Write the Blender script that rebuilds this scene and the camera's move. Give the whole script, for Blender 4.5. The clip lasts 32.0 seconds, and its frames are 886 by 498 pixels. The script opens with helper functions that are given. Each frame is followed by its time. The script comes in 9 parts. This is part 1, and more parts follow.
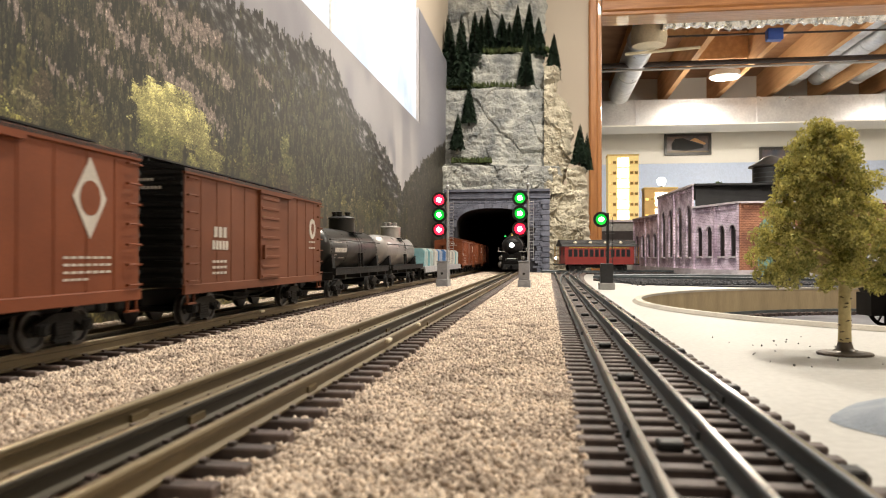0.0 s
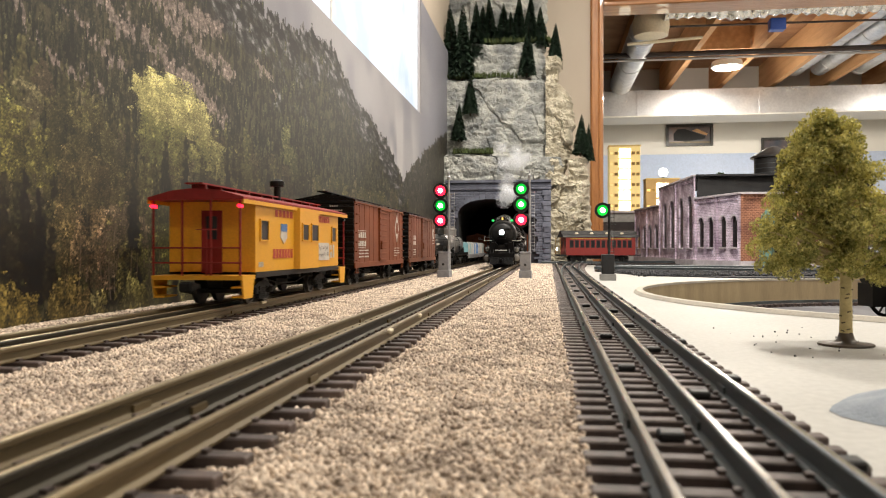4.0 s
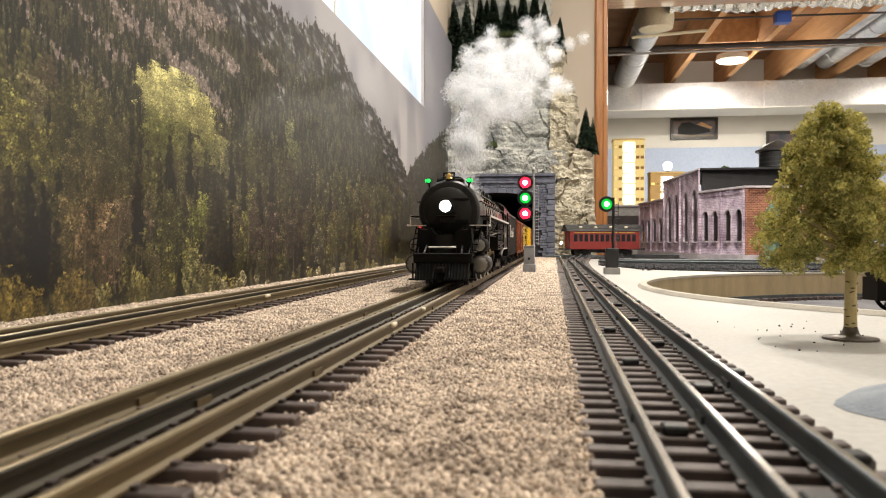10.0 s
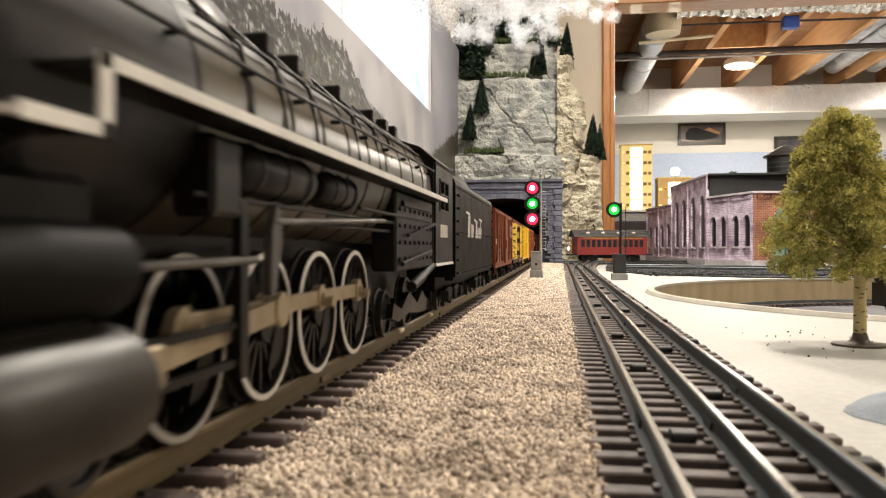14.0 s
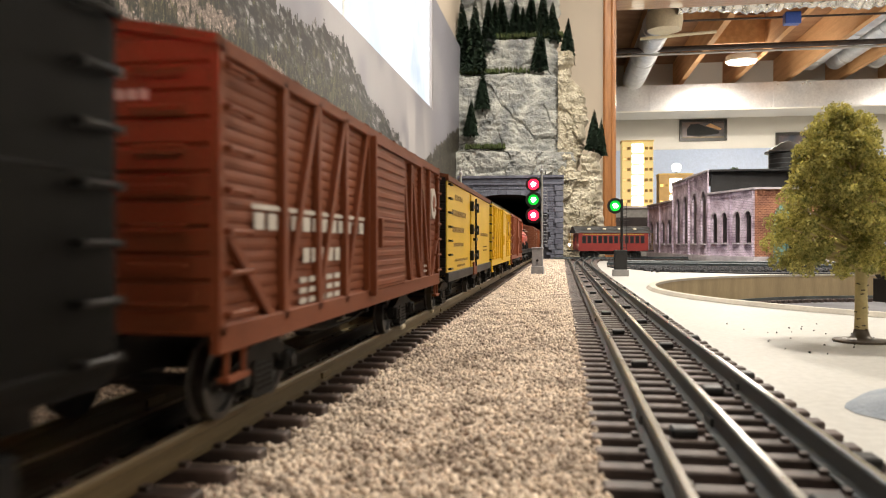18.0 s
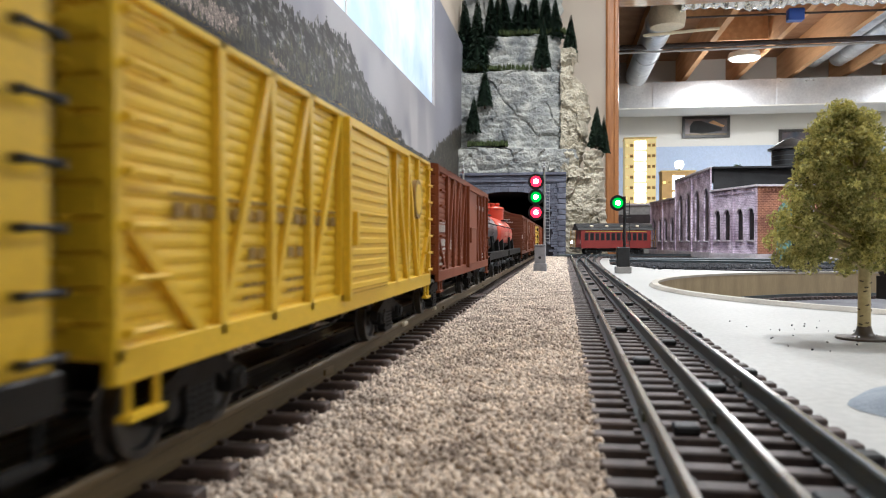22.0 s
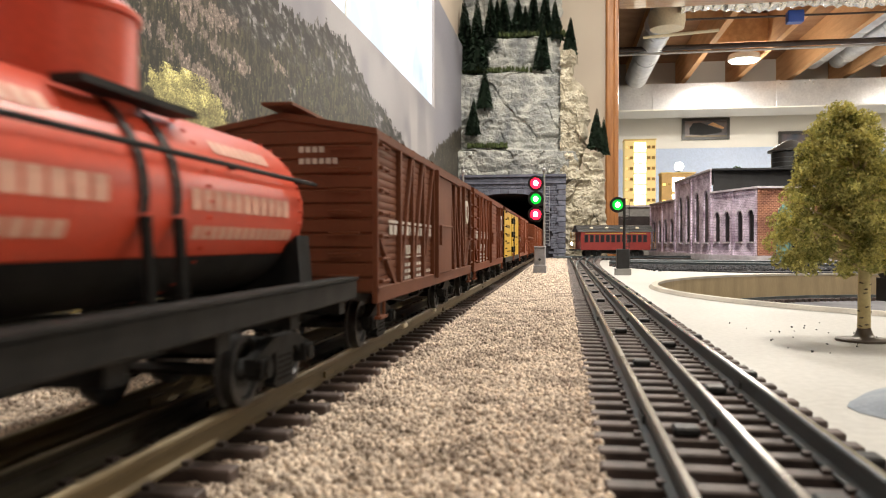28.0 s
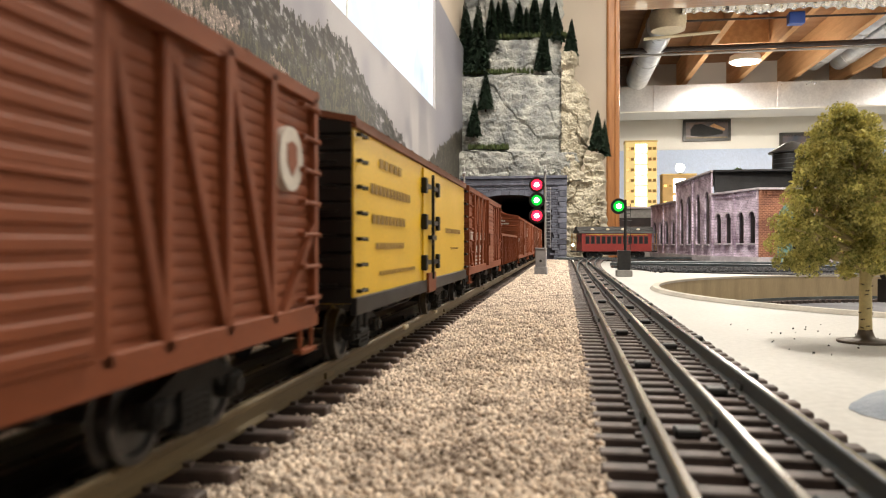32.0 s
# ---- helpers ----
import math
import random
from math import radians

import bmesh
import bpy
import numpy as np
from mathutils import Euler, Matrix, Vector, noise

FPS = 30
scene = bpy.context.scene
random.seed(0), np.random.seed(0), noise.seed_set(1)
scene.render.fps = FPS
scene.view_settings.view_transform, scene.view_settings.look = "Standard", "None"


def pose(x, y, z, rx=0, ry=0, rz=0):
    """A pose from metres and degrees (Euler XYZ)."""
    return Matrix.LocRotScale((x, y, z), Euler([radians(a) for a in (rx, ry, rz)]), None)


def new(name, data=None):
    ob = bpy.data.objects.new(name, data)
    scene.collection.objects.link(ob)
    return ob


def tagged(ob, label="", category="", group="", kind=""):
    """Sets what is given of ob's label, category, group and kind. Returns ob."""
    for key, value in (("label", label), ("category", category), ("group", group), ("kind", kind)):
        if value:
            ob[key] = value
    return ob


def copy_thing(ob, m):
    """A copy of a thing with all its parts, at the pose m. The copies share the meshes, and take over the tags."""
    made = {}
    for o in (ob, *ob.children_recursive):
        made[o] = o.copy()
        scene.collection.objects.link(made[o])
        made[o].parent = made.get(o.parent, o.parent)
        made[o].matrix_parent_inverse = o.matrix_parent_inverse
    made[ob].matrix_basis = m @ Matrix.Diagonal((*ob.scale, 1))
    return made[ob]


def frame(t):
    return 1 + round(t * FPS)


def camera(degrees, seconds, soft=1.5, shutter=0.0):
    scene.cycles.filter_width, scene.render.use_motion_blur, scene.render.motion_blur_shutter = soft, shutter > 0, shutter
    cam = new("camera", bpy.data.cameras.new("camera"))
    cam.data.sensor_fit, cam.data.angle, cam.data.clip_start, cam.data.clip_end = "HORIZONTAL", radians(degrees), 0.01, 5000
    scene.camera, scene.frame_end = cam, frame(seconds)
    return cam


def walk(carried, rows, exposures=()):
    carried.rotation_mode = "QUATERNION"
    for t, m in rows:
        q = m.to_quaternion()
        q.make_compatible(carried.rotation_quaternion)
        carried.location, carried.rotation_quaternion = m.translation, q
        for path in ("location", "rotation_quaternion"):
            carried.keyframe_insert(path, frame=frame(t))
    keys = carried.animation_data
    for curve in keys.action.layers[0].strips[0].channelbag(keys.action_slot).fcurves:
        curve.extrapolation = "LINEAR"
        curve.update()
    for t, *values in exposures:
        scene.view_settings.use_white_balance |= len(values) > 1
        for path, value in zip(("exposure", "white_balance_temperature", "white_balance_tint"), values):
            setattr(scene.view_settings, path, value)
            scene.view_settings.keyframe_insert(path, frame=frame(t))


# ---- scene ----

EYE_Z = 0.050            # lens height over the layout board, metres
RAIL_Z = 0.010           # rail tops over the board
# the film camera drifts to a cooler balance while the yellow cars pass
EXPOSURES = [(0.0, 0.05, 6500, 10), (4.0, 0.0, 6350, 10), (11.0, 0.0, 6350, 10), (12.0, -0.06, 6350, 10), (13.0, 0.12, 6500, 10), (20.0, 0.03, 6350, 10), (22.0, -0.07, 5400, 9), (23.0, -0.06, 5300, 9), (23.6, -0.02, 5150, 8), (24.3, 0.05, 5050, 8), (25.5, 0.04, 5700, 9), (27.6, 0.10, 6300, 10), (32.0, 0.12, 6400, 10)]
cam = camera(60.0, 32.0, soft=1.0, shutter=0.5)
cam.data.dof.use_dof = True
cam.data.dof.focus_distance = 0.90
cam.data.dof.aperture_fstop = 32.0
walk(cam, [(t, pose(0, 0, EYE_Z, 90 + tilt, 0, turn)) for t, turn, tilt in (
    (0, 7.749, 0.595), (0.5, 7.749, 0.526), (1, 7.764, 0.373), (1.5, 7.799, 0.211), (2, 7.839, 0.083),
    (3, 7.847, -0.033), (3.5, 7.837, -0.052), (5.5, 7.898, -0.230), (6, 7.913, -0.266), (7, 8.042, -0.329),
    (8, 8.121, -0.386), (9, 8.121, -0.470), (10, 8.134, -0.546), (11, 8.176, -0.546), (11.5, 8.244, -0.480),
    (12, 8.407, -0.576), (12.5, 8.691, -0.129), (13, 8.650, 0.044), (14, 8.664, -0.128), (14.5, 8.669, -0.165),
    (16.5, 8.684, -0.329), (17, 8.696, -0.349), (18, 8.743, -0.413), (19, 8.799, -0.442), (20, 8.857, -0.513),
    (21, 8.868, -0.569), (22, 8.926, -0.623), (23, 8.963, -0.597), (24, 8.974, -0.500), (25, 8.975, -0.487),
    (25.5, 8.972, -0.483), (27.5, 8.909, -0.483), (28, 8.913, -0.487), (29, 8.920, -0.475), (30, 8.927, -0.444),
    (31, 8.966, -0.382), (32, 8.990, -0.381),
)], exposures=EXPOSURES)

# ---------- light ----------
world = bpy.data.worlds.new("world")
scene.world = world
world.use_nodes = True
world.node_tree.nodes["Background"].inputs["Color"].default_value = (0.55, 0.6, 0.7, 1)
world.node_tree.nodes["Background"].inputs["Strength"].default_value = 0.01


def ceiling_lamp(name, x, y, z, size, watts, colour=(1.0, 0.91, 0.78)):
    d = bpy.data.lights.new(name, "AREA")
    d.shape, d.size, d.energy, d.color = "DISK", size, watts, colour
    ob = new(name, d)
    ob.location = (x, y, z)
    return ob


CEIL = 1.30
# these lamps are added out of view, place and watts set for brightness
ceiling_lamp("recessed_lamp", 0.22, 0.80, CEIL - 0.012, 0.16, 15.5)
ceiling_lamp("recessed_lamp", 0.15, -1.3, CEIL - 0.012, 0.16, 5)
ceiling_lamp("recessed_lamp", 0.22, 1.58, CEIL - 0.012, 0.16, 20)
ceiling_lamp("recessed_lamp", 1.55, 1.0, CEIL - 0.012, 0.16, 21)
ceiling_lamp("recessed_lamp", 1.55, -1.3, CEIL - 0.012, 0.16, 8)


def dome_lamp(x, y, z, watts):
    """An added point lamp beside a ceiling light, to brighten the joists."""
    d = bpy.data.lights.new("joist_lamp", "POINT")
    d.shadow_soft_size, d.energy, d.color = 0.075, watts, (1.0, 0.91, 0.78)
    new("joist_lamp", d).location = (x, y, z)


# first light in view, second known from duct highlights, third added unseen
for lx, ly in ((1.215, 5.50), (2.95, 5.05), (1.75, 3.55)):
    ceiling_lamp("joist_lamp", lx, ly, CEIL - 0.045, 0.16, 30)
    dome_lamp(lx, ly, CEIL - 0.10, 9)

# ---------- kit ----------
def part(name, bm, material, parent=None, label="", smooth=False, kind=""):
    """Links a bmesh as one mesh object under a thing or a part."""
    me = bpy.data.meshes.new(name)
    bm.to_mesh(me)
    bm.free()
    if smooth:
        me.polygons.foreach_set("use_smooth", [True] * len(me.polygons))
        me.set_sharp_from_angle(angle=radians(38))
    for m in (material if isinstance(material, (list, tuple)) else [material]):
        me.materials.append(m)
    ob = new(name, me)
    if parent is not None:
        ob.parent = parent
    return tagged(ob, label=label, kind=kind)


def raw(name, verts, faces, material, parent=None, kind="", label=""):
    me = bpy.data.meshes.new(name)
    me.from_pydata(verts, [], faces)
    me.materials.append(material)
    ob = new(name, me)
    if parent is not None:
        ob.parent = parent
    return tagged(ob, kind=kind, label=label)


def twin(ob, m, parent=None):
    """Another object on the same mesh."""
    o = bpy.data.objects.new(ob.name, ob.data)
    scene.collection.objects.link(o)
    o.parent = ob.parent if parent is None else parent
    o.matrix_basis = m
    return o


def thing(name, label, category, m=None, group="", kind=""):
    ob = new(name)
    ob.empty_display_size = 0.02
    if m is not None:
        ob.matrix_basis = m
    return tagged(ob, label, category, group, kind)


def B():
    return bmesh.new()


def box(bm, x0, x1, y0, y1, z0, z1, bevel=0.0, mi=0):
    r = bmesh.ops.create_cube(bm, size=1.0, matrix=Matrix.Translation(((x0 + x1) / 2, (y0 + y1) / 2, (z0 + z1) / 2)) @ Matrix.Diagonal((abs(x1 - x0), abs(y1 - y0), abs(z1 - z0), 1)))
    vs = r["verts"]
    if mi:
        for f in {f for v in vs for f in v.link_faces}:
            f.material_index = mi
    if bevel:
        bmesh.ops.bevel(bm, geom=list({e for v in vs for e in v.link_edges}), offset=bevel, segments=1, affect="EDGES")
    return bm


def rod(bm, a, b, r, seg=10, r2=None, caps=True):
    a, b = Vector(a), Vector(b)
    d = b - a
    m = Matrix.Translation((a + b) / 2) @ d.to_track_quat("Z", "Y").to_matrix().to_4x4()
    bmesh.ops.create_cone(bm, cap_ends=caps, segments=seg, radius1=r, radius2=r if r2 is None else r2, depth=d.length, matrix=m)
    return bm


def lathe(bm, prof, seg=24, m=None):
    """Turns (radius, height) points round z."""
    m = m or Matrix()
    rings = []
    for r, z in prof:
        rings.append([bm.verts.new(m @ Vector((r * math.cos(2 * math.pi * i / seg), r * math.sin(2 * math.pi * i / seg), z))) for i in range(seg)])
    for a, b in zip(rings, rings[1:]):
        for i in range(seg):
            j = (i + 1) % seg
            bm.faces.new((a[i], a[j], b[j], b[i]))
    bm.faces.new(rings[0][::-1])
    bm.faces.new(rings[-1])
    return bm


def extrude_profile(bm, pts, axis, a, b):
    """Closed 2D outline pushed along an axis from a to b. For axis y the outline is (x, z), for x (y, z), for z (x, y)."""
    def at(p, q):
        return {"y": (p[0], q, p[1]), "x": (q, p[0], p[1]), "z": (p[0], p[1], q)}[axis]
    v0 = [bm.verts.new(at(p, a)) for p in pts]
    v1 = [bm.verts.new(at(p, b)) for p in pts]
    n = len(pts)
    for i in range(n):
        j = (i + 1) % n
        bm.faces.new((v0[i], v0[j], v1[j], v1[i]))
    bm.faces.new(v0[::-1])
    bm.faces.new(v1)
    bmesh.ops.recalc_face_normals(bm, faces=bm.faces)
    return bm


RX = Matrix.Rotation(math.pi / 2, 4, "X")
RY = Matrix.Rotation(math.pi / 2, 4, "Y")


# ---------- materials ----------
def mat(name, c1, c2=None, rough=0.6, metal=0.0, scale=200.0, fine=None, bump=0.0, island=False, rand=False, spec=0.5, stretch=None, coat=0.0, mixlo=0.35, mixhi=0.65):
    """A principled surface: two colours mixed by a coarse noise, a finer grain over it, and relief."""
    m = bpy.data.materials.new(name)
    m.use_nodes = True
    nt = m.node_tree
    N, L = nt.nodes, nt.links
    bs = N["Principled BSDF"]
    bs.inputs["Roughness"].default_value = rough
    bs.inputs["Metallic"].default_value = metal
    bs.inputs["Specular IOR Level"].default_value = spec
    bs.inputs["Coat Weight"].default_value = coat
    c2 = c2 or tuple(v * 0.8 for v in c1)
    tc = N.new("ShaderNodeTexCoord")
    vec = tc.outputs["Object"]
    if stretch:
        mp = N.new("ShaderNodeMapping")
        mp.inputs["Scale"].default_value = stretch
        L.new(vec, mp.inputs["Vector"])
        vec = mp.outputs["Vector"]
    n1 = N.new("ShaderNodeTexNoise")
    n1.inputs["Scale"].default_value, n1.inputs["Detail"].default_value = scale, 5
    L.new(vec, n1.inputs["Vector"])
    ramp = N.new("ShaderNodeMapRange")
    ramp.inputs["From Min"].default_value, ramp.inputs["From Max"].default_value = mixlo, mixhi
    src = n1.outputs["Fac"]
    if island or rand:
        g = N.new("ShaderNodeNewGeometry" if island else "ShaderNodeObjectInfo")
        add = N.new("ShaderNodeMath")
        add.operation = "MULTIPLY_ADD"
        L.new(g.outputs["Random Per Island" if island else "Random"], add.inputs[0])
        add.inputs[1].default_value = 0.5 if island else 0.25
        L.new(n1.outputs["Fac"], add.inputs[2])
        sub = N.new("ShaderNodeMath")
        sub.operation = "SUBTRACT"
        L.new(add.outputs[0], sub.inputs[0])
        sub.inputs[1].default_value = 0.25 if island else 0.125
        src = sub.outputs[0]
    L.new(src, ramp.inputs["Value"])
    mix = N.new("ShaderNodeMix")
    mix.data_type = "RGBA"
    mix.inputs["A"].default_value, mix.inputs["B"].default_value = (*c1, 1), (*c2, 1)
    L.new(ramp.outputs["Result"], mix.inputs["Factor"])
    out = mix.outputs["Result"]
    fine = fine or scale * 9
    n2 = N.new("ShaderNodeTexNoise")
    n2.inputs["Scale"].default_value, n2.inputs["Detail"].default_value = fine, 3
    L.new(vec, n2.inputs["Vector"])
    r2 = N.new("ShaderNodeMapRange")
    r2.inputs["To Min"].default_value, r2.inputs["To Max"].default_value = 0.8, 1.2
    L.new(n2.outputs["Fac"], r2.inputs["Value"])
    mul = N.new("ShaderNodeMix")
    mul.data_type, mul.blend_type = "RGBA", "MULTIPLY"
    mul.inputs["Factor"].default_value = 1.0
    L.new(out, mul.inputs["A"])
    L.new(r2.outputs["Result"], mul.inputs["B"])
    L.new(mul.outputs["Result"], bs.inputs["Base Color"])
    if rough < 0.95:
        r3 = N.new("ShaderNodeMapRange")
        r3.inputs["To Min"].default_value, r3.inputs["To Max"].default_value = max(0.03, rough - 0.08), min(1, rough + 0.1)
        L.new(n1.outputs["Fac"], r3.inputs["Value"])
        L.new(r3.outputs["Result"], bs.inputs["Roughness"])
    if bump:
        bp = N.new("ShaderNodeBump")
        bp.inputs["Strength"].default_value = min(1.0, bump)
        bp.inputs["Distance"].default_value = 0.6 / fine
        L.new(n2.outputs["Fac"], bp.inputs["Height"])
        L.new(bp.outputs["Normal"], bs.inputs["Normal"])
    return m


def glow(name, c, strength):
    m = bpy.data.materials.new(name)
    m.use_nodes = True
    bs = m.node_tree.nodes["Principled BSDF"]
    bs.inputs["Base Color"].default_value = (*[min(1, v) for v in c], 1)
    bs.inputs["Emission Color"].default_value = (*c, 1)
    bs.inputs["Emission Strength"].default_value = strength
    return m


M = {}


def mk(name, *a, **k):
    M[name] = mat(name, *a, **k)


mk("board_white", (0.455, 0.445, 0.418), (0.415, 0.406, 0.382), 0.55, scale=6, fine=300, bump=0.08)
mk("gravel", (0.79, 0.66, 0.53), (0.22, 0.17, 0.135), 0.9, scale=60, fine=1500, bump=0.3, island=True, mixlo=0.3, mixhi=0.8)
mk("ballast_bed", (0.36, 0.28, 0.22), (0.20, 0.16, 0.13), 0.95, scale=180, fine=900, bump=0.9)
mk("rail_metal", (0.175, 0.130, 0.066), (0.092, 0.069, 0.035), 0.45, 0.3, scale=40, fine=1200, bump=0.1, stretch=(1, 0.1, 1))
mk("rail_polish", (0.38, 0.32, 0.21), (0.27, 0.22, 0.14), 0.36, 0.75, scale=60, fine=1200, stretch=(1, 0.15, 1))
mk("rail_steel", (0.58, 0.55, 0.50), (0.40, 0.38, 0.35), 0.24, 0.8, scale=60, fine=1200, stretch=(1, 0.15, 1))
mk("rail_dark", (0.112, 0.130, 0.138), (0.066, 0.077, 0.083), 0.36, 0.2, scale=40, fine=1200, bump=0.1, stretch=(1, 0.1, 1))
mk("rail_mid", (0.075, 0.062, 0.040), (0.042, 0.036, 0.026), 0.42, 0.4, scale=40, fine=1200, bump=0.1, stretch=(1, 0.1, 1))
mk("underlay_dark", (0.040, 0.034, 0.031), (0.022, 0.019, 0.018), 0.8, scale=150, fine=1500, bump=0.3)
mk("tie_brown", (0.104, 0.073, 0.063), (0.050, 0.036, 0.032), 0.55, scale=150, fine=1500, bump=0.3, rand=True)
mk("wall_tan", (0.60, 0.52, 0.42), (0.57, 0.49, 0.40), 0.85, scale=4, fine=500, bump=0.1)
mk("wall_white", (0.72, 0.70, 0.64), (0.68, 0.66, 0.61), 0.85, scale=3, fine=300, bump=0.05)
mk("wall_blue", (0.42, 0.50, 0.66), (0.47, 0.54, 0.68), 0.85, scale=2, fine=100)
mk("ceiling_white", (0.75, 0.74, 0.72), (0.72, 0.71, 0.69), 0.9, scale=3, fine=200)
mk("oak", (0.50, 0.22, 0.075), (0.36, 0.145, 0.045), 0.38, scale=22, fine=160, bump=0.15, stretch=(6, 6, 0.5), coat=0.3)
mk("oak_cross", (0.50, 0.22, 0.075), (0.36, 0.145, 0.045), 0.38, scale=22, fine=160, bump=0.15, stretch=(0.5, 6, 6), coat=0.3)
mk("joist", (0.66, 0.38, 0.18), (0.52, 0.28, 0.12), 0.75, scale=5, fine=60, bump=0.2, stretch=(6, 0.5, 6), rand=True)
mk("subfloor", (0.36, 0.20, 0.10), (0.27, 0.14, 0.07), 0.8, scale=8, fine=90)
mk("galvanised", (0.74, 0.75, 0.76), (0.62, 0.63, 0.65), 0.30, 0.75, scale=12, fine=60, bump=0.1)
mk("foil", (0.75, 0.74, 0.72), (0.6, 0.6, 0.6), 0.25, 0.9, scale=25, fine=60, bump=0.9)
mk("pvc_white", (0.75, 0.68, 0.52), (0.68, 0.6, 0.44), 0.45, scale=10)
mk("pipe_black", (0.05, 0.035, 0.03), (0.03, 0.02, 0.02), 0.5, scale=20)
mk("rock", (0.47, 0.47, 0.43), (0.20, 0.21, 0.21), 0.95, scale=20, fine=120, bump=0.8)
mk("rock_tan", (0.62, 0.57, 0.45), (0.32, 0.285, 0.21), 0.9, scale=18, fine=150, bump=0.8)
mk("portal_stone", (0.175, 0.185, 0.235), (0.105, 0.11, 0.145), 0.8, scale=60, fine=500, bump=0.5, rand=True)
mk("portal_joint", (0.045, 0.045, 0.055), (0.03, 0.03, 0.04), 0.9, scale=60)
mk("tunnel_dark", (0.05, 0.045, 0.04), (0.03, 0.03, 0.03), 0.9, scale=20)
mk("pine", (0.034, 0.066, 0.036), (0.020, 0.040, 0.022), 0.8, scale=60, island=True)
mk("pine_trunk", (0.06, 0.04, 0.03), (0.04, 0.03, 0.02), 0.9, scale=100)
mk("moss", (0.07, 0.10, 0.03), (0.05, 0.06, 0.02), 0.95, scale=60, fine=500, bump=0.9)
mk("sig_silver", (0.45, 0.45, 0.45), (0.35, 0.35, 0.35), 0.45, 0.5, scale=200)
mk("sig_grey", (0.34, 0.34, 0.35), (0.26, 0.26, 0.28), 0.6, scale=120, fine=900, bump=0.2)
mk("sig_black", (0.018, 0.018, 0.02), (0.012, 0.012, 0.012), 0.45, scale=200)
mk("concrete", (0.34, 0.33, 0.31), (0.28, 0.27, 0.26), 0.85, scale=90, fine=900, bump=0.3)
M["red_lamp"] = glow("red_lamp", (1.0, 0.010, 0.030), 5.0)
M["green_lamp"] = glow("green_lamp", (0.012, 1.0, 0.075), 0.55)
M["amber_lamp"] = glow("amber_lamp", (1.0, 0.45, 0.04), 2.2)
M["core_lamp"] = glow("core_lamp", (1.0, 0.93, 0.93), 9.0)
M["head_lamp"] = glow("head_lamp", (1.0, 0.97, 0.92), 70.0)
M["ceil_glow"] = glow("ceil_glow", (1.0, 0.95, 0.85), 12.0)

# ---------- the room ----------
FLOOR_Z = -1.08
CEIL2 = 1.33


def slab(name, x0, x1, y0, y1, z0, z1, m, kind="structure", label=""):
    return part(name, box(B(), x0, x1, y0, y1, z0, z1), M[m], None, label, kind=kind)


slab("floor", -0.6, 4.3, -3.7, 8.0, FLOOR_Z - 0.1, FLOOR_Z, "concrete")
slab("ceiling", -0.6, 2.9, -3.7, 2.86, CEIL, CEIL + 0.1, "ceiling_white")
slab("wall_south", -0.6, 2.9, -3.7, -3.5, FLOOR_Z, CEIL, "wall_tan")
slab("wall_east", 2.6, 2.75, -3.5, 2.75, FLOOR_Z, CEIL, "wall_tan")

# west wall, in pieces round the window
WX = -0.335
WIN_Y0, WIN_Y1, WIN_Z0, WIN_Z1 = 0.55, 1.890, 0.388, 1.02
wl = B()
box(wl, WX - 0.14, WX, -3.5, WIN_Y0, FLOOR_Z, CEIL)
box(wl, WX - 0.14, WX, WIN_Y1, 2.75, FLOOR_Z, CEIL)
box(wl, WX - 0.14, WX, WIN_Y0, WIN_Y1, FLOOR_Z, WIN_Z0)
box(wl, WX - 0.14, WX, WIN_Y0, WIN_Y1, WIN_Z1, CEIL)
part("wall_west", wl, M["wall_tan"], None, kind="structure")

# frosted basement window with daylight behind
sky = bpy.data.materials.new("window_daylight")
sky.use_nodes = True
_n, _l = sky.node_tree.nodes, sky.node_tree.links
_t = _n.new("ShaderNodeTexCoord")
_z = _n.new("ShaderNodeTexNoise")
_z.inputs["Scale"].default_value, _z.inputs["Detail"].default_value = 5.0, 4
_r = _n.new("ShaderNodeValToRGB")
_r.color_ramp.elements[0].position, _r.color_ramp.elements[1].position = 0.40, 0.60
_r.color_ramp.elements[0].color, _r.color_ramp.elements[1].color = (0.42, 0.53, 0.70, 1), (0.66, 0.72, 0.78, 1)
_l.new(_t.outputs["Object"], _z.inputs["Vector"])
_l.new(_z.outputs["Fac"], _r.inputs["Fac"])
_l.new(_r.outputs["Color"], _n["Principled BSDF"].inputs["Base Color"])
_l.new(_r.outputs["Color"], _n["Principled BSDF"].inputs["Emission Color"])
_n["Principled BSDF"].inputs["Emission Strength"].default_value = 0.36
win = thing("window_1", "white-framed basement window, bright hazy daylight", "window", pose(0, 0, 0), kind="structure")
part("pane", box(B(), WX + 0.004, WX + 0.010, WIN_Y0, 1.118, WIN_Z0, WIN_Z1), sky, win)
part("pane", box(B(), WX + 0.004, WX + 0.010, 1.124, WIN_Y1, WIN_Z0, WIN_Z1), sky, win)
fr = box(B(), WX + 0.002, WX + 0.012, 1.118, 1.124, WIN_Z0, WIN_Z1)
part("window_frame", fr, M["ceiling_white"], win)

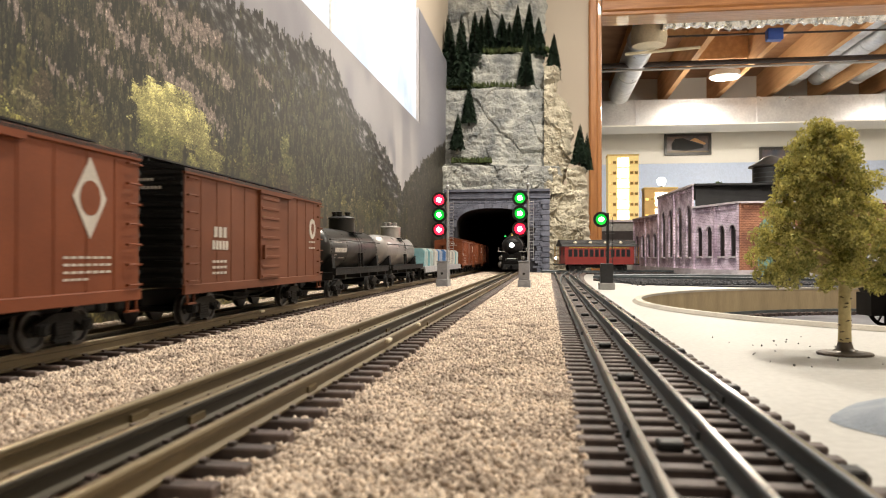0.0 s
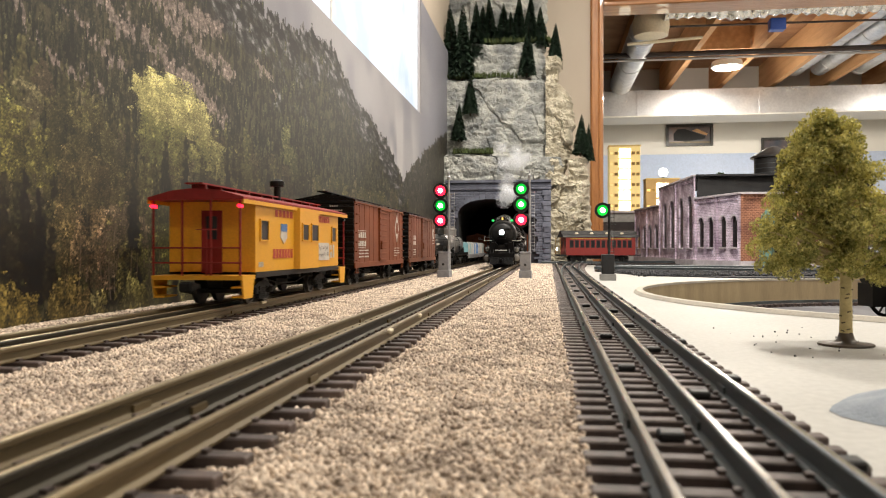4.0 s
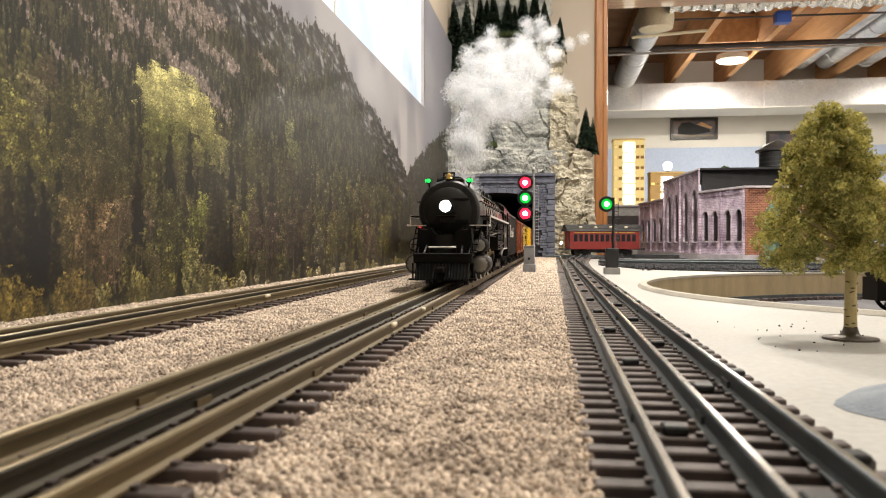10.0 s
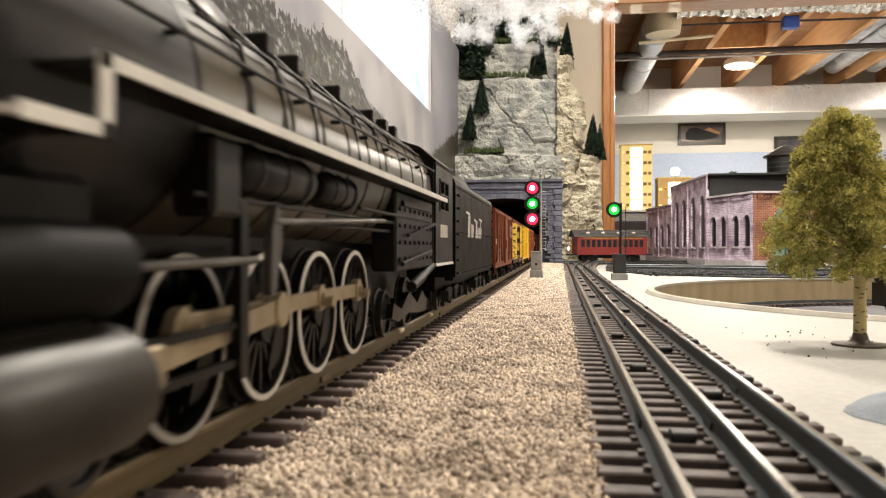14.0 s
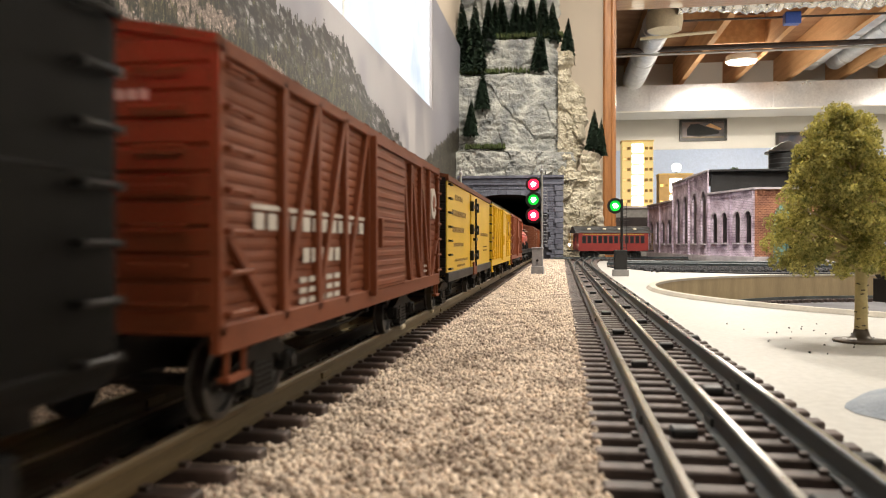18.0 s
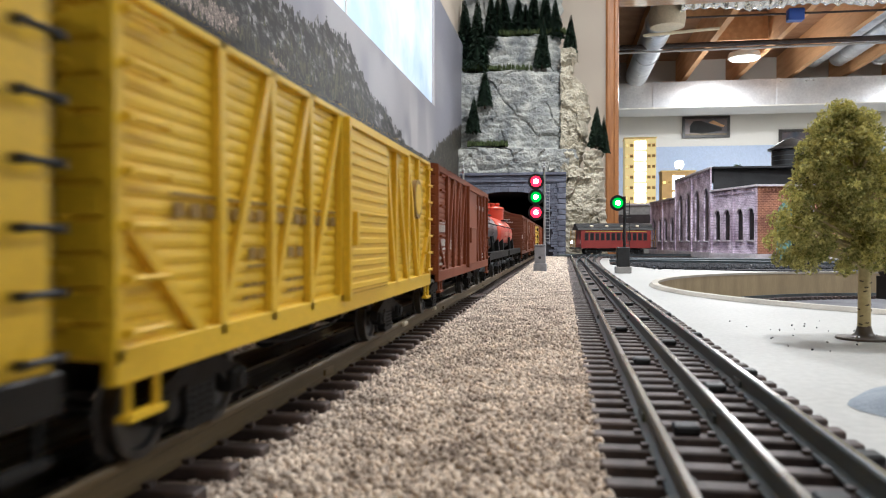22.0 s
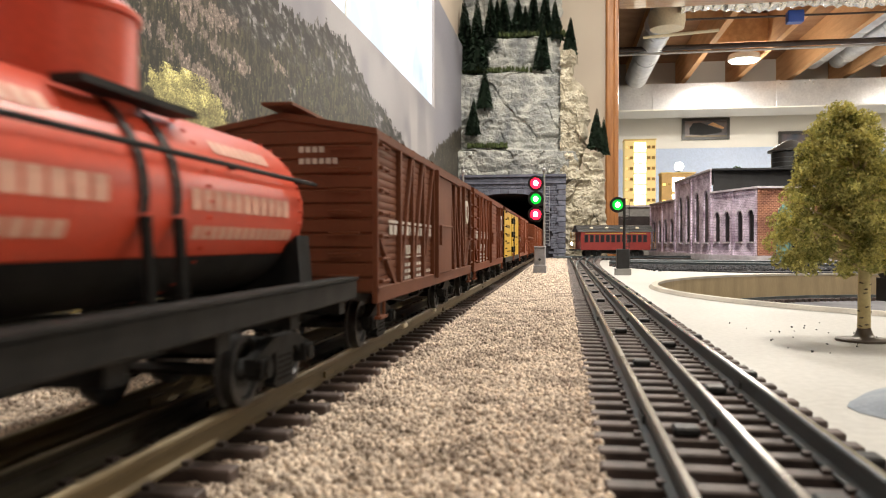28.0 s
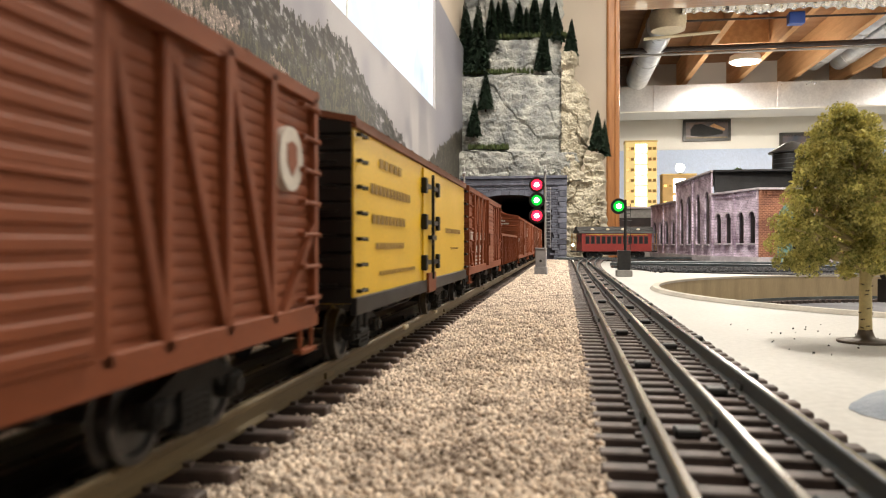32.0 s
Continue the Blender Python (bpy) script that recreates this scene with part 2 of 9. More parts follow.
# north wall with the tunnel hole and the wide oak-trimmed opening
DOOR_X0, DOOR_X1, DOOR_Z1 = 0.187, 2.30, 0.900
wn = B()
box(wn, -0.475, -0.300, 2.75, 2.87, FLOOR_Z, CEIL)
box(wn, -0.300, -0.030, 2.75, 2.87, 0.215, CEIL)
box(wn, -0.300, -0.030, 2.75, 2.87, FLOOR_Z, -0.03)
box(wn, -0.030, DOOR_X0, 2.75, 2.87, FLOOR_Z, CEIL)
box(wn, DOOR_X1, 2.75, 2.75, 2.87, FLOOR_Z, CEIL)
box(wn, DOOR_X0, DOOR_X1, 2.75, 2.87, DOOR_Z1, CEIL)
part("wall_north", wn, M["wall_tan"], None, kind="structure")
tr = thing("door_trim", "varnished oak casing round the wide opening", "door trim", kind="structure")
cs = B()
extrude_profile(cs, [(DOOR_X0 - 0.042, 2.749), (DOOR_X0 - 0.042, 2.735), (DOOR_X0 - 0.036, 2.729), (DOOR_X0 - 0.016, 2.731), (DOOR_X0 - 0.010, 2.738), (DOOR_X0, 2.738), (DOOR_X0 + 0.003, 2.744), (DOOR_X0 + 0.003, 2.86), (DOOR_X0 - 0.001, 2.868), (DOOR_X0 - 0.001, 2.749)], "z", FLOOR_Z, DOOR_Z1 + 0.052)
part("casing", cs, M["oak"], tr)
hd = B()
extrude_profile(hd, [(2.749, DOOR_Z1 + 0.052), (2.735, DOOR_Z1 + 0.052), (2.729, DOOR_Z1 + 0.044), (2.731, DOOR_Z1 + 0.016), (2.738, DOOR_Z1 + 0.010), (2.738, DOOR_Z1), (2.744, DOOR_Z1 - 0.003), (2.86, DOOR_Z1 - 0.003), (2.868, DOOR_Z1 + 0.001), (2.749, DOOR_Z1 + 0.001)], "x", DOOR_X0 + 0.004, DOOR_X1)
part("header", hd, M["oak_cross"], tr)
rj = B()
box(rj, DOOR_X1, DOOR_X1 + 0.05, 2.735, 2.749, FLOOR_Z, DOOR_Z1 + 0.05)
part("casing", rj, M["oak"], tr)

# the further room
slab("wall_north_far", 0.12, 4.3, 6.70, 6.82, FLOOR_Z, CEIL2 + 0.25, "wall_white")
slab("backdrop_blue", 0.16, 4.1, 6.685, 6.696, -0.05, 0.84, "wall_blue")
slab("wall_east_far", 4.1, 4.25, 2.87, 6.70, FLOOR_Z, CEIL2 + 0.25, "wall_white")
slab("wall_south_far", 2.75, 4.1, 2.75, 2.87, FLOOR_Z, CEIL2 + 0.25, "wall_white")
slab("ceiling_far", 0.0, 4.3, 2.86, 6.85, CEIL2 + 0.235, CEIL2 + 0.30, "subfloor")
slab("wall_over_opening", -0.03, 2.75, 2.78, 2.862, CEIL + 0.1, CEIL2 + 0.24, "wall_white")

# added dark enclosure behind the tunnel, never seen, that holds the trains
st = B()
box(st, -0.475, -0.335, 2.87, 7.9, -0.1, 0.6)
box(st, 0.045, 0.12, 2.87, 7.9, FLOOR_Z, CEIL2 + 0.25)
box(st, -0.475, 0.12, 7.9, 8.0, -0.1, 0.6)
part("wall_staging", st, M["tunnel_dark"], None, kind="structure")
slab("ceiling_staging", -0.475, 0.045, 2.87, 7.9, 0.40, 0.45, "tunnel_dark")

# ---------- the board ----------
PIT_X, PIT_Y, PIT_R = 0.505, 0.845, 0.408
X_BED = 0.068


def board():
    """White board with a round hole for the turntable pit."""
    bm = B()
    n = 96
    ring = [(PIT_X + PIT_R * math.cos(2 * math.pi * i / n), PIT_Y + PIT_R * math.sin(2 * math.pi * i / n)) for i in range(n)]
    x0, x1, y0, y1 = -0.334, 2.25, -3.3, 6.68
    def edge(i):
        a = 2 * math.pi * i / n
        dx, dy = math.cos(a), math.sin(a)
        s = min((x1 - PIT_X) / dx if dx > 1e-9 else 9e9, (x0 - PIT_X) / dx if dx < -1e-9 else 9e9, (y1 - PIT_Y) / dy if dy > 1e-9 else 9e9, (y0 - PIT_Y) / dy if dy < -1e-9 else 9e9)
        return (PIT_X + s * dx, PIT_Y + s * dy)
    top_i = [bm.verts.new((*p, 0)) for p in ring]
    bot_i = [bm.verts.new((*p, -0.02)) for p in ring]
    top_o = [bm.verts.new((*edge(i), 0)) for i in range(n)]
    bot_o = [bm.verts.new((*edge(i), -0.02)) for i in range(n)]
    for i in range(n):
        j = (i + 1) % n
        bm.faces.new((top_i[i], top_o[i], top_o[j], top_i[j]))
        bm.faces.new((bot_i[j], bot_o[j], bot_o[i], bot_i[i]))
        bm.faces.new((top_i[j], bot_i[j], bot_i[i], top_i[i]))
        bm.faces.new((top_o[i], bot_o[i], bot_o[j], top_o[j]))
    return bm


part("layout_board", board(), M["board_white"], None, kind="structure")
slab("staging_board", -0.334, 0.045, 6.68, 7.9, -0.02, 0.0, "concrete")
fas = B()
for lx in (-0.3, 0.9, 2.15):
    for ly in (-3.1, -1.0, 1.6, 4.0, 6.3):
        box(fas, lx, lx + 0.07, ly, ly + 0.07, FLOOR_Z, -0.1)
box(fas, -0.33, 2.24, -3.29, 6.67, -0.1, -0.046)
part("bench_frame", fas, M["joist"], None, kind="structure")

# turntable pit
pit = thing("turntable_pit", "round turntable pit with a tan wall and black floor", "turntable", pose(PIT_X, PIT_Y, 0))
mk("pit_tan", (0.40, 0.31, 0.18), (0.31, 0.24, 0.14), 0.7, scale=14, fine=260, bump=0.15, stretch=(4, 4, 0.4))
mk("rim_pale", (0.46, 0.42, 0.35), (0.36, 0.33, 0.28), 0.6, scale=30, fine=500, bump=0.1)
mk("pit_floor", (0.10, 0.10, 0.11), (0.06, 0.06, 0.07), 0.6, scale=20, fine=400)
pw = B()
n = 96
for i in range(n):
    a, b = 2 * math.pi * i / n, 2 * math.pi * (i + 1) / n
    for (ra, za), (rb, zb) in (((PIT_R - 0.0005, 0.0025), (PIT_R - 0.0005, -0.034)), ((PIT_R - 0.0005, 0.0025), (PIT_R - 0.005, 0.0025)), ((PIT_R - 0.005, 0.0025), (PIT_R - 0.005, -0.034))):
        q = [pw.verts.new((r * math.cos(w), r * math.sin(w), z)) for r, z, w in ((ra, za, a), (ra, za, b), (rb, zb, b), (rb, zb, a))]
        pw.faces.new(q)
part("pit_wall", pw, M["pit_tan"], pit, smooth=True)
part("pit_floor", rod(B(), (0, 0, -0.040), (0, 0, -0.034), PIT_R + 0.005, 96), M["pit_floor"], pit)
rim = B()
for i in range(n):
    a, b = 2 * math.pi * i / n, 2 * math.pi * (i + 1) / n
    prof = [(PIT_R - 0.0055, 0.0005), (PIT_R - 0.0055, 0.0034), (PIT_R + 0.0015, 0.0034), (PIT_R + 0.0045, 0.0003)]
    for p, q in zip(prof, prof[1:]):
        rim.faces.new([rim.verts.new((r * math.cos(w), r * math.sin(w), z)) for r, z, w in ((p[0], p[1], a), (p[0], p[1], b), (q[0], q[1], b), (q[0], q[1], a))])
part("rim", rim, M["rim_pale"], pit)
rg = B()
for i in range(n):
    a, b = 2 * math.pi * i / n, 2 * math.pi * (i + 1) / n
    for r0 in (PIT_R - 0.045,):
        for za, zb, ra, rb in ((-0.026, -0.026, r0 - 0.001, r0 + 0.001), (-0.026, -0.034, r0 - 0.001, r0 - 0.001), (-0.026, -0.034, r0 + 0.001, r0 + 0.001)):
            rg.faces.new([rg.verts.new((r * math.cos(w), r * math.sin(w), z)) for r, z, w in ((ra, za, a), (ra, za, b), (rb, zb, b), (rb, zb, a))])
part("ring_rail", rg, M["rail_dark"], pit)
tt = None
for i in range(200):
    a = 2 * math.pi * i / 200
    m = pose((PIT_R - 0.045) * math.cos(a), (PIT_R - 0.045) * math.sin(a), -0.032, 0, 0, math.degrees(a))
    if tt is None:
        tt = part("tie", box(B(), -0.018, 0.018, -0.0025, 0.0025, -0.002, 0.002), M["tie_brown"], pit)
        tt.matrix_basis = m
    else:
        twin(tt, m)

# ---------- ballast ----------
bed = B()
prof = [(-0.318, 0.0), (-0.316, 0.0012), (-0.020, 0.0012), (0.004, 0.0012), (0.008, 0.0006), (0.0078, 0.0)]
extrude_profile(bed, prof, "y", -3.2, 7.8)
part("ballast_bed", bed, M["ballast_bed"], None, kind="structure")
# added dark strip under the siding's ties, for the dark of their deep gaps
part("track_underlay", extrude_profile(B(), [(0.008, 0.0), (0.008, 0.0015), (0.0665, 0.0015), (0.0675, 0.0)], "y", -3.2, 2.2), M["underlay_dark"], None, kind="structure")


C_X, L_X, R_X = -0.0962, -0.2325, 0.0375
MAIN_PITCH = 0.0155     # tie spacing on the two main tracks


def stones(name, count, xr, yr, size, zb, seed, keep=None, mtl="gravel"):
    rng = np.random.default_rng(seed)
    octa = np.array([(1, 0, 0), (0, 1, 0), (-1, 0, 0), (0, -1, 0), (0, 0, 1), (0, 0, -1)], float)
    fc = np.array([(0, 1, 4), (1, 2, 4), (2, 3, 4), (3, 0, 4), (1, 0, 5), (2, 1, 5), (3, 2, 5), (0, 3, 5)])
    x = rng.uniform(*xr, count)
    y = yr[0] + (yr[1] - yr[0]) * rng.uniform(0, 1, count)
    if keep is not None:
        k = keep(x, y)
        x, y = x[k], y[k]
    c = len(x)
    s = size * rng.uniform(0.55, 1.15, (c, 1, 1))
    v = octa[None] * (1 + rng.uniform(-0.35, 0.35, (c, 6, 3))) + rng.uniform(-0.25, 0.25, (c, 6, 3))
    a = rng.normal(size=(c, 4))
    a /= np.linalg.norm(a, axis=1, keepdims=True)
    w, i, j, k = a.T
    R = np.stack([np.stack([1 - 2 * (j * j + k * k), 2 * (i * j - k * w), 2 * (i * k + j * w)], -1), np.stack([2 * (i * j + k * w), 1 - 2 * (i * i + k * k), 2 * (j * k - i * w)], -1), np.stack([2 * (i * k - j * w), 2 * (j * k + i * w), 1 - 2 * (i * i + j * j)], -1)], 1)
    v = np.einsum("nij,nkj->nki", R, v) * s
    near = np.minimum(np.abs(x - C_X), np.abs(x - L_X)) < 0.035
    z = zb + rng.uniform(-0.0004, 0.0011, c) - 0.0013 * near
    v += np.stack([x, y, z], -1)[:, None, :]
    f = (fc[None] + 6 * np.arange(c)[:, None, None]).reshape(-1, 3)
    me = bpy.data.meshes.new(name)
    me.vertices.add(c * 6)
    me.vertices.foreach_set("co", v.reshape(-1))
    me.loops.add(len(f) * 3)
    me.loops.foreach_set("vertex_index", f.reshape(-1).astype(np.int32))
    me.polygons.add(len(f))
    me.polygons.foreach_set("loop_start", np.arange(0, len(f) * 3, 3, dtype=np.int32))
    me.update(calc_edges=True)
    me.materials.append(M[mtl])
    return tagged(new(name, me), "loose pinkish-tan gravel ballast between the tracks", "gravel", kind="stuff")



def beside(x, y):
    """Stones lie beside the ties, and a few between their ends."""
    k = np.ones(len(x), bool)
    for c, y0 in ((C_X, 3.2), (L_X, 0.8)):
        d = np.abs(x - c)
        step = np.mod(y + y0, MAIN_PITCH)
        k &= (d > 0.0306) | ((d > 0.022) & (step > 0.0035) & (step < MAIN_PITCH - 0.0035))
    return k & (x < 0.0088)


stones("ballast_gravel", 84000, (-0.220, 0.010), (0.05, 0.30), 0.00096, 0.0021, 2, beside)
stones("ballast_gravel", 130000, (-0.315, 0.010), (0.30, 0.72), 0.00100, 0.0021, 3, beside)
stones("ballast_gravel", 60000, (-0.315, 0.010), (0.72, 1.35), 0.0014, 0.0020, 4, beside)
stones("ballast_gravel", 30000, (-0.315, 0.010), (1.35, 2.32), 0.0023, 0.0018, 5, beside)
stones("ballast_gravel", 9000, (-0.315, 0.010), (-0.6, 0.05), 0.0020, 0.0018, 6, beside)

# ---------- tracks ----------
RAIL_PROF = [(-0.0020, 0.0), (-0.0020, 0.0006), (-0.0005, 0.0012), (-0.0005, 0.0038), (-0.0011, 0.0043), (-0.0011, 0.0056), (-0.0008, 0.0060), (0.0008, 0.0060), (0.0011, 0.0056), (0.0011, 0.0043), (0.0005, 0.0038), (0.0005, 0.0012), (0.0020, 0.0006), (0.0020, 0.0)]
PITCH = 0.0125
RG = random.Random(11)


def tie_mesh():
    bm = box(B(), -0.0300, 0.0300, -0.0027, 0.0027, 0.0, 0.0042, 0.0004)
    for sx in (-1, 0, 1):
        for s in (-1, 1):
            x = sx * 0.0169 + s * 0.0028
            box(bm, x - 0.0008, x + 0.0008, -0.0012, 0.0012, 0.0040, 0.0052)
    me = bpy.data.meshes.new("tie")
    bm.to_mesh(me)
    bm.free()
    me.materials.append(M["tie_brown"])
    return me


TIE = tie_mesh()


def track(x, y0, y1, near0, near1, side, mid, label, zt=0.004, pitch=PITCH):
    th = thing("railway_track", label, "track", pose(x, 0, 0))
    th["group"] = "tracks"
    for dx in (-0.0169, 0, 0.0169):
        rl = part("rail", extrude_profile(B(), [(dx + p, zt + q) for p, q in RAIL_PROF], "y", y0, y1), M[mid if dx == 0 else side], th)
        part("rail_head", box(B(), dx - 0.00085, dx + 0.00085, y0, y1, zt + 0.0058, zt + 0.00625, 0.0002), M["rail_polish" if side == "rail_metal" else "rail_steel"], rl)
        y = 0.2 + 0.05 * (dx > 0)
        jn = part("rail_joiner", box(B(), dx - 0.0013, dx + 0.0013, -0.0045, 0.0045, zt + 0.0010, zt + 0.0030), M[side], rl)
        jn.matrix_basis = pose(0, y, 0)
        while y < 1.9:
            y += 0.254
            twin(jn, pose(0, y, 0))
    y = y0
    far_v, far_f = [], []
    while y < y1:
        if near0 < y < near1:
            o = new("tie", TIE)
            o.parent = th
            o.matrix_basis = pose(RG.uniform(-0.0005, 0.0005), y, zt - 0.0042, 0, 0, RG.uniform(-0.6, 0.6))
        else:
            b = len(far_v)
            for sx in (-0.029, 0.029):
                for sy in (-0.0028, 0.0028):
                    for z in (zt - 0.004, zt):
                        far_v.append((sx, y + sy, z))
            far_f += [(b + i for i in q) for q in ((0, 1, 3, 2), (4, 6, 7, 5), (0, 4, 5, 1), (2, 3, 7, 6), (1, 5, 7, 3))]
        y += pitch
    raw("ties", far_v, [tuple(f) for f in far_f], M["tie_brown"], th, kind="stuff")
    return th


TRK_L = track(L_X, -0.8, 7.8, 0.25, 2.3, "rail_metal", "rail_mid", "three-rail model track along the mural, brown ties, weathered rails", pitch=MAIN_PITCH)
TRK_C = track(C_X, -3.2, 7.8, 0.03, 2.3, "rail_metal", "rail_mid", "three-rail model track in the middle, weathered brassy rails", pitch=MAIN_PITCH)
TRK_R = track(R_X, -3.2, 2.1, 0.03, 2.1, "rail_dark", "rail_dark", "three-rail model siding laid on the bare white board")
# small bright joiners and track clips
for x, y, s in ((C_X + 0.0175, 0.372, 1), (L_X + 0.0175, 0.557, 1), (L_X + 0.0175, 1.02, 0.8), (C_X + 0.0175, 0.46, 0.6)):
    bm = box(B(), -0.0012, 0.0022, -0.004 * s, 0.004 * s, 0.0, 0.0022, 0.0006)
    o = part("rail_clip", bm, M["pvc_white"], TRK_C if x > -0.15 else TRK_L)
    o.location = (x - (C_X if x > -0.15 else L_X), y, 0.0078)
# lugs along the siding's middle and outer rails
lug = None
for i in range(14):
    for dx, off in ((0.0085, 0.0), (-0.0085, 0.05), (0.0245, 0.03)):
        m = pose(dx, 0.14 + 0.105 * i + off, 0.004)
        if lug is None:
            lug = part("lug", box(B(), -0.003, 0.003, -0.003, 0.003, 0, 0.0022, 0.0005), M["sig_black"], TRK_R)
            lug.matrix_basis = m
        else:
            twin(lug, m)

# ---------- the photographic mural ----------
MX = -0.3185
MUR_Z1 = 0.386
RIDGE = [(0.20, 0.330), (0.42, 0.325), (0.60, 0.320), (0.738, 0.310), (0.83, 0.325), (0.926, 0.331), (1.00, 0.340), (1.089, 0.352), (1.147, 0.340), (1.214, 0.307), (1.352, 0.285), (1.497, 0.253), (1.663, 0.202)]
RIDGE2 = [(1.663, 0.202), (1.783, 0.244), (2.144, 0.354), (2.384, 0.413), (2.745, 0.50)]


def ramp_mat(name, stops, scale, stretch=(1, 1, 1), rough=0.55, detail=8):
    m = bpy.data.materials.new(name)
    m.use_nodes = True
    N, L = m.node_tree.nodes, m.node_tree.links
    N["Principled BSDF"].inputs["Roughness"].default_value = rough
    tc, mp, nz, cr = N.new("ShaderNodeTexCoord"), N.new("ShaderNodeMapping"), N.new("ShaderNodeTexNoise"), N.new("ShaderNodeValToRGB")
    mp.inputs["Scale"].default_value = stretch
    nz.inputs["Scale"].default_value, nz.inputs["Detail"].default_value = scale, detail
    L.new(tc.outputs["Object"], mp.inputs["Vector"])
    L.new(mp.outputs["Vector"], nz.inputs["Vector"])
    L.new(nz.outputs["Fac"], cr.inputs["Fac"])
    el = cr.color_ramp.elements
    while len(el) < len(stops):
        el.new(0.5)
    for e, (p, c) in zip(el, stops):
        e.position, e.color = p, (*c, 1)
    L.new(cr.outputs["Color"], N["Principled BSDF"].inputs["Base Color"])
    return m


M["haze"] = ramp_mat("haze", [(0.3, (0.34, 0.33, 0.35)), (0.5, (0.42, 0.40, 0.41)), (0.7, (0.50, 0.46, 0.43))], 6, (1, 1.0, 0.5), rough=0.5)
mural = thing("photo_mural", "photographic mountain forest mural pasted along the wall", "mural", kind="structure")
back = B()
box(back, WX + 0.0005, MX, -0.6, WIN_Y1, 0.0, MUR_Z1)
box(back, WX + 0.0005, MX, WIN_Y1, 2.745, 0.0, 0.675)
part("backing_sheet", back, M["haze"], mural)

# The print is a fine grid whose points carry ink, laid down tree by tree from the far slope to the front.
RP = np.random.default_rng(77)
PY = 0.3185 * np.tan(np.linspace(math.atan(0.30 / 0.3185), math.atan(2.744 / 0.3185), 800))
PZ = np.concatenate([np.linspace(0.0004, 0.362, 570), np.linspace(0.366, 0.674, 66)])
TAB = RP.normal(size=(256, 256))


def grow(y):
    """Trees of the print get broader toward the far end; this evens that out."""
    y = np.asarray(y, float)
    return np.where(y < 0.5, y - 0.5, np.log(1 + 1.3 * np.maximum(0, y - 0.5)) / 1.3)


def vn(a, b):
    """Smooth random values over a plane."""
    ia, ib = np.floor(a).astype(int), np.floor(b).astype(int)
    fa, fb = a - ia, b - ib
    fa, fb = fa * fa * (3 - 2 * fa), fb * fb * (3 - 2 * fb)
    ia, ib, ja, jb = ia & 255, ib & 255, (ia + 1) & 255, (ib + 1) & 255
    return (TAB[ia, ib] * (1 - fa) + TAB[ja, ib] * fa) * (1 - fb) + (TAB[ia, jb] * (1 - fa) + TAB[ja, jb] * fa) * fb


def fbm(a, b, n=4):
    return sum(vn(a * 2 ** k + 17 * k, b * 2 ** k + 31 * k) * 0.58 ** k for k in range(n))


def ink(r, g, b):
    """Ink from a colour chip's 8-bit values."""
    return np.array([(v / 255) ** 2.2 for v in (r, g, b)]) * INK_GAIN


INK_GAIN = np.array((0.54, 0.575, 0.675))
GU = grow(PY)
UU, ZZ = np.meshgrid(GU, PZ)
YY = np.broadcast_to(PY, ZZ.shape)
TOPL = np.interp(PY, [p[0] for p in RIDGE + RIDGE2[1:]], [p[1] for p in RIDGE + RIDGE2[1:]])
TOPL = TOPL + 0.0055 * vn(GU * 170, GU * 0 + 3.1) + 0.0035 * vn(GU * 520, GU * 0 + 9.7)
DROP = TOPL[None, :] - ZZ


def lerp(a, b, f):
    return a + (b - a) * f[..., None]


def ease(a, b, v):
    f = np.clip((v - a) / (b - a), 0, 1)
    return f * f * (3 - 2 * f)


# sky and the pale far wall of the valley
n1, n2 = fbm(UU * 11, ZZ * 6, 3), fbm(UU * 26 + 5, ZZ * 6 + 2, 2)
IMG = lerp(ink(172, 166, 163), ink(204, 196, 186), ease(-0.9, 1.1, n1))
cliff = ease(0.9, 1.25, YY) * ease(0.40, 0.30, ZZ) * ease(1.95, 1.7, YY)
IMG = lerp(IMG, ink(236, 226, 210), 0.75 * cliff * ease(-0.3, 1.0, n2))
IMG = lerp(IMG, ink(182, 178, 178), 0.6 * ease(1.75, 2.1, YY))
# the mountainside: grey crags under the ridge, wooded slope below
ca, cb = UU * 120 + ZZ * 95, ZZ * 110 - UU * 40
c1 = fbm(ca, cb, 5)
rock = lerp(np.broadcast_to(ink(50, 48, 44), IMG.shape), ink(96, 92, 84), ease(-0.9, 0.7, c1))
rock = lerp(rock, ink(152, 146, 138), ease(0.5, 1.9, c1))
wood = lerp(np.broadcast_to(ink(48, 46, 31), IMG.shape), ink(98, 90, 60), ease(-1.0, 1.2, fbm(UU * 300, ZZ * 120, 4)))
low = ease(0.025, 0.085, DROP + 0.028 * fbm(UU * 40, ZZ * 40, 3) + 0.02 * ease(0.80, 0.55, YY))
land = lerp(rock, wood, low)
land = lerp(land, ink(84, 77, 62) * np.exp(0.28 * fbm(UU * 300, ZZ * 150, 3))[..., None], 0.85 * ease(1.55, 1.75, YY))
IMG = np.where((DROP > 0)[..., None], land, IMG)
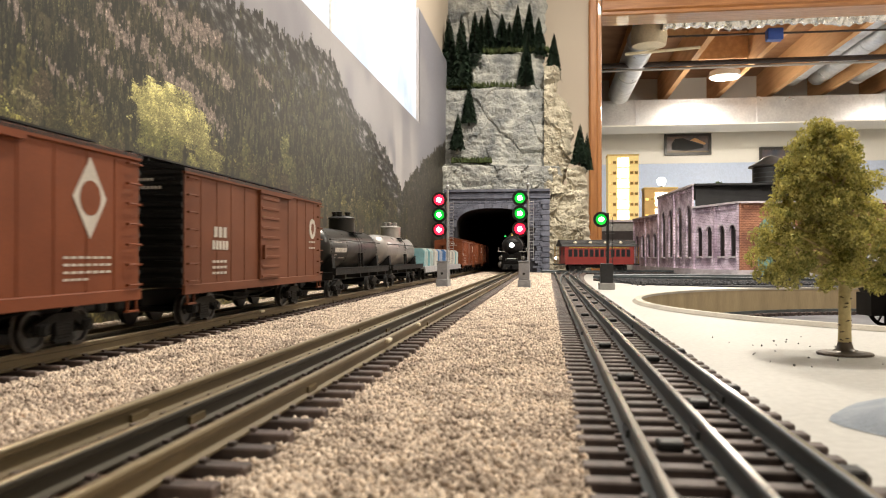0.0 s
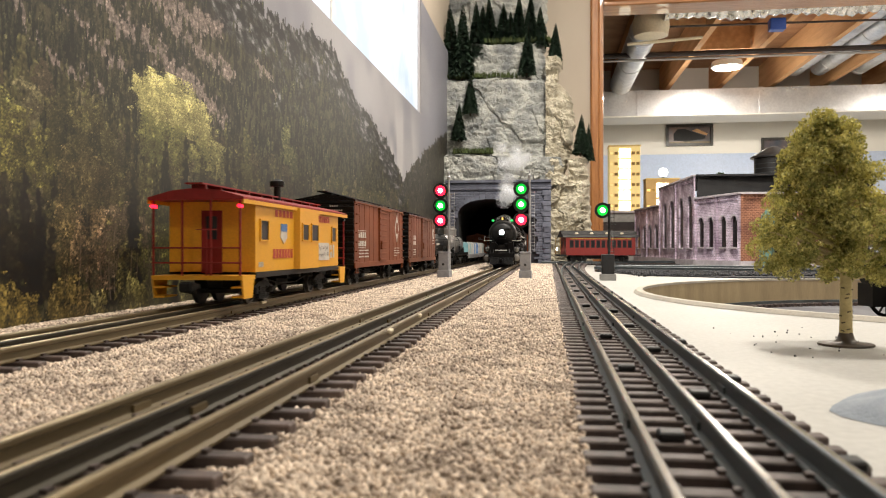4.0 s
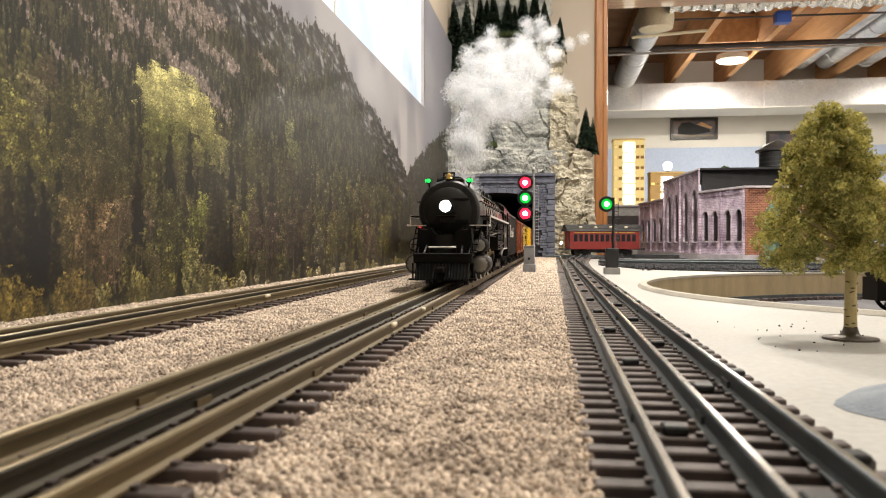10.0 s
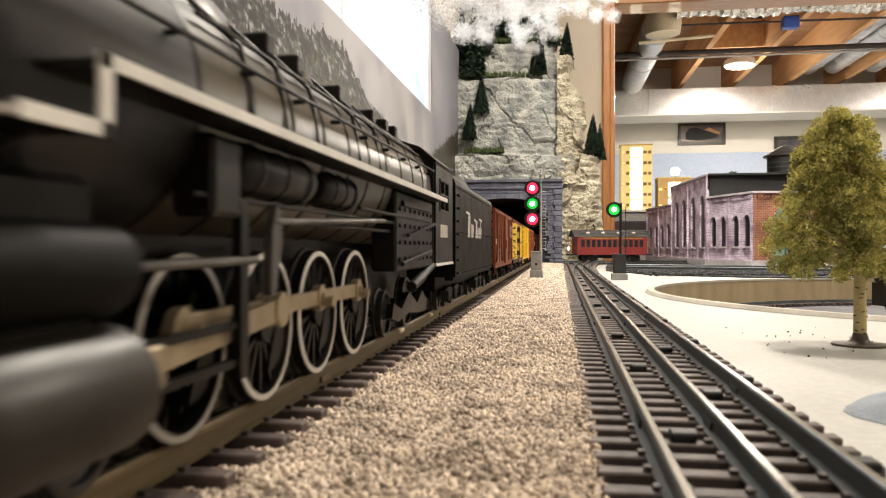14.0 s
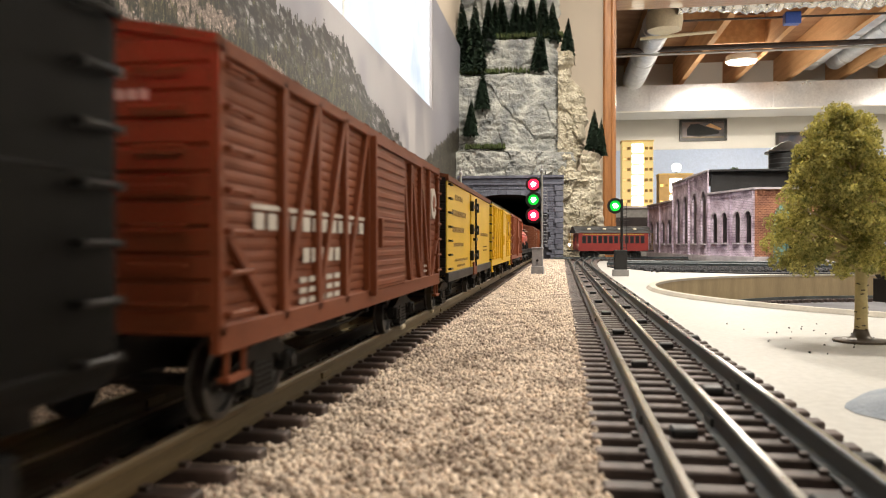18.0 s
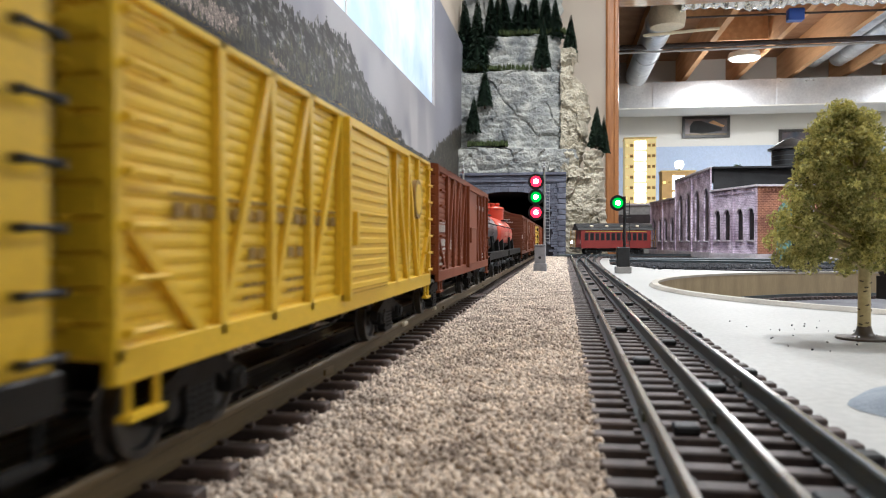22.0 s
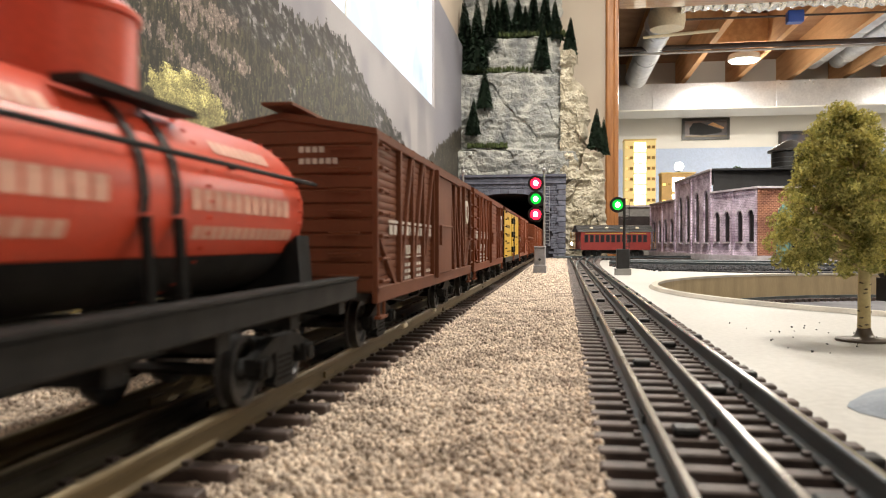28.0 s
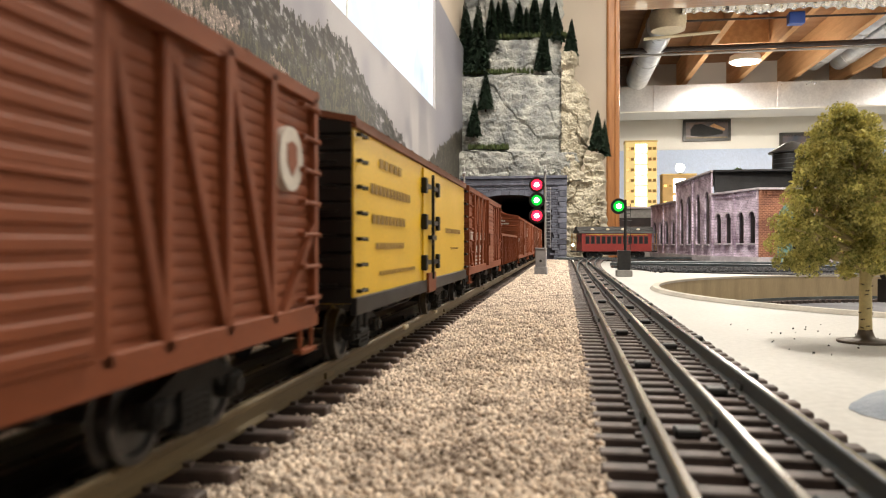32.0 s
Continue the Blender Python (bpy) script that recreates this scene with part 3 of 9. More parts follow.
# pale scree running down between the trees
SCREE = np.zeros(ZZ.shape)
for run, w in ((((0.415, 0.200), (0.426, 0.193), (0.461, 0.170), (0.508, 0.157)), 0.0048), (((0.462, 0.215), (0.476, 0.208), (0.523, 0.190), (0.545, 0.180)), 0.0048), (((0.486, 0.174), (0.515, 0.164)), 0.0032),
               (((0.505, 0.232), (0.523, 0.221), (0.593, 0.210), (0.658, 0.195), (0.707, 0.179), (0.735, 0.168)), 0.0095), (((0.602, 0.243), (0.66, 0.236), (0.75, 0.222)), 0.0070), (((0.56, 0.250), (0.64, 0.258), (0.72, 0.262)), 0.0075), (((0.80, 0.255), (0.87, 0.235)), 0.005)):
    us = [float(grow(p[0])) for p in run]
    mid = np.interp(GU, us, [p[1] for p in run], left=-9, right=-9)
    d = np.abs(ZZ - mid[None, :] + 0.004 * fbm(UU * 90, ZZ * 60, 2)) / w
    SCREE = np.maximum(SCREE, ease(1.15, 0.45, d + 0.45 * fbm(UU * 260, ZZ * 200, 3)))
IMG = lerp(IMG, ink(142, 124, 108) * np.exp(0.30 * fbm(UU * 500, ZZ * 420, 3))[..., None], 0.92 * SCREE)


def window(y, z, h, w):
    """The part of the sheet that a tree covers, in its own measures."""
    u0 = float(grow(y))
    c0, c1 = np.searchsorted(GU, u0 - w), np.searchsorted(GU, u0 + w)
    r0, r1 = np.searchsorted(PZ, z), np.searchsorted(PZ, z + h)
    if c1 - c0 < 1 or r1 - r0 < 2:
        return None
    return slice(r0, r1), slice(c0, c1), (UU[r0:r1, c0:c1] - u0) / w, (ZZ[r0:r1, c0:c1] - z) / h


def lay(rs, cs, col, tone, alpha):
    IMG[rs, cs] = lerp(IMG[rs, cs], np.clip(col * tone[..., None], 0.002, 0.85), alpha)


def spire(y, z, h, w, col, hard=5.0):
    """A conifer: ragged tiers narrowing to a tip, lighter toward the top and on one side."""
    k = window(y, z, h, w * 1.3)
    if k is None:
        return
    rs, cs, u, q = k
    u = u * 1.3
    o = RP.uniform(0, 200)
    n1 = vn(u * 2.4 + o, q * (6 + h * 160) + o)
    half = (1 - q) ** 0.8 * (0.72 + 0.28 * np.abs(np.sin(q * (7 + 90 * h) + o)))
    al = np.clip((half + 0.05 - np.abs(u) + 0.22 * n1) * hard + 0.4, 0, 1) * ease(1.0, 0.97, q) * ease(0.0, 0.06, q)
    n2 = vn(u * 3.1 + o + 40, q * (10 + h * 330) + o)
    lay(rs, cs, col, (0.62 + 0.55 * q - 0.20 * u) * np.exp(0.42 * n2 + 0.20 * n1), al)


def crown(y, z, h, w, col, spread=0.50, gaps=0.0):
    """A leafy tree: lumps of leaves lit from above, with dark gaps between."""
    k = window(y, z, h, w * 1.15)
    if k is None:
        return
    rs, cs, u, q = k
    u, v = u * 1.15, 2 * q - 1
    o = RP.uniform(0, 200)
    lump = fbm(u * 2.3 + o, v * 2.6 * h / (w * 2.2) + o, 2)
    fine = fbm(u * w * 700 + o, v * h * 450 + o, 3)
    r = np.sqrt(u * u + np.where(v > 0, v, 0.92 * v) ** 2)
    al = np.clip((0.88 - r + 0.26 * lump + 0.10 * fine) * 5 + 0.5, 0, 1) * np.clip(1.3 + 0.9 * fine - gaps, 0, 1)
    lay(rs, cs, col, np.exp(spread * 0.62 * lump + spread * 0.62 * fine) * (0.86 + 0.22 * v - 0.10 * u), al)


def stem(y, z, h, col, w=0.0007, bend=0.002):
    k = window(y, z, h, w * 5)
    if k is None:
        return
    rs, cs, u, q = k
    al = np.clip(1.5 - np.abs(u * 5 - bend / w * np.sin(q * 2.6 + y * 90)) * 1.0, 0, 1) * (0.9 - 0.5 * q)
    lay(rs, cs, col, 0.9 + 0.2 * vn(q * 40, u), al)


def pick(*cols):
    return ink(*cols[int(RP.integers(0, len(cols)))])


# small conifers up the slope, the high ones first
for z in np.sort(RP.uniform(0.07, 0.335, 5200))[::-1]:
    y = float(0.3185 * math.tan(RP.uniform(0.80, 1.385)))
    drop = float(np.interp(y, PY, TOPL)) - z
    if drop < 0.004:
        continue
    r, c = min(len(PZ) - 1, np.searchsorted(PZ, z + 0.004)), min(len(PY) - 1, np.searchsorted(PY, y))
    bare = 0.6 * float(fbm(np.array([GU[c] * 45.0]), np.array([z * 60]), 2)[0])
    if (drop < 0.075 and bare + drop / 0.075 < RP.uniform(0.35, 1.25)) or (SCREE[r, c] > 0.4 and RP.random() < 0.90):
        continue
    h = min(drop + 0.006, RP.uniform(0.010, 0.017) + 0.10 * max(0.0, 0.20 - z) * RP.uniform(0.5, 1.3))
    far = min(1.0, max(0.0, (y - 0.8) / 0.8))
    col = pick((54, 54, 36), (64, 63, 42), (48, 48, 33), (78, 75, 48), (100, 95, 60)) * (1 - 0.20 * far) + 0.20 * far * ink(92, 88, 78)
    spire(y, z, h, h * RP.uniform(0.11, 0.17), col)
# hazy wood on the far slope
for z in np.sort(RP.uniform(0.0, 0.45, 1500))[::-1]:
    y = RP.uniform(1.60, 2.74)
    if z < float(np.interp(y, PY, TOPL)) - 0.010:
        spire(y, z, RP.uniform(0.016, 0.026), 0.0030, pick((66, 62, 48), (80, 75, 58), (96, 89, 68)), 3.0)
# the tall stand across the middle
for z in np.sort(RP.uniform(0.0, 0.125, 900))[::-1]:
    y = float(0.3185 * math.tan(RP.uniform(0.84, 1.39)))
    h = RP.uniform(0.034, 0.060)
    shade = 0.72 + 0.28 * min(1.0, z / 0.09)
    if RP.random() < 0.72:
        spire(y, z, h, h * RP.uniform(0.10, 0.155), pick((62, 58, 36), (74, 69, 41), (54, 51, 33), (88, 81, 48), (98, 92, 52)) * shade)
    else:
        crown(y, z, h * 0.9, h * RP.uniform(0.16, 0.24), pick((86, 80, 46), (98, 90, 52), (84, 72, 50), (106, 96, 64)) * shade)
# the pale yellow grove on the slope and the trees that run down from it
for y, z, h, w in ((0.600, 0.160, 0.036, 0.034), (0.575, 0.155, 0.034, 0.024), (0.630, 0.158, 0.040, 0.036), (0.660, 0.152, 0.034, 0.030), (0.682, 0.146, 0.028, 0.020), (0.612, 0.152, 0.040, 0.040), (0.645, 0.146, 0.036, 0.036), (0.590, 0.148, 0.030, 0.028)):
    crown(y, z, h, w, ink(156, 146, 88), 0.52)
for y, z, h, w, c in ((0.690, 0.122, 0.040, 0.016, (138, 130, 76)), (0.712, 0.112, 0.040, 0.015, (124, 117, 70)), (0.668, 0.118, 0.036, 0.014, (120, 114, 64)), (0.575, 0.118, 0.044, 0.017, (116, 112, 60)), (0.600, 0.110, 0.046, 0.017, (104, 101, 54)), (0.63, 0.114, 0.042, 0.016, (112, 107, 58)), (0.905, 0.150, 0.052, 0.012, (114, 110, 66)), (0.93, 0.13, 0.05, 0.010, (98, 94, 58))):
    crown(y, z, h, w, ink(*c), 0.42)
for y, z, h in ((0.604, 0.088, 0.062), (0.640, 0.09, 0.062), (0.672, 0.08, 0.060), (0.588, 0.07, 0.056), (0.70, 0.075, 0.056), (0.655, 0.06, 0.06), (0.73, 0.09, 0.07), (0.76, 0.08, 0.066), (0.545, 0.10, 0.055), (0.80, 0.07, 0.08), (0.84, 0.075, 0.08), (0.96, 0.08, 0.10)):
    spire(y, z, h, h * 0.125, pick((58, 56, 34), (66, 63, 38), (50, 48, 31)))
# leafy trees, dark conifers and stems at the front of the print
for y, z, h, w, c in ((0.400, 0.085, 0.060, 0.020, (100, 94, 50)), (0.425, 0.090, 0.046, 0.022, (116, 107, 54)), (0.448, 0.088, 0.040, 0.014, (108, 100, 50)), (0.470, 0.100, 0.055, 0.022, (88, 82, 46)), (0.500, 0.095, 0.060, 0.026, (94, 86, 48)), (0.530, 0.090, 0.052, 0.020, (84, 78, 45)),
                      (0.485, 0.060, 0.060, 0.024, (96, 84, 50)), (0.515, 0.055, 0.060, 0.024, (92, 80, 48)), (0.545, 0.060, 0.050, 0.018, (80, 72, 44)), (0.470, 0.020, 0.062, 0.020, (104, 88, 54)), (0.500, 0.018, 0.062, 0.022, (106, 86, 58)), (0.530, 0.020, 0.058, 0.020, (108, 86, 62))):
    crown(y, z, h, w, 0.84 * ink(*c), 0.72, 0.25)
for y, z, h in ((0.412, 0.030, 0.066), (0.430, 0.028, 0.080), (0.444, 0.020, 0.070), (0.400, 0.02, 0.06), (0.455, 0.015, 0.055), (0.420, 0.015, 0.055), (0.437, 0.012, 0.055)):
    spire(y, z, h, 0.0105, pick((46, 41, 29), (38, 34, 25), (56, 49, 33)), 3.5)
for _ in range(95):
    y = float(0.3185 * math.tan(RP.uniform(1.03, 1.37)))
    z, h = RP.uniform(-0.004, 0.045), RP.uniform(0.052, 0.088)
    r = RP.random()
    if r < 0.42:
        spire(y, z, h, h * RP.uniform(0.11, 0.16), pick((56, 51, 33), (66, 60, 36), (48, 44, 30), (78, 71, 42)))
    elif r < 0.8:
        crown(y, z, h * 0.85, h * RP.uniform(0.16, 0.26), 0.85 * pick((92, 83, 46), (84, 72, 48), (98, 82, 60), (100, 94, 48)), 0.66, 0.3)
    else:
        stem(y, max(0.0, z), h, pick((120, 104, 84), (58, 47, 36)), 0.0008)
for y, z, h, w, c in ((0.655, 0.050, 0.040, 0.014, (112, 112, 50)), (0.668, 0.062, 0.034, 0.012, (122, 120, 56)), (0.620, 0.030, 0.055, 0.014, (96, 92, 48)), (0.640, 0.015, 0.040, 0.013, (118, 110, 56)), (0.60, 0.045, 0.05, 0.014, (84, 80, 42)), (0.79, 0.035, 0.06, 0.014, (96, 80, 62)), (0.84, 0.03, 0.065, 0.015, (90, 75, 60)), (0.90, 0.03, 0.06, 0.013, (84, 73, 55)), (1.02, 0.02, 0.055, 0.013, (104, 96, 72))):
    crown(y, z, h, w, 0.82 * ink(*c), 0.62, 0.2)
for _ in range(46):
    stem(RP.uniform(0.47, 0.60) if RP.random() < 0.5 else RP.uniform(0.60, 1.2), RP.uniform(0.0, 0.04), RP.uniform(0.03, 0.08), pick((128, 106, 84), (112, 92, 70), (52, 42, 32)), 0.0005, 0.003)
# golden shrubs along the foot
for y, h, w, c in ((0.402, 0.042, 0.013, (128, 108, 52)), (0.418, 0.038, 0.013, (134, 113, 56)), (0.434, 0.030, 0.012, (122, 102, 50)), (0.39, 0.044, 0.014, (120, 100, 46)), (0.462, 0.034, 0.012, (118, 100, 54)), (0.476, 0.038, 0.013, (124, 104, 56)), (0.492, 0.028, 0.011, (110, 90, 52)), (0.37, 0.044, 0.014, (120, 100, 46)),
                   (0.552, 0.040, 0.011, (122, 112, 62)), (0.566, 0.030, 0.010, (110, 99, 54)), (0.640, 0.050, 0.013, (124, 116, 72)), (0.664, 0.044, 0.012, (118, 108, 66)), (0.690, 0.034, 0.011, (112, 103, 62)), (0.712, 0.024, 0.008, (150, 139, 62)), (0.60, 0.024, 0.010, (98, 86, 50))):
    crown(y, -0.006, h, w, 0.86 * ink(*c), 0.58, 0.1)
for _ in range(70):
    y = RP.uniform(0.5, 1.9)
    h = RP.uniform(0.010, 0.024)
    crown(y, -0.003, h, h * 0.32, pick((116, 106, 66), (90, 82, 50), (140, 128, 92), (132, 118, 66)), 0.5)
WOODED = (DROP > 0)[..., None]
IMG = np.where(WOODED, IMG * (np.maximum(IMG.mean(axis=2, keepdims=True), 1e-4) / 0.055) ** 0.36, IMG)
IMG *= np.exp((0.015 + 0.10 * (DROP > 0)) * RP.normal(size=ZZ.shape))[..., None]


def print_sheet():
    nr, nc = ZZ.shape
    v = np.stack([np.full(ZZ.shape, MX + 0.0010), YY, ZZ], -1).reshape(-1, 3)
    i = (np.arange(nr - 1)[:, None] * nc + np.arange(nc - 1)[None, :])
    keep = (PZ[1:, None] < MUR_Z1) | (PY[None, :-1] > WIN_Y1)
    i = i[keep].reshape(-1)
    f = np.stack([i, i + 1, i + nc + 1, i + nc], -1)
    used = np.unique(f)
    back_to = np.zeros(nr * nc, int)
    back_to[used] = np.arange(len(used))
    v, f, col = v[used], back_to[f], IMG.reshape(-1, 3)[used]
    me = bpy.data.meshes.new("printed_forest")
    me.vertices.add(len(v))
    me.vertices.foreach_set("co", v.reshape(-1))
    me.loops.add(f.size)
    me.loops.foreach_set("vertex_index", f.reshape(-1).astype(np.int32))
    me.polygons.add(len(f))
    me.polygons.foreach_set("loop_start", np.arange(0, f.size, 4, dtype=np.int32))
    me.update(calc_edges=True)
    at = me.attributes.new("ink", "FLOAT_COLOR", "POINT")
    at.data.foreach_set("color", np.concatenate([np.clip(col, 0.003, 0.85), np.ones((len(v), 1))], 1).reshape(-1))
    m = bpy.data.materials.new("printed_ink")
    m.use_nodes = True
    a = m.node_tree.nodes.new("ShaderNodeAttribute")
    a.attribute_name = "ink"
    m.node_tree.links.new(a.outputs["Color"], m.node_tree.nodes["Principled BSDF"].inputs["Base Color"])
    m.node_tree.nodes["Principled BSDF"].inputs["Roughness"].default_value = 0.5
    me.materials.append(m)
    o = new("printed_forest", me)
    o.parent = mural
    return o


print_sheet()

# ---------- the plaster mountain ----------
POR_Y = 2.30


def crack(p, s):
    """Broken rock: big blocks pushed in and out, with thin deep cracks between."""
    q = Vector((p[0] * s * 0.85, p[1] * s, p[2] * s * 0.62))
    w = Vector((noise.noise(q * 1.3), noise.noise(q * 1.3 + Vector((9, 1, 4))), noise.noise(q * 1.3 + Vector((3, 8, 2))))) * 0.28
    d, pts = noise.voronoi(q + w)
    gap = d[1] - d[0]
    edge = min(1.0, gap * 5.0)
    lean = (q - pts[0]).dot(Vector((noise.cell(pts[0] * 7.1) - 0.5, 0, noise.cell(pts[0] * 5.3) - 0.2)))
    return noise.cell(pts[0] * 13.7) * 0.55 + edge * 0.22 + 0.40 * lean


def rock_sheet(x0, edge, line, nx, nz, seed, amp=0.0135, rag=0.010, turn=0.05):
    """A cliff along x whose section (y, z) follows line, broken into blocks; its free edge follows (z, x) and turns back."""
    ln = [0.0]
    for a, b in zip(line, line[1:]):
        ln.append(ln[-1] + math.hypot(b[0] - a[0], b[1] - a[1]))
    vs, fs = [], []
    off = Vector((seed * 3.3, seed * 1.7, 0))
    for i in range(nz + 1):
        s = ln[-1] * i / nz
        y = float(np.interp(s, ln, [p[0] for p in line]))
        z = float(np.interp(s, ln, [p[1] for p in line]))
        x1 = float(np.interp(z, [e[0] for e in edge], [e[1] for e in edge])) + rag * (noise.noise(Vector((seed, 3, z * 38))) + 0.6 * noise.noise(Vector((seed, 7, z * 110))))
        for j in range(nx + 1):
            x = x0 + (x1 - x0) * j / nx
            p = Vector((x, y * 0.6, z * 1.25)) + off
            h = amp * (crack(p, 13) - 0.5) + amp * 0.20 * (crack(p + Vector((5, 5, 5)), 34) - 0.5) + amp * 0.34 * noise.noise(p * 60) + amp * 0.20 * noise.noise(p * 170) + amp * 0.30 * noise.noise(Vector((x * 9, z * 75, seed)))
            h += 0.012 * noise.noise(Vector((x * 6, z * 9, seed)))
            vs.append((x + 0.3 * h * noise.noise(p * 20), y - h + turn * (j / nx) ** 5, z + 0.35 * h))
    w = nx + 1
    for i in range(nz):
        for j in range(nx):
            a = i * w + j
            fs.append((a, a + 1, a + w + 1, a + w))
    return vs, fs


MT = thing("plaster_mountain", "grey cast-plaster rock mountain with ledges over the tunnel", "mountain")
# upper cliff above the portal, in tiers
LINE = [(2.325, 0.250), (2.315, 0.330), (2.370, 0.340), (2.385, 0.345), (2.392, 0.570), (2.400, 0.582), (2.440, 0.588), (2.452, 0.705), (2.50, 0.712), (2.56, 0.72), (2.60, 0.95)]
v, f = rock_sheet(-0.336, ((0.25, 0.045), (0.57, 0.030), (0.60, 0.0), (0.70, -0.012), (0.95, 0.0)), LINE, 150, 260, 1)
raw("cliff", v, f, M["rock"], MT)
v, f = rock_sheet(0.000, ((0.0, 0.105), (0.25, 0.105)), [(2.335, 0.0), (2.33, 0.14), (2.345, 0.25)], 50, 110, 2, 0.020)
raw("flank", v, f, M["rock_tan"], MT, label="tan lower rock flank beside the portal")
v, f = rock_sheet(-0.010, ((0.24, 0.075), (0.285, 0.052), (0.36, 0.070), (0.46, 0.084), (0.54, 0.066), (0.575, 0.030), (0.66, 0.048)), [(2.345, 0.24), (2.36, 0.36), (2.385, 0.52), (2.405, 0.645), (2.50, 0.650), (2.56, 0.66)], 56, 180, 3, 0.024, 0.012)
raw("flank", v, f, M["rock_tan"], MT, label="tan upper rock flank")
v, f = rock_sheet(-0.336, ((0.0, -0.298), (0.3, -0.298)), [(2.315, 0.0), (2.31, 0.26)], 16, 60, 4, 0.012, 0.003, 0.0)
raw("flank", v, f, M["rock"], MT)
# sides that close the casting against the wall behind
sd = B()
for x, zt in ((0.040, 0.56),):
    ring = [(2.42, 0.0), (2.43, 0.30), (2.46, zt), (2.748, zt), (2.748, 0.0)]
    extrude_profile(sd, ring, "x", x - 0.02, x)
part("back_filler", sd, M["rock_tan"], MT)
# grass on the ledges
for x0, x1, y, z, n in ((-0.29, -0.17, 2.345, 0.343, 500), (-0.33, -0.10, 2.42, 0.592, 300), (-0.30, 0.02, 2.50, 0.72, 700)):
    rng = random.Random(int(z * 1000))
    vs, fs = [], []
    for _ in range(n):
        px, py = rng.uniform(x0, x1), y + rng.uniform(-0.02, 0.03)
        h, a = rng.uniform(0.006, 0.016), rng.uniform(0, 6.28)
        b = len(vs)
        dx, dy = 0.004 * math.cos(a), 0.004 * math.sin(a)
        vs += [(px - dx, py - dy, z - 0.004), (px + dx, py + dy, z - 0.004), (px + rng.uniform(-0.005, 0.005), py, z + h)]
        fs.append((b, b + 1, b + 2))
    raw("ledge_grass", vs, fs, M["moss"], MT, kind="stuff")


def conifer(h, r, seed):
    """Bottle-brush conifer: trunk and whorls of drooping tufts."""
    rng = random.Random(seed)
    vs, fs = [], []
    n = int(26 + h * 160)
    for k in range(n):
        u = k / n
        z = h * (0.06 + 0.92 * u)
        rr = r * (1 - u) ** 0.8 + 0.001
        c = max(5, int(15 * (1 - u) + 5))
        for i in range(c):
            a = 2 * math.pi * (i + rng.random()) / c
            L = rr * rng.uniform(0.75, 1.15)
            b = len(vs)
            dx, dy = math.cos(a), math.sin(a)
            wd = 0.28 * rr + 0.0012
            vs += [(0, 0, z), (L * 0.6 * dx - wd * dy, L * 0.6 * dy + wd * dx, z - 0.1 * L), (L * dx, L * dy, z - L * rng.uniform(0.25, 0.55)), (L * 0.6 * dx + wd * dy, L * 0.6 * dy - wd * dx, z - 0.1 * L)]
            fs.append((b, b + 1, b + 2, b + 3))
    return vs, fs


CON = []
for k, (h, r) in enumerate(((0.115, 0.026), (0.16, 0.029), (0.10, 0.022))):
    me = bpy.data.meshes.new("needles")
    v, f = conifer(h, r, 40 + k)
    me.from_pydata(v, [], f)
    me.materials.append(M["pine"])
    tm = bpy.data.meshes.new("trunk")
    bm = rod(B(), (0, 0, -0.008), (0, 0, h * 0.95), 0.0025, 8, 0.0005)
    bm.to_mesh(tm)
    bm.free()
    tm.materials.append(M["pine_trunk"])
    CON.append((me, tm))


def plant(k, x, y, z, s=1.0):
    th = thing("conifer", "dark green bottle-brush conifer on a rock ledge", "tree", pose(x, y, z, RG.uniform(-3, 3), RG.uniform(-3, 3), RG.uniform(0, 360)), "conifers on the mountain")
    for nm, me in zip(("needles", "trunk"), CON[k]):
        o = new(nm, me)
        o.parent = th
        o.scale = (s, s, s)


for k, x, y, z, s in ((0, -0.276, 2.355, 0.385, 1.0), (0, -0.243, 2.392, 0.470, 1.08), (1, -0.272, 2.43, 0.590, 1.5), (1, -0.303, 2.45, 0.60, 1.5), (1, -0.232, 2.47, 0.66, 1.2),
                      (1, -0.068, 2.43, 0.596, 1.02), (2, 0.018, 2.46, 0.640, 1.25), (0, -0.026, 2.50, 0.70, 1.15), (1, -0.060, 2.53, 0.715, 1.1), (1, -0.100, 2.54, 0.715, 1.1),
                      (0, -0.150, 2.55, 0.715, 1.3), (1, -0.190, 2.55, 0.715, 1.1), (0, -0.220, 2.52, 0.715, 1.2), (0, -0.125, 2.52, 0.712, 1.0), (0, 0.098, 2.40, 0.340, 1.1), (1, 0.122, 2.43, 0.322, 0.75)):
    plant(k, x, y, z, s)
# ledge under the pair at the side
v, f = rock_sheet(0.060, ((0.0, 0.134), (0.15, 0.130), (0.30, 0.120), (0.345, 0.128)), [(2.37, 0.0), (2.365, 0.20), (2.375, 0.325), (2.46, 0.335)], 44, 100, 6, 0.022, 0.008)
raw("flank", v, f, M["rock_tan"], MT)

# ---------- tunnel portal ----------
PX0, PX1, PTOP = -0.306, 0.004, 0.246
OX0, OX1, OSPR, OCR = -0.272, -0.052, 0.140, 0.196
portal = thing("tunnel_portal", "blue-grey cut-stone double-track tunnel portal", "tunnel portal", pose(0, POR_Y, 0))


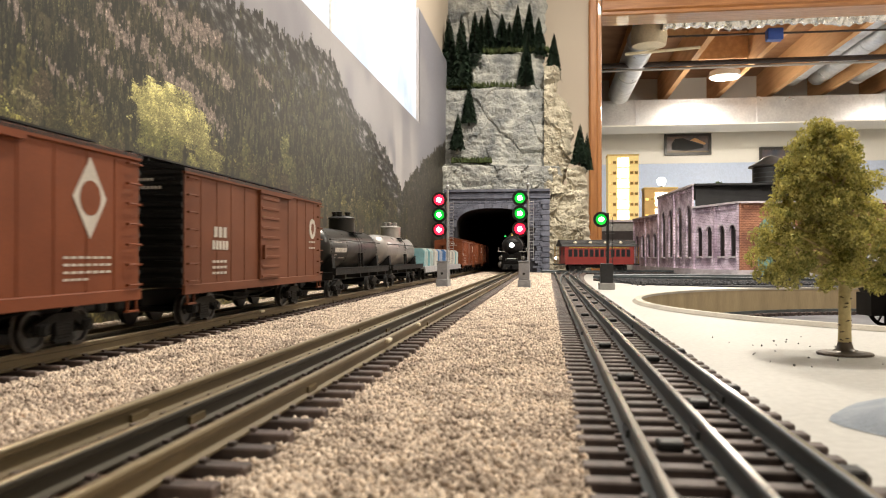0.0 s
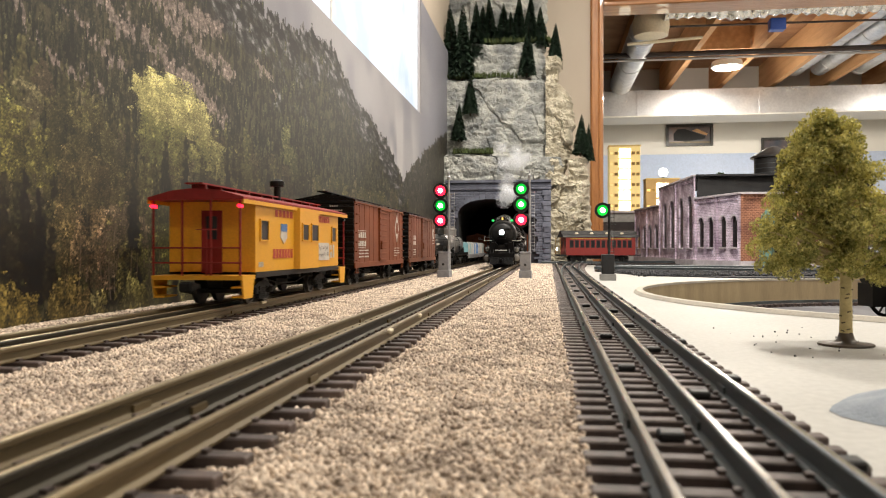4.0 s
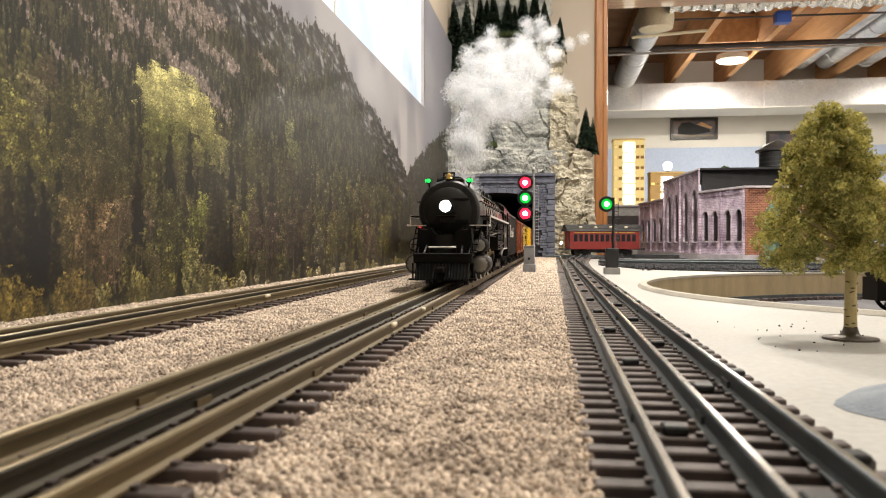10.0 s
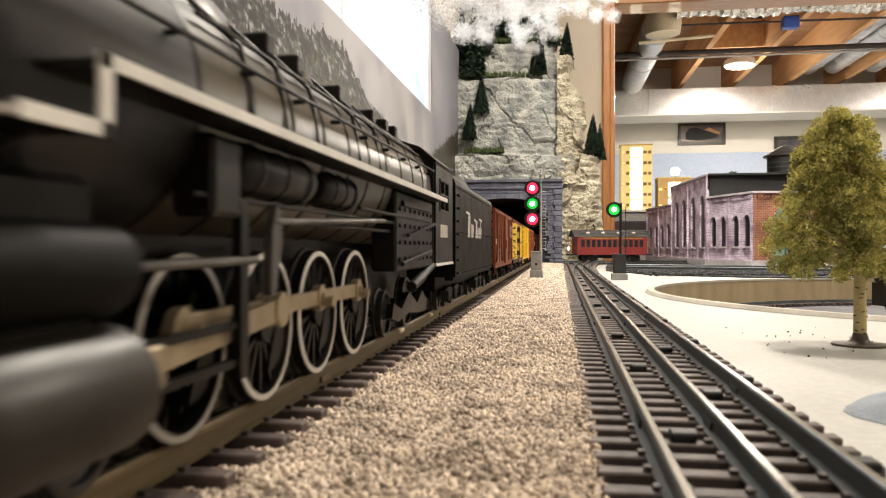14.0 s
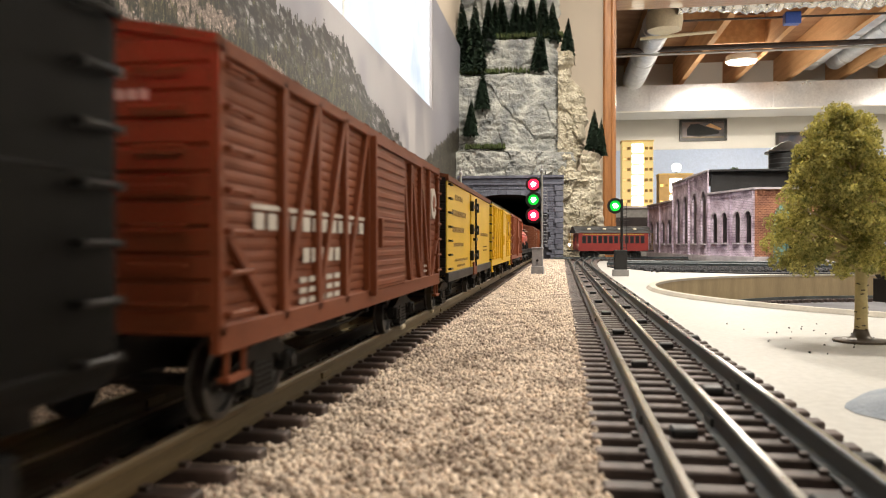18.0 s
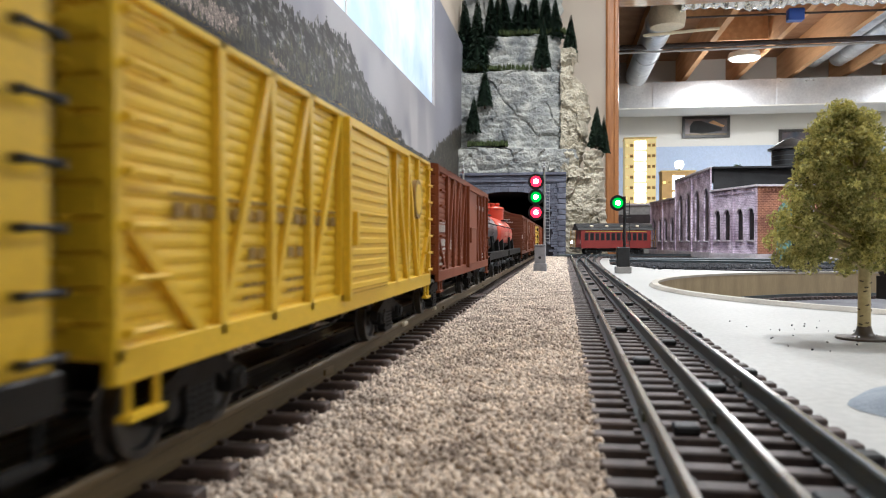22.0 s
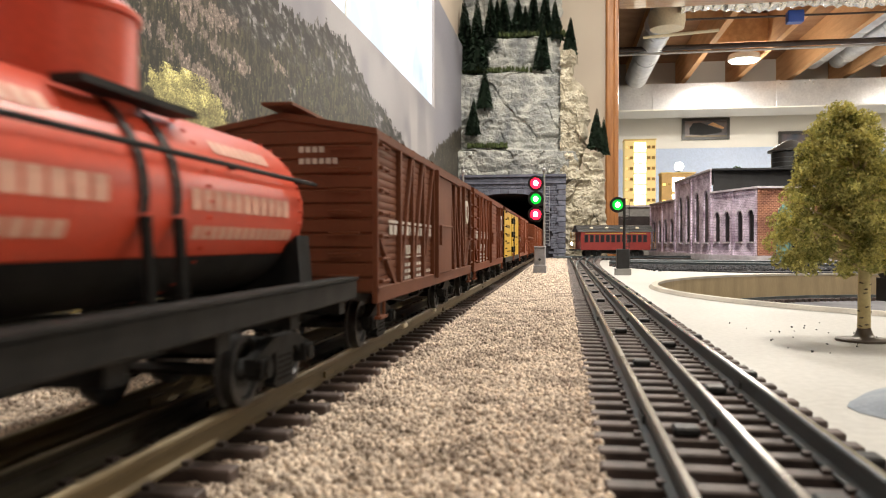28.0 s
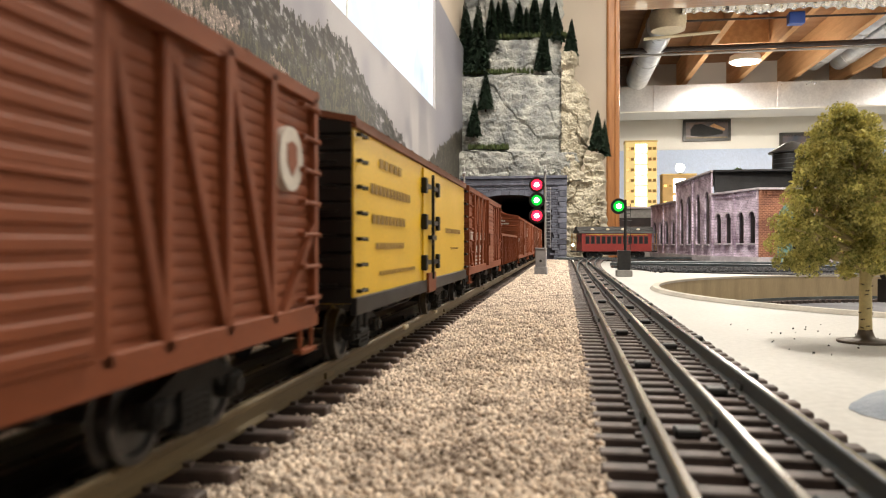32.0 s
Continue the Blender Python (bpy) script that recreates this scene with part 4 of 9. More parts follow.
def arch(n=28):
    """The opening's edge from the foot of one side over the crown to the other."""
    c, w, h = (OX0 + OX1) / 2, (OX1 - OX0) / 2, OCR - OSPR
    pts = [(OX0, 0.0), (OX0, OSPR)]
    for i in range(1, n):
        a = math.pi * (1 - i / n)
        cs, sn = math.cos(a), math.sin(a)
        pts.append((c + w * math.copysign(abs(cs) ** 0.75, cs), OSPR + h * abs(sn) ** 0.8))
    return pts + [(OX1, OSPR), (OX1, 0.0)]


bm = B()
ar = arch()
outer = [(PX1, 0.0), (PX1, PTOP), (PX0, PTOP), (PX0, 0.0)]
fr_v = [bm.verts.new((x, 0.004, z)) for x, z in ar + outer]
fc = bm.faces.new(fr_v)
ext = bmesh.ops.extrude_face_region(bm, geom=[fc])
bmesh.ops.translate(bm, verts=[g for g in ext["geom"] if isinstance(g, bmesh.types.BMVert)], vec=(0, 0.03, 0))
bmesh.ops.recalc_face_normals(bm, faces=bm.faces)
part("backing_wall", bm, M["portal_joint"], portal)


def inside_arch(x, z):
    if not OX0 - 0.004 < x < OX1 + 0.004:
        return False
    if z < OSPR:
        return True
    c, w, h = (OX0 + OX1) / 2, (OX1 - OX0) / 2 + 0.002, OCR - OSPR + 0.002
    return abs((x - c) / w) ** 2.6 + abs((z - OSPR) / h) ** 2.4 < 1.0


RP = random.Random(9)
course = 0.0075
row = 0
z = 0.001
STONE = {}
while z < PTOP - 0.022:
    x = PX0 + 0.002 - (0.009 if row % 2 else 0)
    while x < PX1 - 0.004:
        w = RP.choice((0.014, 0.018, 0.021))
        x1 = min(x + w, PX1 - 0.001)
        xa = max(x, PX0 + 0.001)
        if x1 - xa > 0.004 and not any(inside_arch(px, pz) for px in (xa, (xa + x1) / 2, x1) for pz in (z, z + course)):
            key = round((x1 - xa) * 1000)
            if key not in STONE:
                me = bpy.data.meshes.new("stone")
                b2 = box(B(), -key / 2000 + 0.0004, key / 2000 - 0.0004, -0.004, 0.003, 0.0004, course - 0.0004, 0.0007)
                b2.to_mesh(me)
                b2.free()
                me.materials.append(M["portal_stone"])
                STONE[key] = me
            o = new("stone", STONE[key])
            o.parent = portal
            o.location = ((xa + x1) / 2, RP.uniform(0, 0.0016), z)
        x += w
    z += course
    row += 1
# voussoirs
ring = arch(22)
for (xa, za), (xb, zb) in zip(ring[1:-2], ring[2:-1]):
    d = Vector((xb - xa, zb - za))
    if d.length < 1e-5:
        continue
    nrm = Vector((-d.y, d.x)).normalized()
    b2 = B()
    q = [(xa, za), (xb, zb), (xb + nrm.x * 0.013, zb + nrm.y * 0.013), (xa + nrm.x * 0.013, za + nrm.y * 0.013)]
    cx, cz = sum(p[0] for p in q) / 4, sum(p[1] for p in q) / 4
    extrude_profile(b2, [(cx + (p[0] - cx) * 0.93, cz + (p[1] - cz) * 0.93) for p in q], "y", -0.006, 0.006)
    part("voussoir", b2, M["portal_stone"], portal)
for z0, z1, o in ((PTOP - 0.022, PTOP - 0.014, 0.007), (PTOP - 0.014, PTOP - 0.002, 0.004), (PTOP - 0.002, PTOP + 0.007, 0.010)):
    part("cornice", box(B(), PX0 - 0.003, PX1 + 0.004, -o, 0.02, z0 + 0.0004, z1 - 0.0004, 0.0008), M["portal_stone"], portal)
# pilaster at the open side
for k in range(14):
    part("quoin", box(B(), PX1 - 0.019 - (0.004 if k % 2 else 0), PX1 + 0.003, -0.009, 0.002, 0.001 + k * 0.0158, 0.0158 * (k + 1) - 0.0006, 0.001), M["portal_stone"], portal)
# lining behind the portal, dark in its own colour
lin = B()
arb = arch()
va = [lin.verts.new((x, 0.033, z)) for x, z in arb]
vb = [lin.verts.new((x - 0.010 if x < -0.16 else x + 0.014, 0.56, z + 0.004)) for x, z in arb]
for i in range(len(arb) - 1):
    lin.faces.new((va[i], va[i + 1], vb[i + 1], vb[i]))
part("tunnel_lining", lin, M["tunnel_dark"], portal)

# ---------- signals ----------
def lamp_head(parent, x, z, faces, hood=True):
    """Searchlight head: black target disc, hood and a drum of coloured roundels that turns inside."""
    hd = part("target", rod(B(), (x, -0.001, z), (x, 0.001, z), 0.0122, 28), M["sig_black"], parent)
    part("lamp_case", rod(B(), (x, 0.001, z), (x, 0.010, z), 0.007, 18, 0.005), M["sig_black"], hd)
    rimb = B()
    for i in range(24):
        a, b = 2 * math.pi * i / 24, 2 * math.pi * (i + 1) / 24
        if math.sin((a + b) / 2) < -0.35:
            continue
        q = [rimb.verts.new((x + 0.0088 * math.cos(w), y, z + 0.0088 * math.sin(w))) for w, y in ((a, -0.001), (b, -0.001), (b, -0.006), (a, -0.006))]
        rimb.faces.new(q)
    part("hood", rimb, M["sig_black"], hd)
    drum = new("roundel_drum")
    drum.parent = parent
    back = 0.0035 if len(faces) == 3 else 0.0
    drum.location = (x, back, z)
    for k, c in enumerate(faces):
        m = Matrix.Rotation(radians(k * 120 if len(faces) == 3 else k * 180), 4, "Z")
        b2 = lathe(B(), [(0.0082, 0.0), (0.0078, 0.0014), (0.0055, 0.0022), (0.0004, 0.0026)], 22, m @ Matrix.Translation((0, -0.0012 - back, 0)) @ RX)
        ro = part("roundel", b2, M[c], drum)
        b3 = lathe(B(), [(0.0040, 0.0), (0.0034, 0.0006), (0.0003, 0.0009)], 18, m @ Matrix.Translation((0, -0.0034 - back, 0)) @ RX)
        part("bulb", b3, M["core_lamp"], ro)
    return drum


def signal(x, y, turn, heads, label, pole_dx=0.012, hs=None):
    th = thing("railway_signal", label, "signal", pose(x, y, 0.0, 0, 0, turn), "track signals")
    part("base_block", box(B(), -0.0096, 0.0096, -0.0096, 0.0096, 0.0, 0.0150, 0.0006), M["sig_grey"], th)
    cab = part("relay_cabinet", box(B(), -0.0082, 0.0082, -0.0082, 0.0082, 0.0150, 0.0420, 0.0006), M["sig_grey"], th)
    part("cabinet_lid", box(B(), -0.0089, 0.0089, -0.0089, 0.0089, 0.0420, 0.0440, 0.0005), M["sig_grey"], th)
    part("latch", rod(B(), (0, -0.0084, 0.024), (0, -0.0096, 0.024), 0.0020, 12), M["sig_black"], cab)
    part("mast", rod(B(), (pole_dx * 0.5, 0.003, 0.044), (pole_dx * 0.5, 0.003, 0.160), 0.0017, 10), M["sig_silver"], th)
    fin = lathe(B(), [(0.0017, 0.158), (0.003, 0.160), (0.003, 0.163), (0.0012, 0.165), (0.0012, 0.170), (0.0004, 0.172)], 12, Matrix.Translation((pole_dx * 0.5, 0.003, 0)))
    part("finial", fin, M["sig_silver"], th)
    lad = B()
    for s in (-0.0032, 0.0032):
        rod(lad, (pole_dx * 0.5 + s + 0.0045, 0.010, 0.044), (pole_dx * 0.5 + s + 0.0045, 0.010, 0.138), 0.0003, 5)
    for i in range(18):
        rod(lad, (pole_dx * 0.5 + 0.0013, 0.010, 0.048 + i * 0.0052), (pole_dx * 0.5 + 0.0077, 0.010, 0.048 + i * 0.0052), 0.0003, 4)
    part("ladder", lad, M["sig_silver"], th)
    drums = []
    for z, faces in heads:
        br = box(B(), -0.004, pole_dx * 0.5, 0.001, 0.004, z - 0.001, z + 0.001)
        part("bracket", br, M["sig_black"], th)
        drums.append(lamp_head(th, -0.0065, z, faces))
    return th, drums


SIG_C, DR_C = signal(-0.0355, 1.19, -2, ((0.1410, ("green_lamp", "red_lamp")), (0.1172, ("green_lamp",)), (0.0934, ("red_lamp",))), "three-headed searchlight signal, grey cabinet, between the main track and siding")
SIG_L, DR_L = signal(-0.1640, 1.21, -7, ((0.1410, ("red_lamp", "amber_lamp", "green_lamp")), (0.1172, ("green_lamp",)), (0.0934, ("red_lamp",))), "three-headed searchlight signal, grey cabinet, between the two main tracks")

dw = thing("dwarf_signal", "black single-lamp signal with ladder on a grey block", "signal", pose(0.0905, 1.21, 0.0), "track signals")
part("base_block", box(B(), -0.012, 0.012, -0.012, 0.012, 0, 0.010, 0.0006), M["concrete"], dw)
part("relay_cabinet", box(B(), -0.0095, 0.0095, -0.0095, 0.0095, 0.010, 0.040, 0.0006), M["sig_black"], dw)
part("mast", rod(B(), (0.002, 0, 0.040), (0.002, 0, 0.118), 0.0022, 10), M["sig_black"], dw)
lad = B()
for s in (-0.003, 0.003):
    rod(lad, (0.007 + s, 0.006, 0.040), (0.007 + s, 0.006, 0.112), 0.0005, 5)
for i in range(13):
    rod(lad, (0.004, 0.006, 0.044 + i * 0.0053), (0.010, 0.006, 0.044 + i * 0.0053), 0.0004, 4)
box(lad, -0.001, 0.012, -0.004, 0.008, 0.086, 0.0872)
part("ladder", lad, M["sig_black"], dw)
lamp_head(dw, -0.008, 0.108, ("green_lamp",))

# ---------- rolling stock ----------
mk("car_brown", (0.210, 0.059, 0.022), (0.168, 0.047, 0.018), 0.58, scale=25, fine=900, bump=0.08, spec=0.25)
mk("car_dark", (0.170, 0.058, 0.027), (0.135, 0.046, 0.022), 0.58, scale=25, fine=900, bump=0.08, spec=0.25)
mk("car_red", (0.270, 0.078, 0.031), (0.222, 0.063, 0.026), 0.55, scale=25, fine=900, bump=0.08, spec=0.28)
mk("car_black", (0.0095, 0.0090, 0.008), (0.0065, 0.006, 0.006), 0.42, scale=40, fine=900, bump=0.08, spec=0.3)
mk("reefer_yellow", (0.74, 0.465, 0.012), (0.68, 0.43, 0.011), 0.42, scale=20, fine=900, bump=0.05)
mk("box_yellow", (0.80, 0.515, 0.010), (0.74, 0.475, 0.009), 0.42, scale=20, fine=900, bump=0.05)
mk("caboose_yellow", (0.74, 0.36, 0.014), (0.68, 0.33, 0.014), 0.42, scale=20, fine=900, bump=0.05)
mk("caboose_red", (0.26, 0.022, 0.020), (0.21, 0.018, 0.016), 0.5, scale=30, spec=0.3)
mk("tank_red", (0.62, 0.075, 0.035), (0.56, 0.065, 0.03), 0.35, scale=20, fine=700)
mk("tank_silver", (0.46, 0.44, 0.42), (0.38, 0.36, 0.35), 0.28, 0.6, scale=25)
mk("tank_black", (0.0105, 0.0100, 0.009), (0.0070, 0.0065, 0.006), 0.34, scale=40, fine=900, bump=0.05, spec=0.5)
mk("truck_black", (0.016, 0.0155, 0.015), (0.010, 0.010, 0.010), 0.6, scale=120, fine=900, bump=0.2, spec=0.18)
mk("wheel_steel", (0.10, 0.10, 0.10), (0.06, 0.06, 0.06), 0.35, 0.8, scale=200)
mk("lettering", (0.60, 0.55, 0.49), (0.48, 0.44, 0.39), 0.6, scale=60)
mk("lettering_dark", (0.30, 0.175, 0.020), (0.24, 0.14, 0.018), 0.6, scale=60)
mk("lettering_pale", (0.72, 0.40, 0.30), (0.62, 0.32, 0.24), 0.6, scale=60)
mk("lettering_gold", (0.55, 0.40, 0.06), (0.5, 0.36, 0.05), 0.6, scale=60)
mk("lettering_red", (0.45, 0.06, 0.03), (0.4, 0.05, 0.03), 0.6, scale=60)
mk("glass_dark", (0.012, 0.013, 0.016), (0.008, 0.009, 0.011), 0.3, scale=30)
mk("load_blue", (0.10, 0.24, 0.50), (0.06, 0.15, 0.36), 0.5, scale=40, rand=True)
mk("load_teal", (0.22, 0.42, 0.46), (0.14, 0.28, 0.32), 0.5, scale=40, rand=True)
mk("load_grey", (0.5, 0.5, 0.48), (0.36, 0.37, 0.36), 0.5, scale=40, rand=True)

HW = 0.0325      # half width of a car over its sides
CARS = []        # (thing, place along the train, which train)


def truck_meshes():
    """One freight truck: two side frames with springs and journals, bolster, two axles with flanged wheels."""
    out = {}
    for s in (-1, 1):
        bm = B()
        x0, x1 = s * 0.0208, s * 0.0238
        xa, xb = min(x0, x1), max(x0, x1)
        prof = [(-0.0195, 0.0085), (-0.0195, 0.0120), (-0.0155, 0.0130), (-0.0075, 0.0158), (0.0075, 0.0158), (0.0155, 0.0130), (0.0195, 0.0120), (0.0195, 0.0085), (0.0155, 0.0075), (0.0115, 0.0095), (0.0085, 0.0118), (0.0060, 0.0122), (0.0060, 0.0060), (0.0075, 0.0042), (0.0055, 0.0028), (-0.0055, 0.0028), (-0.0075, 0.0042), (-0.0060, 0.0060), (-0.0060, 0.0122), (-0.0085, 0.0118), (-0.0115, 0.0095), (-0.0155, 0.0075)]
        extrude_profile(bm, prof, "x", xa, xb)
        for y in (-0.0155, 0.0155):
            box(bm, xa - (0.0016 if s < 0 else 0), xb + (0.0016 if s > 0 else 0), y - 0.0034, y + 0.0034, 0.0068, 0.0118, 0.0006)
            rod(bm, (s * 0.0245, y, 0.0093), (s * 0.0260, y, 0.0093), 0.0022, 10)
        out["side_frame" + str(s)] = (bm, "truck_black")
    bm = B()
    for s in (-1, 1):
        for y in (-0.0034, 0, 0.0034):
            for k in range(5):
                rod(bm, (s * 0.0226, y, 0.0046 + 0.0014 * k), (s * 0.0226, y, 0.0053 + 0.0014 * k), 0.0017, 8)
    box(bm, -0.021, 0.021, -0.005, 0.005, 0.0095, 0.0150, 0.0006)
    out["bolster"] = (bm, "truck_black")
    for nm, y in (("wheelset", -0.0155), ("wheelset", 0.0155)):
        bm = B()
        rod(bm, (-0.022, y, 0.0088), (0.022, y, 0.0088), 0.0016, 8)
        for s in (-1, 1):
            lathe(bm, [(0.0098, 0.0), (0.0100, 0.0008), (0.0089, 0.0012), (0.0088, 0.0040), (0.0072, 0.0041), (0.0066, 0.0030), (0.0030, 0.0026), (0.0026, 0.0042), (0.0010, 0.0043)], 26, Matrix.Translation((s * 0.0158, y, 0.0088)) @ (RY if s > 0 else Matrix.Rotation(-math.pi / 2, 4, "Y")))
        out[nm + str(y)] = (bm, "wheel_steel")
    return {k: (_mesh(k, b, m), m) for k, (b, m) in out.items()}


def _mesh(name, bm, m):
    me = bpy.data.meshes.new(name)
    bm.to_mesh(me)
    bm.free()
    me.polygons.foreach_set("use_smooth", [True] * len(me.polygons))
    me.set_sharp_from_angle(angle=radians(35))
    me.materials.append(M[m])
    return me


TRUCK = truck_meshes()


def truck(car, y):
    t = new("truck")
    t.parent = car
    t.location = (0, y, 0)
    for k, (me, _) in TRUCK.items():
        o = new(k.rstrip("-.0123456789"), me)
        o.parent = t


def coupler(car, y, s):
    bm = box(B(), -0.0022, 0.0022, min(y, y + s * 0.014), max(y, y + s * 0.014), 0.0125, 0.0165, 0.0005)
    box(bm, -0.0045, 0.0045, min(y + s * 0.011, y + s * 0.019), max(y + s * 0.011, y + s * 0.019), 0.0110, 0.0180, 0.0012)
    part("coupler", bm, M["truck_black"], car)


def bars(car, rows, x, mtl, depth=0.00015, name="lettering"):
    """Plain bars standing in for words: (y0, y1, z0, z1, letters)."""
    for y0, y1, z0, z1, n in rows:
        bm = B()
        w = (y1 - y0) / n
        for i in range(n):
            box(bm, x, x + depth, y0 + w * i + (w * 0.15 if n > 1 else 0), y0 + w * (i + 1) - (w * 0.15 if n > 1 else 0), z0, z1)
        part(name, bm, M[mtl], car)


def tank_bars(car, rows, zc, R, mtl):
    """Lettering blocks laid on the curve of a tank."""
    for y0, y1, z0, z1, n in rows:
        bm = B()
        w = (y1 - y0) / n
        for i in range(n):
            ya, yb = y0 + w * (i + 0.1), y0 + w * (i + 0.9)
            ring = []
            for z in (z0, (z0 + z1) / 2, z1):
                a = math.asin((z - zc) / R)
                ring.append(((R + 0.0003) * math.cos(a), zc + (R + 0.0003) * math.sin(a)))
            lo = [bm.verts.new((x, ya, z)) for x, z in ring]
            hi = [bm.verts.new((x, yb, z)) for x, z in ring]
            for q in range(2):
                bm.faces.new((lo[q], hi[q], hi[q + 1], lo[q + 1]))
        part("lettering", bm, M[mtl], car)


def underframe(car, L, black="truck_black"):
    bm = box(B(), -0.006, 0.006, -L / 2 + 0.004, L / 2 - 0.004, 0.0120, 0.0205)
    for y in (-0.03, 0.0, 0.032):
        box(bm, -HW + 0.004, HW - 0.004, y - 0.0015, y + 0.0015, 0.0160, 0.0205)
    part("centre_sill", bm, M[black], car)
    part("brake_cylinder", rod(B(), (0.012, -0.022, 0.0135), (0.012, 0.006, 0.0135), 0.0042, 12), M[black], car)
    part("air_tank", rod(B(), (-0.012, 0.004, 0.0130), (-0.012, 0.036, 0.0130), 0.0046, 12), M[black], car)
    for s in (-1, 1):
        bm = B()
        rod(bm, (s * 0.018, -L * 0.30, 0.0185), (s * 0.018, -0.02, 0.0115), 0.0006, 6)
        rod(bm, (s * 0.018, -0.02, 0.0115), (s * 0.018, 0.02, 0.0115), 0.0006, 6)
        rod(bm, (s * 0.018, 0.02, 0.0115), (s * 0.018, L * 0.30, 0.0185), 0.0006, 6)
        part("truss_rod", bm, M[black], car)


def gable_roof(car, L, eave, peak, m, over=0.0012, boards=True):
    w = HW + over
    bm = extrude_profile(B(), [(-w, eave), (0, peak), (w, eave), (w, eave - 0.0016), (0.0, peak - 0.0018), (-w, eave - 0.0016)], "y", -L / 2 - 0.001, L / 2 + 0.001)
    roof = part("roof", bm, M[m], car)
    ribs = B()
    k = 12
    for i in range(k + 1):
        y = -L / 2 + L * i / k
        extrude_profile(ribs, [(-w, eave + 0.0004), (0, peak + 0.0006), (w, eave + 0.0004), (w, eave - 0.0004), (0, peak - 0.0004), (-w, eave - 0.0004)], "y", y - 0.0007, y + 0.0007)
    part("roof_rib", ribs, M[m], roof)
    rw = box(B(), -0.0055, 0.0055, -L / 2 - 0.006, L / 2 + 0.006, peak + 0.0022, peak + 0.0032)
    for i in range(9):
        y = -L / 2 + L * (i + 0.5) / 9
        box(rw, -0.004, 0.004, y - 0.0008, y + 0.0008, peak - 0.001, peak + 0.0024)
    part("running_board", rw, M[m], roof)


def ladder(car, x, y, z0, z1, m, w=0.011, along="y", n=7):
    bm = B()
    if along == "y":
        rod(bm, (0, -w / 2, 0), (0, w / 2, 0), 0.0005, 5)
        for sg in (-1, 1):
            box(bm, -0.0014, 0.0004, sg * w / 2 - 0.0006, sg * w / 2 + 0.0006, -0.0006, 0.0006)
    else:
        rod(bm, (-w / 2, 0, 0), (w / 2, 0, 0), 0.0005, 5)
    first = part("grab_iron", bm, M[m], car)
    first.matrix_basis = pose(x, y, z0)
    for i in range(1, n):
        twin(first, pose(x, y, z0 + (z1 - z0) * i / (n - 1)))


